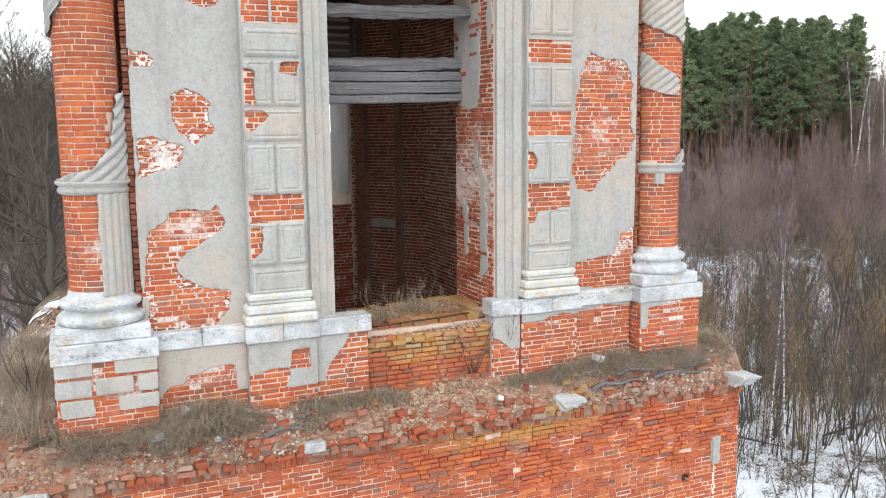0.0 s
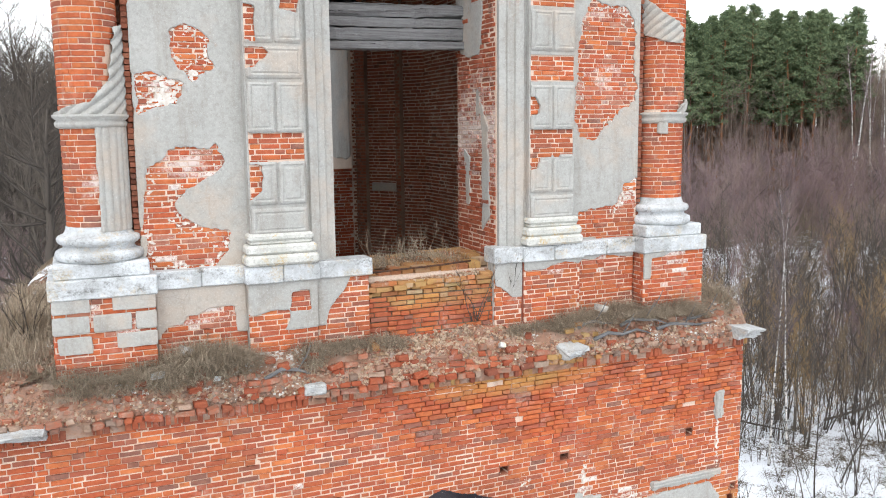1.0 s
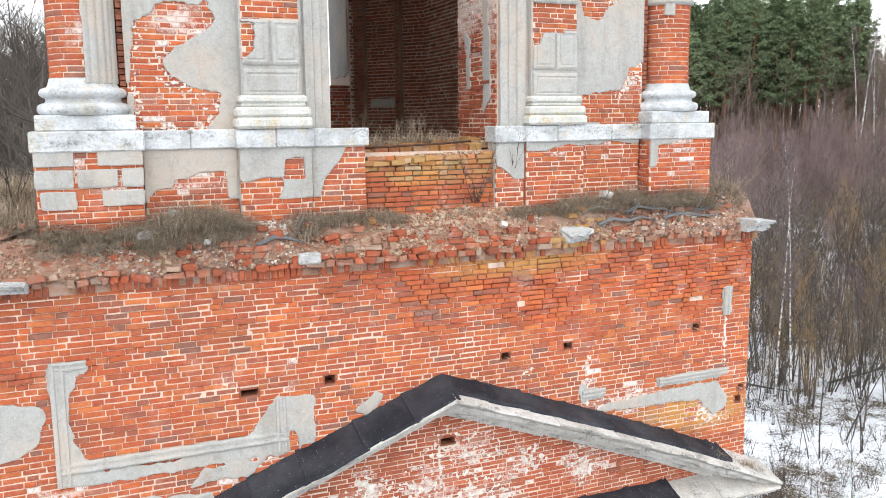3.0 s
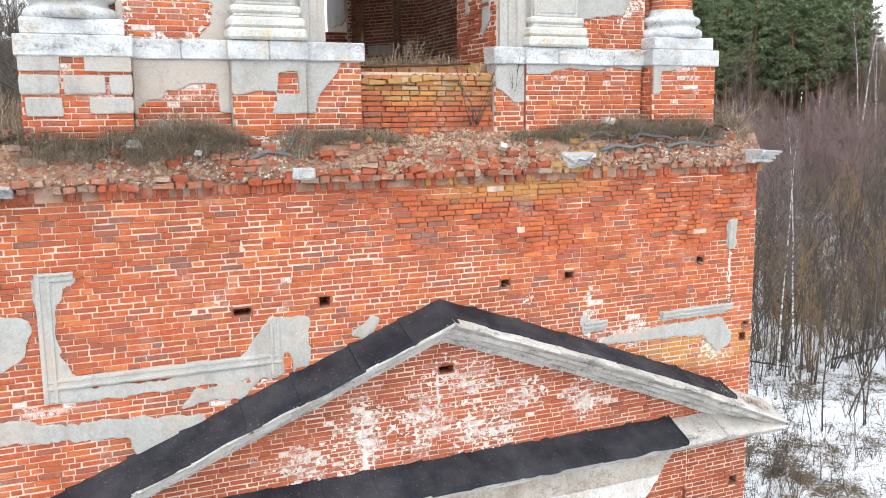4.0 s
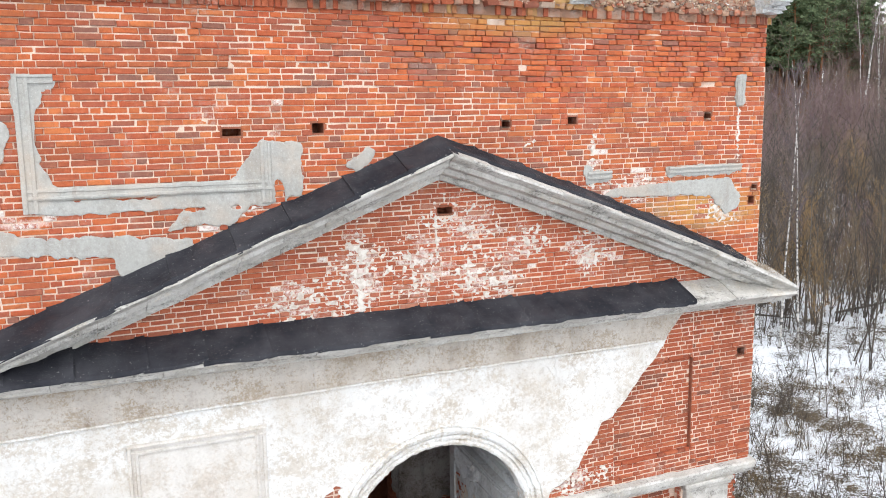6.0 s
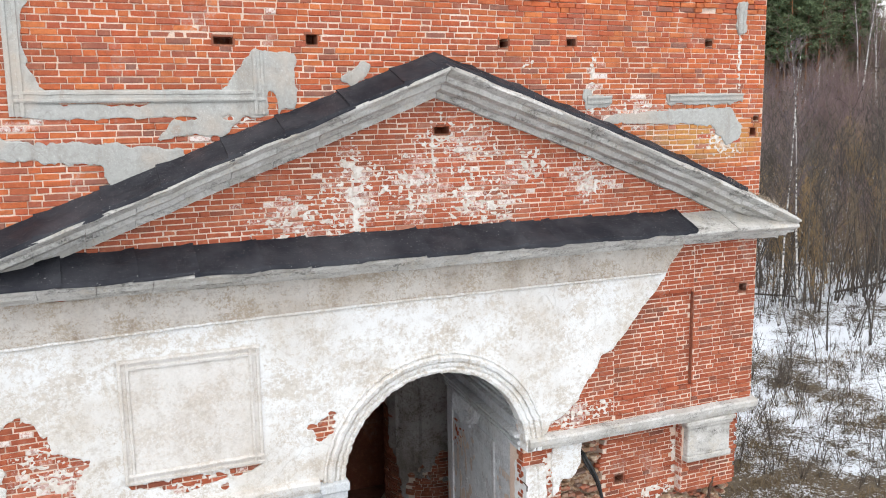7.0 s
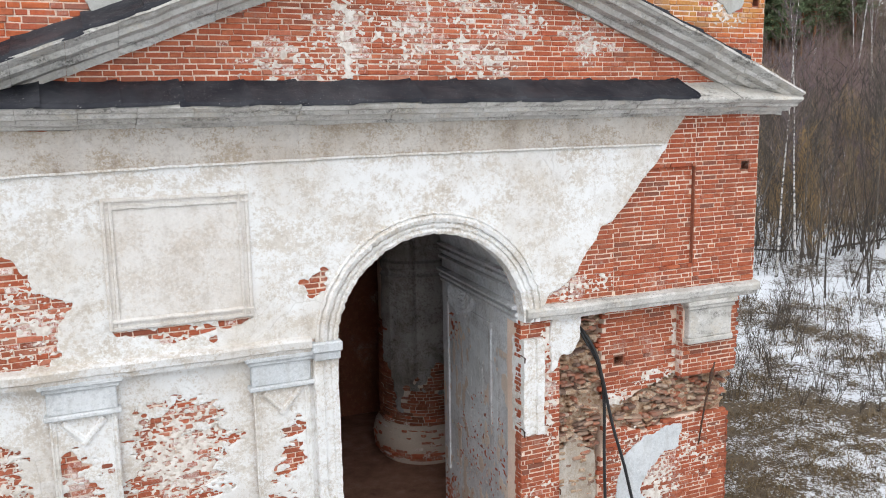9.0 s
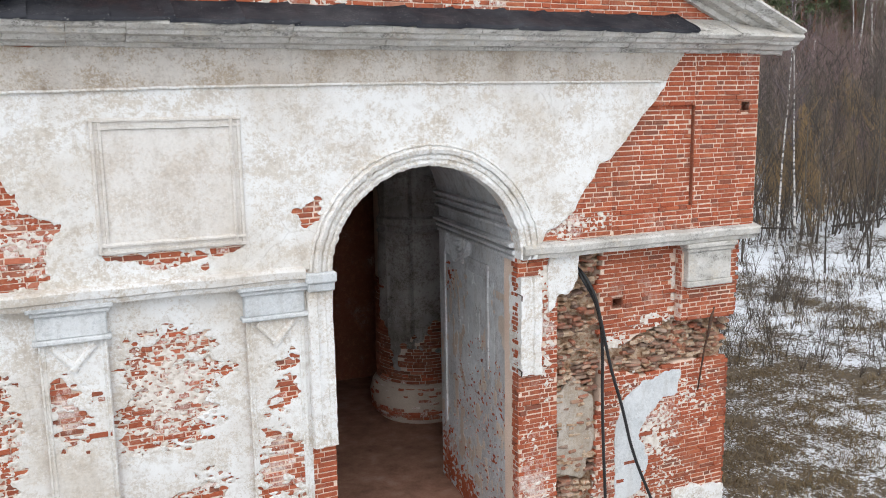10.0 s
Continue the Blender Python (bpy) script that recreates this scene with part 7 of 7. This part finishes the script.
def twiggy(g, x, y, z, h, n, rng, lean=0.35, r=0.006):
    for _ in range(n):
        a, L = rng.uniform(0, 6.28), h * rng.uniform(0.55, 1.1)
        p = [Vector((x + rng.gauss(0, 0.03), y + rng.gauss(0, 0.02), z - 0.03))]
        d = Vector((math.cos(a) * lean, math.sin(a) * lean, 1)).normalized()
        for k in range(4):
            d = (d + Vector((rng.gauss(0, 0.14), rng.gauss(0, 0.14), 0.03))).normalized()
            p.append(p[-1] + d * L / 4)
        g.tube(p, [r, r * 0.9, r * 0.7, r * 0.5, r * 0.2], 4)
        for k in (2, 3):
            for _ in range(2):
                e = (d + Vector((rng.gauss(0, 0.6), rng.gauss(0, 0.6), 0.2))).normalized()
                g.tube([p[k], p[k] + e * L * 0.14, p[k] + e * L * 0.3 + Vector((0, 0, 0.02))], [r * 0.5, r * 0.35, r * 0.15], 3)


for x, y, z, h, n, lab in ((0.72, 0.36, 12.05, 0.85, 9, "bare brown sapling rooted at the broken sill"), (-4.75, 1.6, 12.0, 1.0, 8, "bare sapling growing on the snowy ledge"), (-4.5, 0.9, 12.0, 0.7, 5, "bare sapling growing on the ledge corner"), (4.8, 0.9, 11.95, 0.8, 8, "thin bare sapling on the ledge corner"), (1.25, 0.42, 12.1, 1.1, 3, "thin bare sapling against the wall")):
    g = Geo()
    twiggy(g, 0, 0, 0, h, n, random.Random(int(h * 100)), 0.35)
    ob = part("sapling", g, BARK)
    ob.location = (x, y, z)
    tagged(ob, lab, "sapling", "saplings on the ledge")
g = Geo()
twiggy(g, 0, 0, 0, 0.75, 22, random.Random(31), 0.9, 0.004)
ob = part("sapling", g, DRYGRASS)
ob.location = (4.92, 0.3, 11.86)
tagged(ob, "spray of dry straw-pale stalks on the ledge corner", "sapling", "saplings on the ledge")
g = Geo()
rng = random.Random(29)
for _ in range(26):
    x, y = rng.uniform(-0.4, 0.9), rng.uniform(1.0, 1.7)
    twiggy(g, x, y, 12.75, rng.uniform(0.25, 0.6), 2, rng, 0.3, 0.004)
tagged(part("weed_growth", g, DRYGRASS), "dry weed stalks standing inside the opening", "weeds", kind="stuff")
for k in range(7):
    g = Geo()
    rng = random.Random(100 + k)
    x, y = (2.2, 2.9, 3.2, 3.5, 4.0, 2.4, -2.2)[k], (0.12, 0.1, 0.16, 0.05, 0.1, 0.02, 0.02)[k]
    L = rng.uniform(0.5, 1.0)
    a = rng.uniform(-0.35, 0.35)
    p = [Vector((x + math.cos(a) * L * t, y + math.sin(a) * L * t * 0.4, ledge_z(x + L * t, y) + 0.05 + 0.12 * math.sin(t * 3) * rng.random())) for t in (0, 0.25, 0.5, 0.75, 1)]
    g.tube(p, [0.03, 0.027, 0.024, 0.018, 0.008], 6)
    g.tube([p[2], p[2] + Vector((0.1, -0.03, 0.16)), p[2] + Vector((0.16, -0.05, 0.3))], [0.012, 0.009, 0.004], 5)
    tagged(part("stick", g, TIMBER), "dead grey branch lying on the ledge", "stick", "dead branches")
# grass and seedlings on the pediment's corner
g = Geo()
rng = random.Random(37)
for _ in range(60):
    x = rng.uniform(4.2, 5.25)
    blades(g, x, rng.uniform(-0.35, 0.0), line_z(x) + 0.03, 14, 0.12, 0.04, rng, 0.003)
tagged(part("grass", g, DRYGRASS), "dry grass sprouting on the pediment corner", "grass", kind="stuff")

# ---- woods ----
EYE_XY = (-4.0, -9.6)


def spot(az, d):
    """A place on the ground by compass angle from the facade's normal and distance."""
    x, y = EYE_XY[0] + d * math.sin(radians(az)), EYE_XY[1] + d * math.cos(radians(az))
    return x, y, ground_z(x, y)


def thin(g, a, b, ra, rb, sides=3):
    d = (b - a)
    n = d.normalized()
    u = n.cross(Vector((0.31, 0.9, 0.2))).normalized()
    v = n.cross(u)
    vs = []
    for p, r in ((a, ra), (b, rb)):
        for i in range(sides):
            t = 2 * math.pi * i / sides
            vs.append(tuple(p + r * (math.cos(t) * u + math.sin(t) * v)))
    g.add(vs, [(i, (i + 1) % sides, sides + (i + 1) % sides, sides + i) for i in range(sides)], True)


def grow(g, start, d, L, r, level, rng, kids, up=0.12, bend=0.16):
    """A branch of a few lengths, with its side branches."""
    pts, n = [start], 3
    for k in range(n):
        d = (d + Vector((rng.gauss(0, bend), rng.gauss(0, bend), up))).normalized()
        pts.append(pts[-1] + d * L / n)
    if level == 0:
        w = (pts[-1] - pts[0]).cross(Vector((rng.gauss(0, 1), rng.gauss(0, 1), 0.3))).normalized() * r
        g.add([tuple(pts[0] - w), tuple(pts[0] + w), tuple(pts[2] + w * 0.7), tuple(pts[-1]), tuple(pts[2] - w * 0.7)], [(0, 1, 2, 4), (4, 2, 3)])
        return
    for k in range(n):
        thin(g, pts[k], pts[k + 1], r * (1 - 0.75 * k / n), r * (1 - 0.75 * (k + 1) / n), 4 if level > 1 else 3)
    for q in range(kids[level]):
        t = rng.uniform(0.25, 0.98)
        k = min(n - 1, int(t * n))
        p = pts[k].lerp(pts[k + 1], t * n - k)
        side = Vector((rng.gauss(0, 1), rng.gauss(0, 1), rng.gauss(0.35, 0.4))).normalized()
        grow(g, p, (d * 0.75 + side * 0.8).normalized(), L * rng.uniform(0.3, 0.5) * (1.15 - 0.5 * t), max(r * 0.5 * (1 - 0.6 * t), 0.006), level - 1, rng, kids, up, bend)


def bare_tree(name, label, seed, height, r, mat, crown_mat, first, count, reach, kids, rise=0.9, twig=0.012, stems=1, wiggle=0.05):
    rng = random.Random(seed)
    t = thing(name, label, "tree", "bare trees")
    gt, gc = Geo(), Geo()
    for s in range(stems):
        lean = Vector((rng.gauss(0, 0.12 * (stems > 1) + 0.03), rng.gauss(0, 0.12 * (stems > 1) + 0.03), 1)).normalized()
        H = height * (rng.uniform(0.7, 1.0) if s else 1.0)
        pts = [Vector((rng.gauss(0, 0.18) * (stems > 1), rng.gauss(0, 0.18) * (stems > 1), -0.15))]
        d = lean
        for k in range(9):
            d = (d + Vector((rng.gauss(0, wiggle), rng.gauss(0, wiggle), 0.05))).normalized()
            pts.append(pts[-1] + d * H / 9)
        rr = r * (1.0 if s == 0 else rng.uniform(0.6, 0.9))
        gt.tube(pts, [rr * (1.15 if k == 0 else 1 - 0.93 * k / 9) for k in range(10)], 7)
        for q in range(count // stems):
            f = first + (0.98 - first) * rng.random() ** 0.8
            k = min(8, int(f * 9))
            p = pts[k].lerp(pts[k + 1], f * 9 - k)
            a = rng.uniform(0, 6.28)
            dd = Vector((math.cos(a), math.sin(a), rng.gauss(rise, 0.25))).normalized()
            grow(gc, p, dd, H * reach * (1.08 - 0.75 * f) * rng.uniform(0.7, 1.2), max(rr * 0.4 * (1 - 0.8 * f), twig), len(kids) - 1, rng, kids)
    part("trunk", gt, mat, t)
    part("crown", gc, crown_mat, t, "leafless twigs")
    return t


def pine(seed, height, boughs=70, clumps=6, tufts=19, size=1.0):
    rng = random.Random(seed)
    t = thing("pine_tree", "tall pine with reddish trunk and dark green crown", "tree", "pines")
    gt, gc = Geo(), Geo()
    pts = [Vector((0, 0, -0.2))]
    for k in range(8):
        pts.append(pts[-1] + Vector((rng.gauss(0, 0.12), rng.gauss(0, 0.12), height / 8)))
    gt.tube(pts, [0.2 * (1.1 - 0.95 * k / 8) for k in range(9)], 7)
    lo = rng.uniform(0.40, 0.56)
    for q in range(boughs):
        f = lo + (1.0 - lo) * (q + rng.random()) / boughs
        k = min(7, int(f * 8))
        p = pts[k].lerp(pts[k + 1], min(1.0, f * 8 - k))
        a = rng.uniform(0, 6.28)
        L = height * 0.125 * (1 - ((f - lo) / (1 - lo)) ** 1.2 * 0.88) * rng.uniform(0.55, 1.15)
        e = p + Vector((math.cos(a) * L, math.sin(a) * L, L * rng.uniform(-0.05, 0.4)))
        thin(gt, p, e, 0.035, 0.012)
        for c in range(clumps):
            m = p.lerp(e, rng.uniform(0.4, 1.1)) + Vector((rng.gauss(0, 0.2), rng.gauss(0, 0.2), rng.gauss(0.06, 0.12)))
            for _ in range(tufts):
                d = Vector((rng.gauss(0, 1), rng.gauss(0, 1), rng.gauss(0.45, 0.6))).normalized()
                w = d.cross(Vector((rng.random(), rng.random(), 0.3))).normalized() * rng.uniform(0.026, 0.055) * size
                b = m + d * rng.uniform(0.28, 0.55) * size
                gc.add([tuple(m - w * 0.4), tuple(m + w * 0.4), tuple(m.lerp(b, 0.6) + w), tuple(b), tuple(m.lerp(b, 0.6) - w)], [(0, 1, 2, 3, 4)])
    part("trunk", gt, PINEBARK, t)
    part("crown", gc, NEEDLES, t, "dark green needle crown")
    return t


rng = random.Random(77)
AZ_R, AZ_L = (36.5, 55.0), (-5.6, 1.0)


def plant(kinds, places):
    """Sets copies of the kinds at places (azimuth, distance, scale)."""
    first = {}
    for az, d, sc in places:
        k = rng.randrange(len(kinds))
        x, y, z = spot(az, d)
        m = pose(x, y, z - 0.05, 0, 0, rng.uniform(0, 360))
        if k not in first:
            first[k] = True
            ob = kinds[k]
            ob.matrix_basis = m
        else:
            ob = copy_thing(kinds[k], m)
        ob.scale = (sc, sc, sc * rng.uniform(0.92, 1.08))


alders = [bare_tree("alder_tree", "slender leafless young alder in the snow", 300 + k, 7.5, 0.03, BARK, BARK, 0.25, 26, 0.26, [0, 5, 4][: 2 + (k % 2)] if k % 2 == 0 else [0, 5, 3], 1.1, 0.011, 1 + k % 3) for k in range(5)]
thickets = [bare_tree("thicket_tree", "dense leafless purple-brown thicket tree", 320 + k, 9.0, 0.035, TWIG, TWIG, 0.15, 48, 0.34, [0, 10, 5], 0.9, 0.018, 3, 0.06) for k in range(4)]
willows = [bare_tree("willow_bush", "leafless ochre willow bush", 340 + k, 6.5, 0.06, BARK, OSIER, 0.12, 44, 0.42, [0, 8, 4], 1.5, 0.014, 4, 0.05) for k in range(3)]
birches = [bare_tree("birch_tree", "slender white-barked leafless birch", 360 + k, 11.2, 0.05, BIRCH, TWIG, 0.3, 44, 0.17, [0, 6, 4], 1.2, 0.010, 1, 0.022) for k in range(2)]
far_birch = [bare_tree("birch_tree", "tall white-trunked leafless birch", 370, 20.0, 0.14, BIRCH, TWIG, 0.5, 40, 0.16, [0, 6, 4], 1.4, 0.02, 1, 0.03)]
greys = [bare_tree("grey_tree", "tall dark leafless broadleaf tree", 380 + k, 15.0, 0.2, BARK, BARK, 0.2, 46, 0.3, [0, 6, 5], 0.8, 0.02, 1, 0.06) for k in range(3)]
oak = bare_tree("old_tree", "big old leafless tree with crooked boughs", 391, 15.5, 0.42, BARK, BARK, 0.16, 34, 0.42, [0, 6, 5, 4], 0.45, 0.014, 1, 0.09)
pines = [pine(400 + k, 22.0) for k in range(4)]
far_pines = [pine(420 + k, 22.0, 50, 3, 8, 1.7) for k in range(3)]

g = Geo()
for az0, az1, da, db, n, hi in ((*AZ_R, 104, 150, 250, 14.0), (*AZ_L, 85, 150, 60, 13.0)):
    for _ in range(n):
        x, y, z = spot(rng.uniform(az0, az1), rng.uniform(da, db))
        H = hi * rng.uniform(0.7, 1.2)
        base = Vector((x, y, z - 0.2))
        thin(g, base, base + Vector((rng.gauss(0, 0.3), rng.gauss(0, 0.3), H)), 0.07, 0.02)
        for _ in range(34):
            f = rng.uniform(0.03, 0.95)
            a = rng.uniform(0, 6.28)
            grow(g, base + Vector((0, 0, H * f)), Vector((math.cos(a), math.sin(a), rng.gauss(0.8, 0.3))).normalized(), H * 0.34 * (1.1 - 0.6 * f), 0.02, 1, rng, [0, 9])
tagged(part("far_thicket", g, TWIG), "dense purple-brown leafless scrub among distant pines", "thicket", kind="stuff")
plant(pines, [(rng.uniform(36.5, 49.2), rng.uniform(106, 132), rng.uniform(0.84, 1.0)) for _ in range(105)])
plant(far_pines, [(rng.uniform(36.5, 49.0), rng.uniform(132, 180), rng.uniform(0.86, 1.02)) for _ in range(150)] + [(rng.uniform(48.4, 55), rng.uniform(125, 175), rng.uniform(0.55, 0.72)) for _ in range(36)])
plant(far_birch, [(49.3 + rng.uniform(-0.6, 3.5), rng.uniform(98, 112), rng.uniform(0.75, 1.0)) for _ in range(16)])
plant(thickets, [(rng.uniform(*AZ_R), 68 + 38 * rng.random() ** 0.7, rng.uniform(0.55, 1.15)) for _ in range(170)] + [(rng.uniform(12, 26), rng.uniform(40, 90), 1.0) for _ in range(24)])
plant(thickets, [(rng.uniform(*AZ_R), rng.uniform(46, 72), rng.uniform(0.3, 0.62)) for _ in range(95)])
plant(willows, [(rng.uniform(47.5, 55), rng.uniform(54, 82), rng.uniform(0.7, 1.0)) for _ in range(26)])
plant(willows, [(rng.uniform(44, 55), rng.uniform(38, 64), rng.uniform(0.5, 0.9)) for _ in range(58)] + [(rng.uniform(38, 46), rng.uniform(40, 64), rng.uniform(0.5, 0.8)) for _ in range(34)])
plant(alders, [(rng.uniform(38, 55), 31 + 33 * rng.random() ** 0.6, rng.uniform(0.7, 1.3)) for _ in range(160)] + [(rng.uniform(43, 52), rng.uniform(38, 58), rng.uniform(0.8, 1.25)) for _ in range(22)] + [(rng.uniform(-8, 0), rng.uniform(30, 60), rng.uniform(0.6, 1.0)) for _ in range(24)])
plant(thickets, [(rng.uniform(*AZ_L), rng.uniform(45, 100), rng.uniform(0.8, 1.1)) for _ in range(36)])
plant(greys, [(rng.uniform(*AZ_L), rng.uniform(50, 115), rng.uniform(0.75, 1.3)) for _ in range(46)] + [(rng.uniform(*AZ_L), rng.uniform(80, 120), rng.uniform(1.1, 1.5)) for _ in range(36)])
for (x, y, sc), b in zip(((21.5, 15.7, 1.0), (22.2, 15.4, 1.03), (20.6, 17.4, 0.85)), (birches[0], birches[1], None)):
    m = pose(x, y, ground_z(x, y), rng.gauss(0, 0.5), rng.gauss(0, 0.5), rng.uniform(0, 360))
    if b is None:
        b = copy_thing(birches[0], m)
    else:
        b.matrix_basis = m
    b.scale = (sc, sc, sc)
x, y, z = spot(-2.4, 36.0)
oak.matrix_basis = pose(x, y, z, 0, 0, 40)

# fallen trunks and a stump
for k, (az, d, L, turn, mat) in enumerate(((48.5, 47, 6.0, -50, BIRCH), (46.0, 50, 5.0, 35, BIRCH), (50.5, 44, 6.0, 62, BARK), (43.5, 40, 5.0, -40, BARK), (49, 52, 6.0, -30, BIRCH))):
    x, y, z = spot(az, d)
    g = Geo()
    p = [Vector((L * t - L / 2, 0.12 * math.sin(t * 4 + k), 0.14 + 0.5 * t * (k % 2))) for t in (0, 0.2, 0.4, 0.6, 0.8, 1)]
    g.tube(p, [0.06, 0.058, 0.052, 0.045, 0.035, 0.015], 7)
    for q in (2, 3, 4):
        g.tube([p[q], p[q] + Vector((0.3, 0.35 * (-1) ** q, 0.5)), p[q] + Vector((0.5, 0.6 * (-1) ** q, 1.0))], [0.04, 0.025, 0.008], 4)
    ob = part("fallen_trunk", g, mat)
    ob.matrix_basis = pose(x, y, z, 0, 0, -az + turn)
    tagged(ob, "fallen trunk lying in the snow", "log", "fallen trunks")
# grass tufts and seedlings on the near ground
g = Geo()
rng = random.Random(41)
for _ in range(2200):
    az, d = rng.uniform(36, 55), rng.uniform(13, 34)
    x, y, z = spot(az, d)
    if x < 5.6 and -1 < y < 10:
        continue
    if float(fbm(x, y, 0.35, 251, 3)) < -0.05 and d > 20:
        continue
    blades(g, x, y, z - 0.02, 16, rng.uniform(0.10, 0.26), 0.16, rng, 0.006)
tagged(part("grass", g, WETGRASS), "withered brown grass poking through thin snow", "grass", kind="stuff")
g = Geo()
for _ in range(620):
    x, y, z = spot(rng.uniform(37, 55), rng.uniform(21, 56))
    twiggy(g, x, y, z, rng.uniform(0.5, 1.8), 3, rng, 0.3, 0.010)
tagged(part("undergrowth", g, BARK), "bare twiggy undergrowth in the snow", "undergrowth", kind="stuff")
# ---- timber beams ----
for z0, z1, y0, tilt, log in ((15.69, 15.80, 1.62, 0.02, 0), (15.815, 15.975, 1.65, 0.02, 0), (15.99, 16.115, 1.64, 0.015, 0), (16.12, 16.31, 1.63, 0.022, 1), (16.81, 16.99, 1.32, 0.025, 1)):
    g, rr = Geo(), random.Random(int(z0 * 100))
    n, path = 30, []
    for k in range(n + 1):
        x = -1.15 + 2.3 * k / n
        path.append(((x, y0 + rr.gauss(0, 0.004), (z0 + z1) / 2 + tilt * x + rr.gauss(0, 0.003)), (0, 1, 0), (0, 0, 1)))
    h = (z1 - z0) / 2
    if log:
        ring = [(0.115 * math.cos(a), h * math.sin(a)) for a in [2 * math.pi * i / 14 for i in range(14)]]
    else:
        ring = [(-0.10, -h), (0.10, -h), (0.11, -h * 0.8), (0.11, h * 0.8), (0.10, h), (-0.10, h), (-0.11, h * 0.8), (-0.11, -h * 0.8)]
    g.sweep(ring, path)
    m = len(ring)
    drift = [rr.uniform(0, 6.3) for _ in range(m)]
    g.v = [(x, y + 0.012 * math.sin(x * 2.1 + drift[i % m]) * log, z + (0.014 * math.sin(x * 3.3 + drift[i % m]) + 0.006 * math.sin(x * 17 + drift[i % m])) * (1.0 if log else 0.25)) for i, (x, y, z) in enumerate(g.v)]
    tagged(recentre(part("timber_beam", g, TIMBER)), "grey cracked round timber across the opening" if log else "grey sawn plank with knots across the opening", "beam", "beams in the opening")

# louvred shutter high in the far opening
shutter = thing("louvred_shutter", "dark grey louvred wooden shutter high in the bell storey", "shutter", at=(0.9, 6.93, 16.4))
for x0, x1 in ((0.30, 0.40), (1.22, 1.37)):
    g = Geo()
    g.block(x0, 6.90, 16.4, x1, 7.04, 18.2, 0.01)
    part("post", g, TIMBER, shutter)
g = Geo()
g.block(0.40, 6.91, 16.4, 1.22, 7.03, 16.86, 0.01)
part("bottom_rail", g, TIMBER, shutter)
for k in range(8):
    g = Geo()
    z = 16.92 + 0.15 * k
    g.add([(x, y, z + dz) for x in (0.39, 1.23) for y, dz in ((6.93, 0.0), (6.93, 0.02), (7.04, 0.10), (7.04, 0.08))], [(0, 1, 2, 3), (7, 6, 5, 4), (0, 4, 5, 1), (1, 5, 6, 2), (2, 6, 7, 3), (3, 7, 4, 0)])
    part("slat", g, TIMBER, shutter)
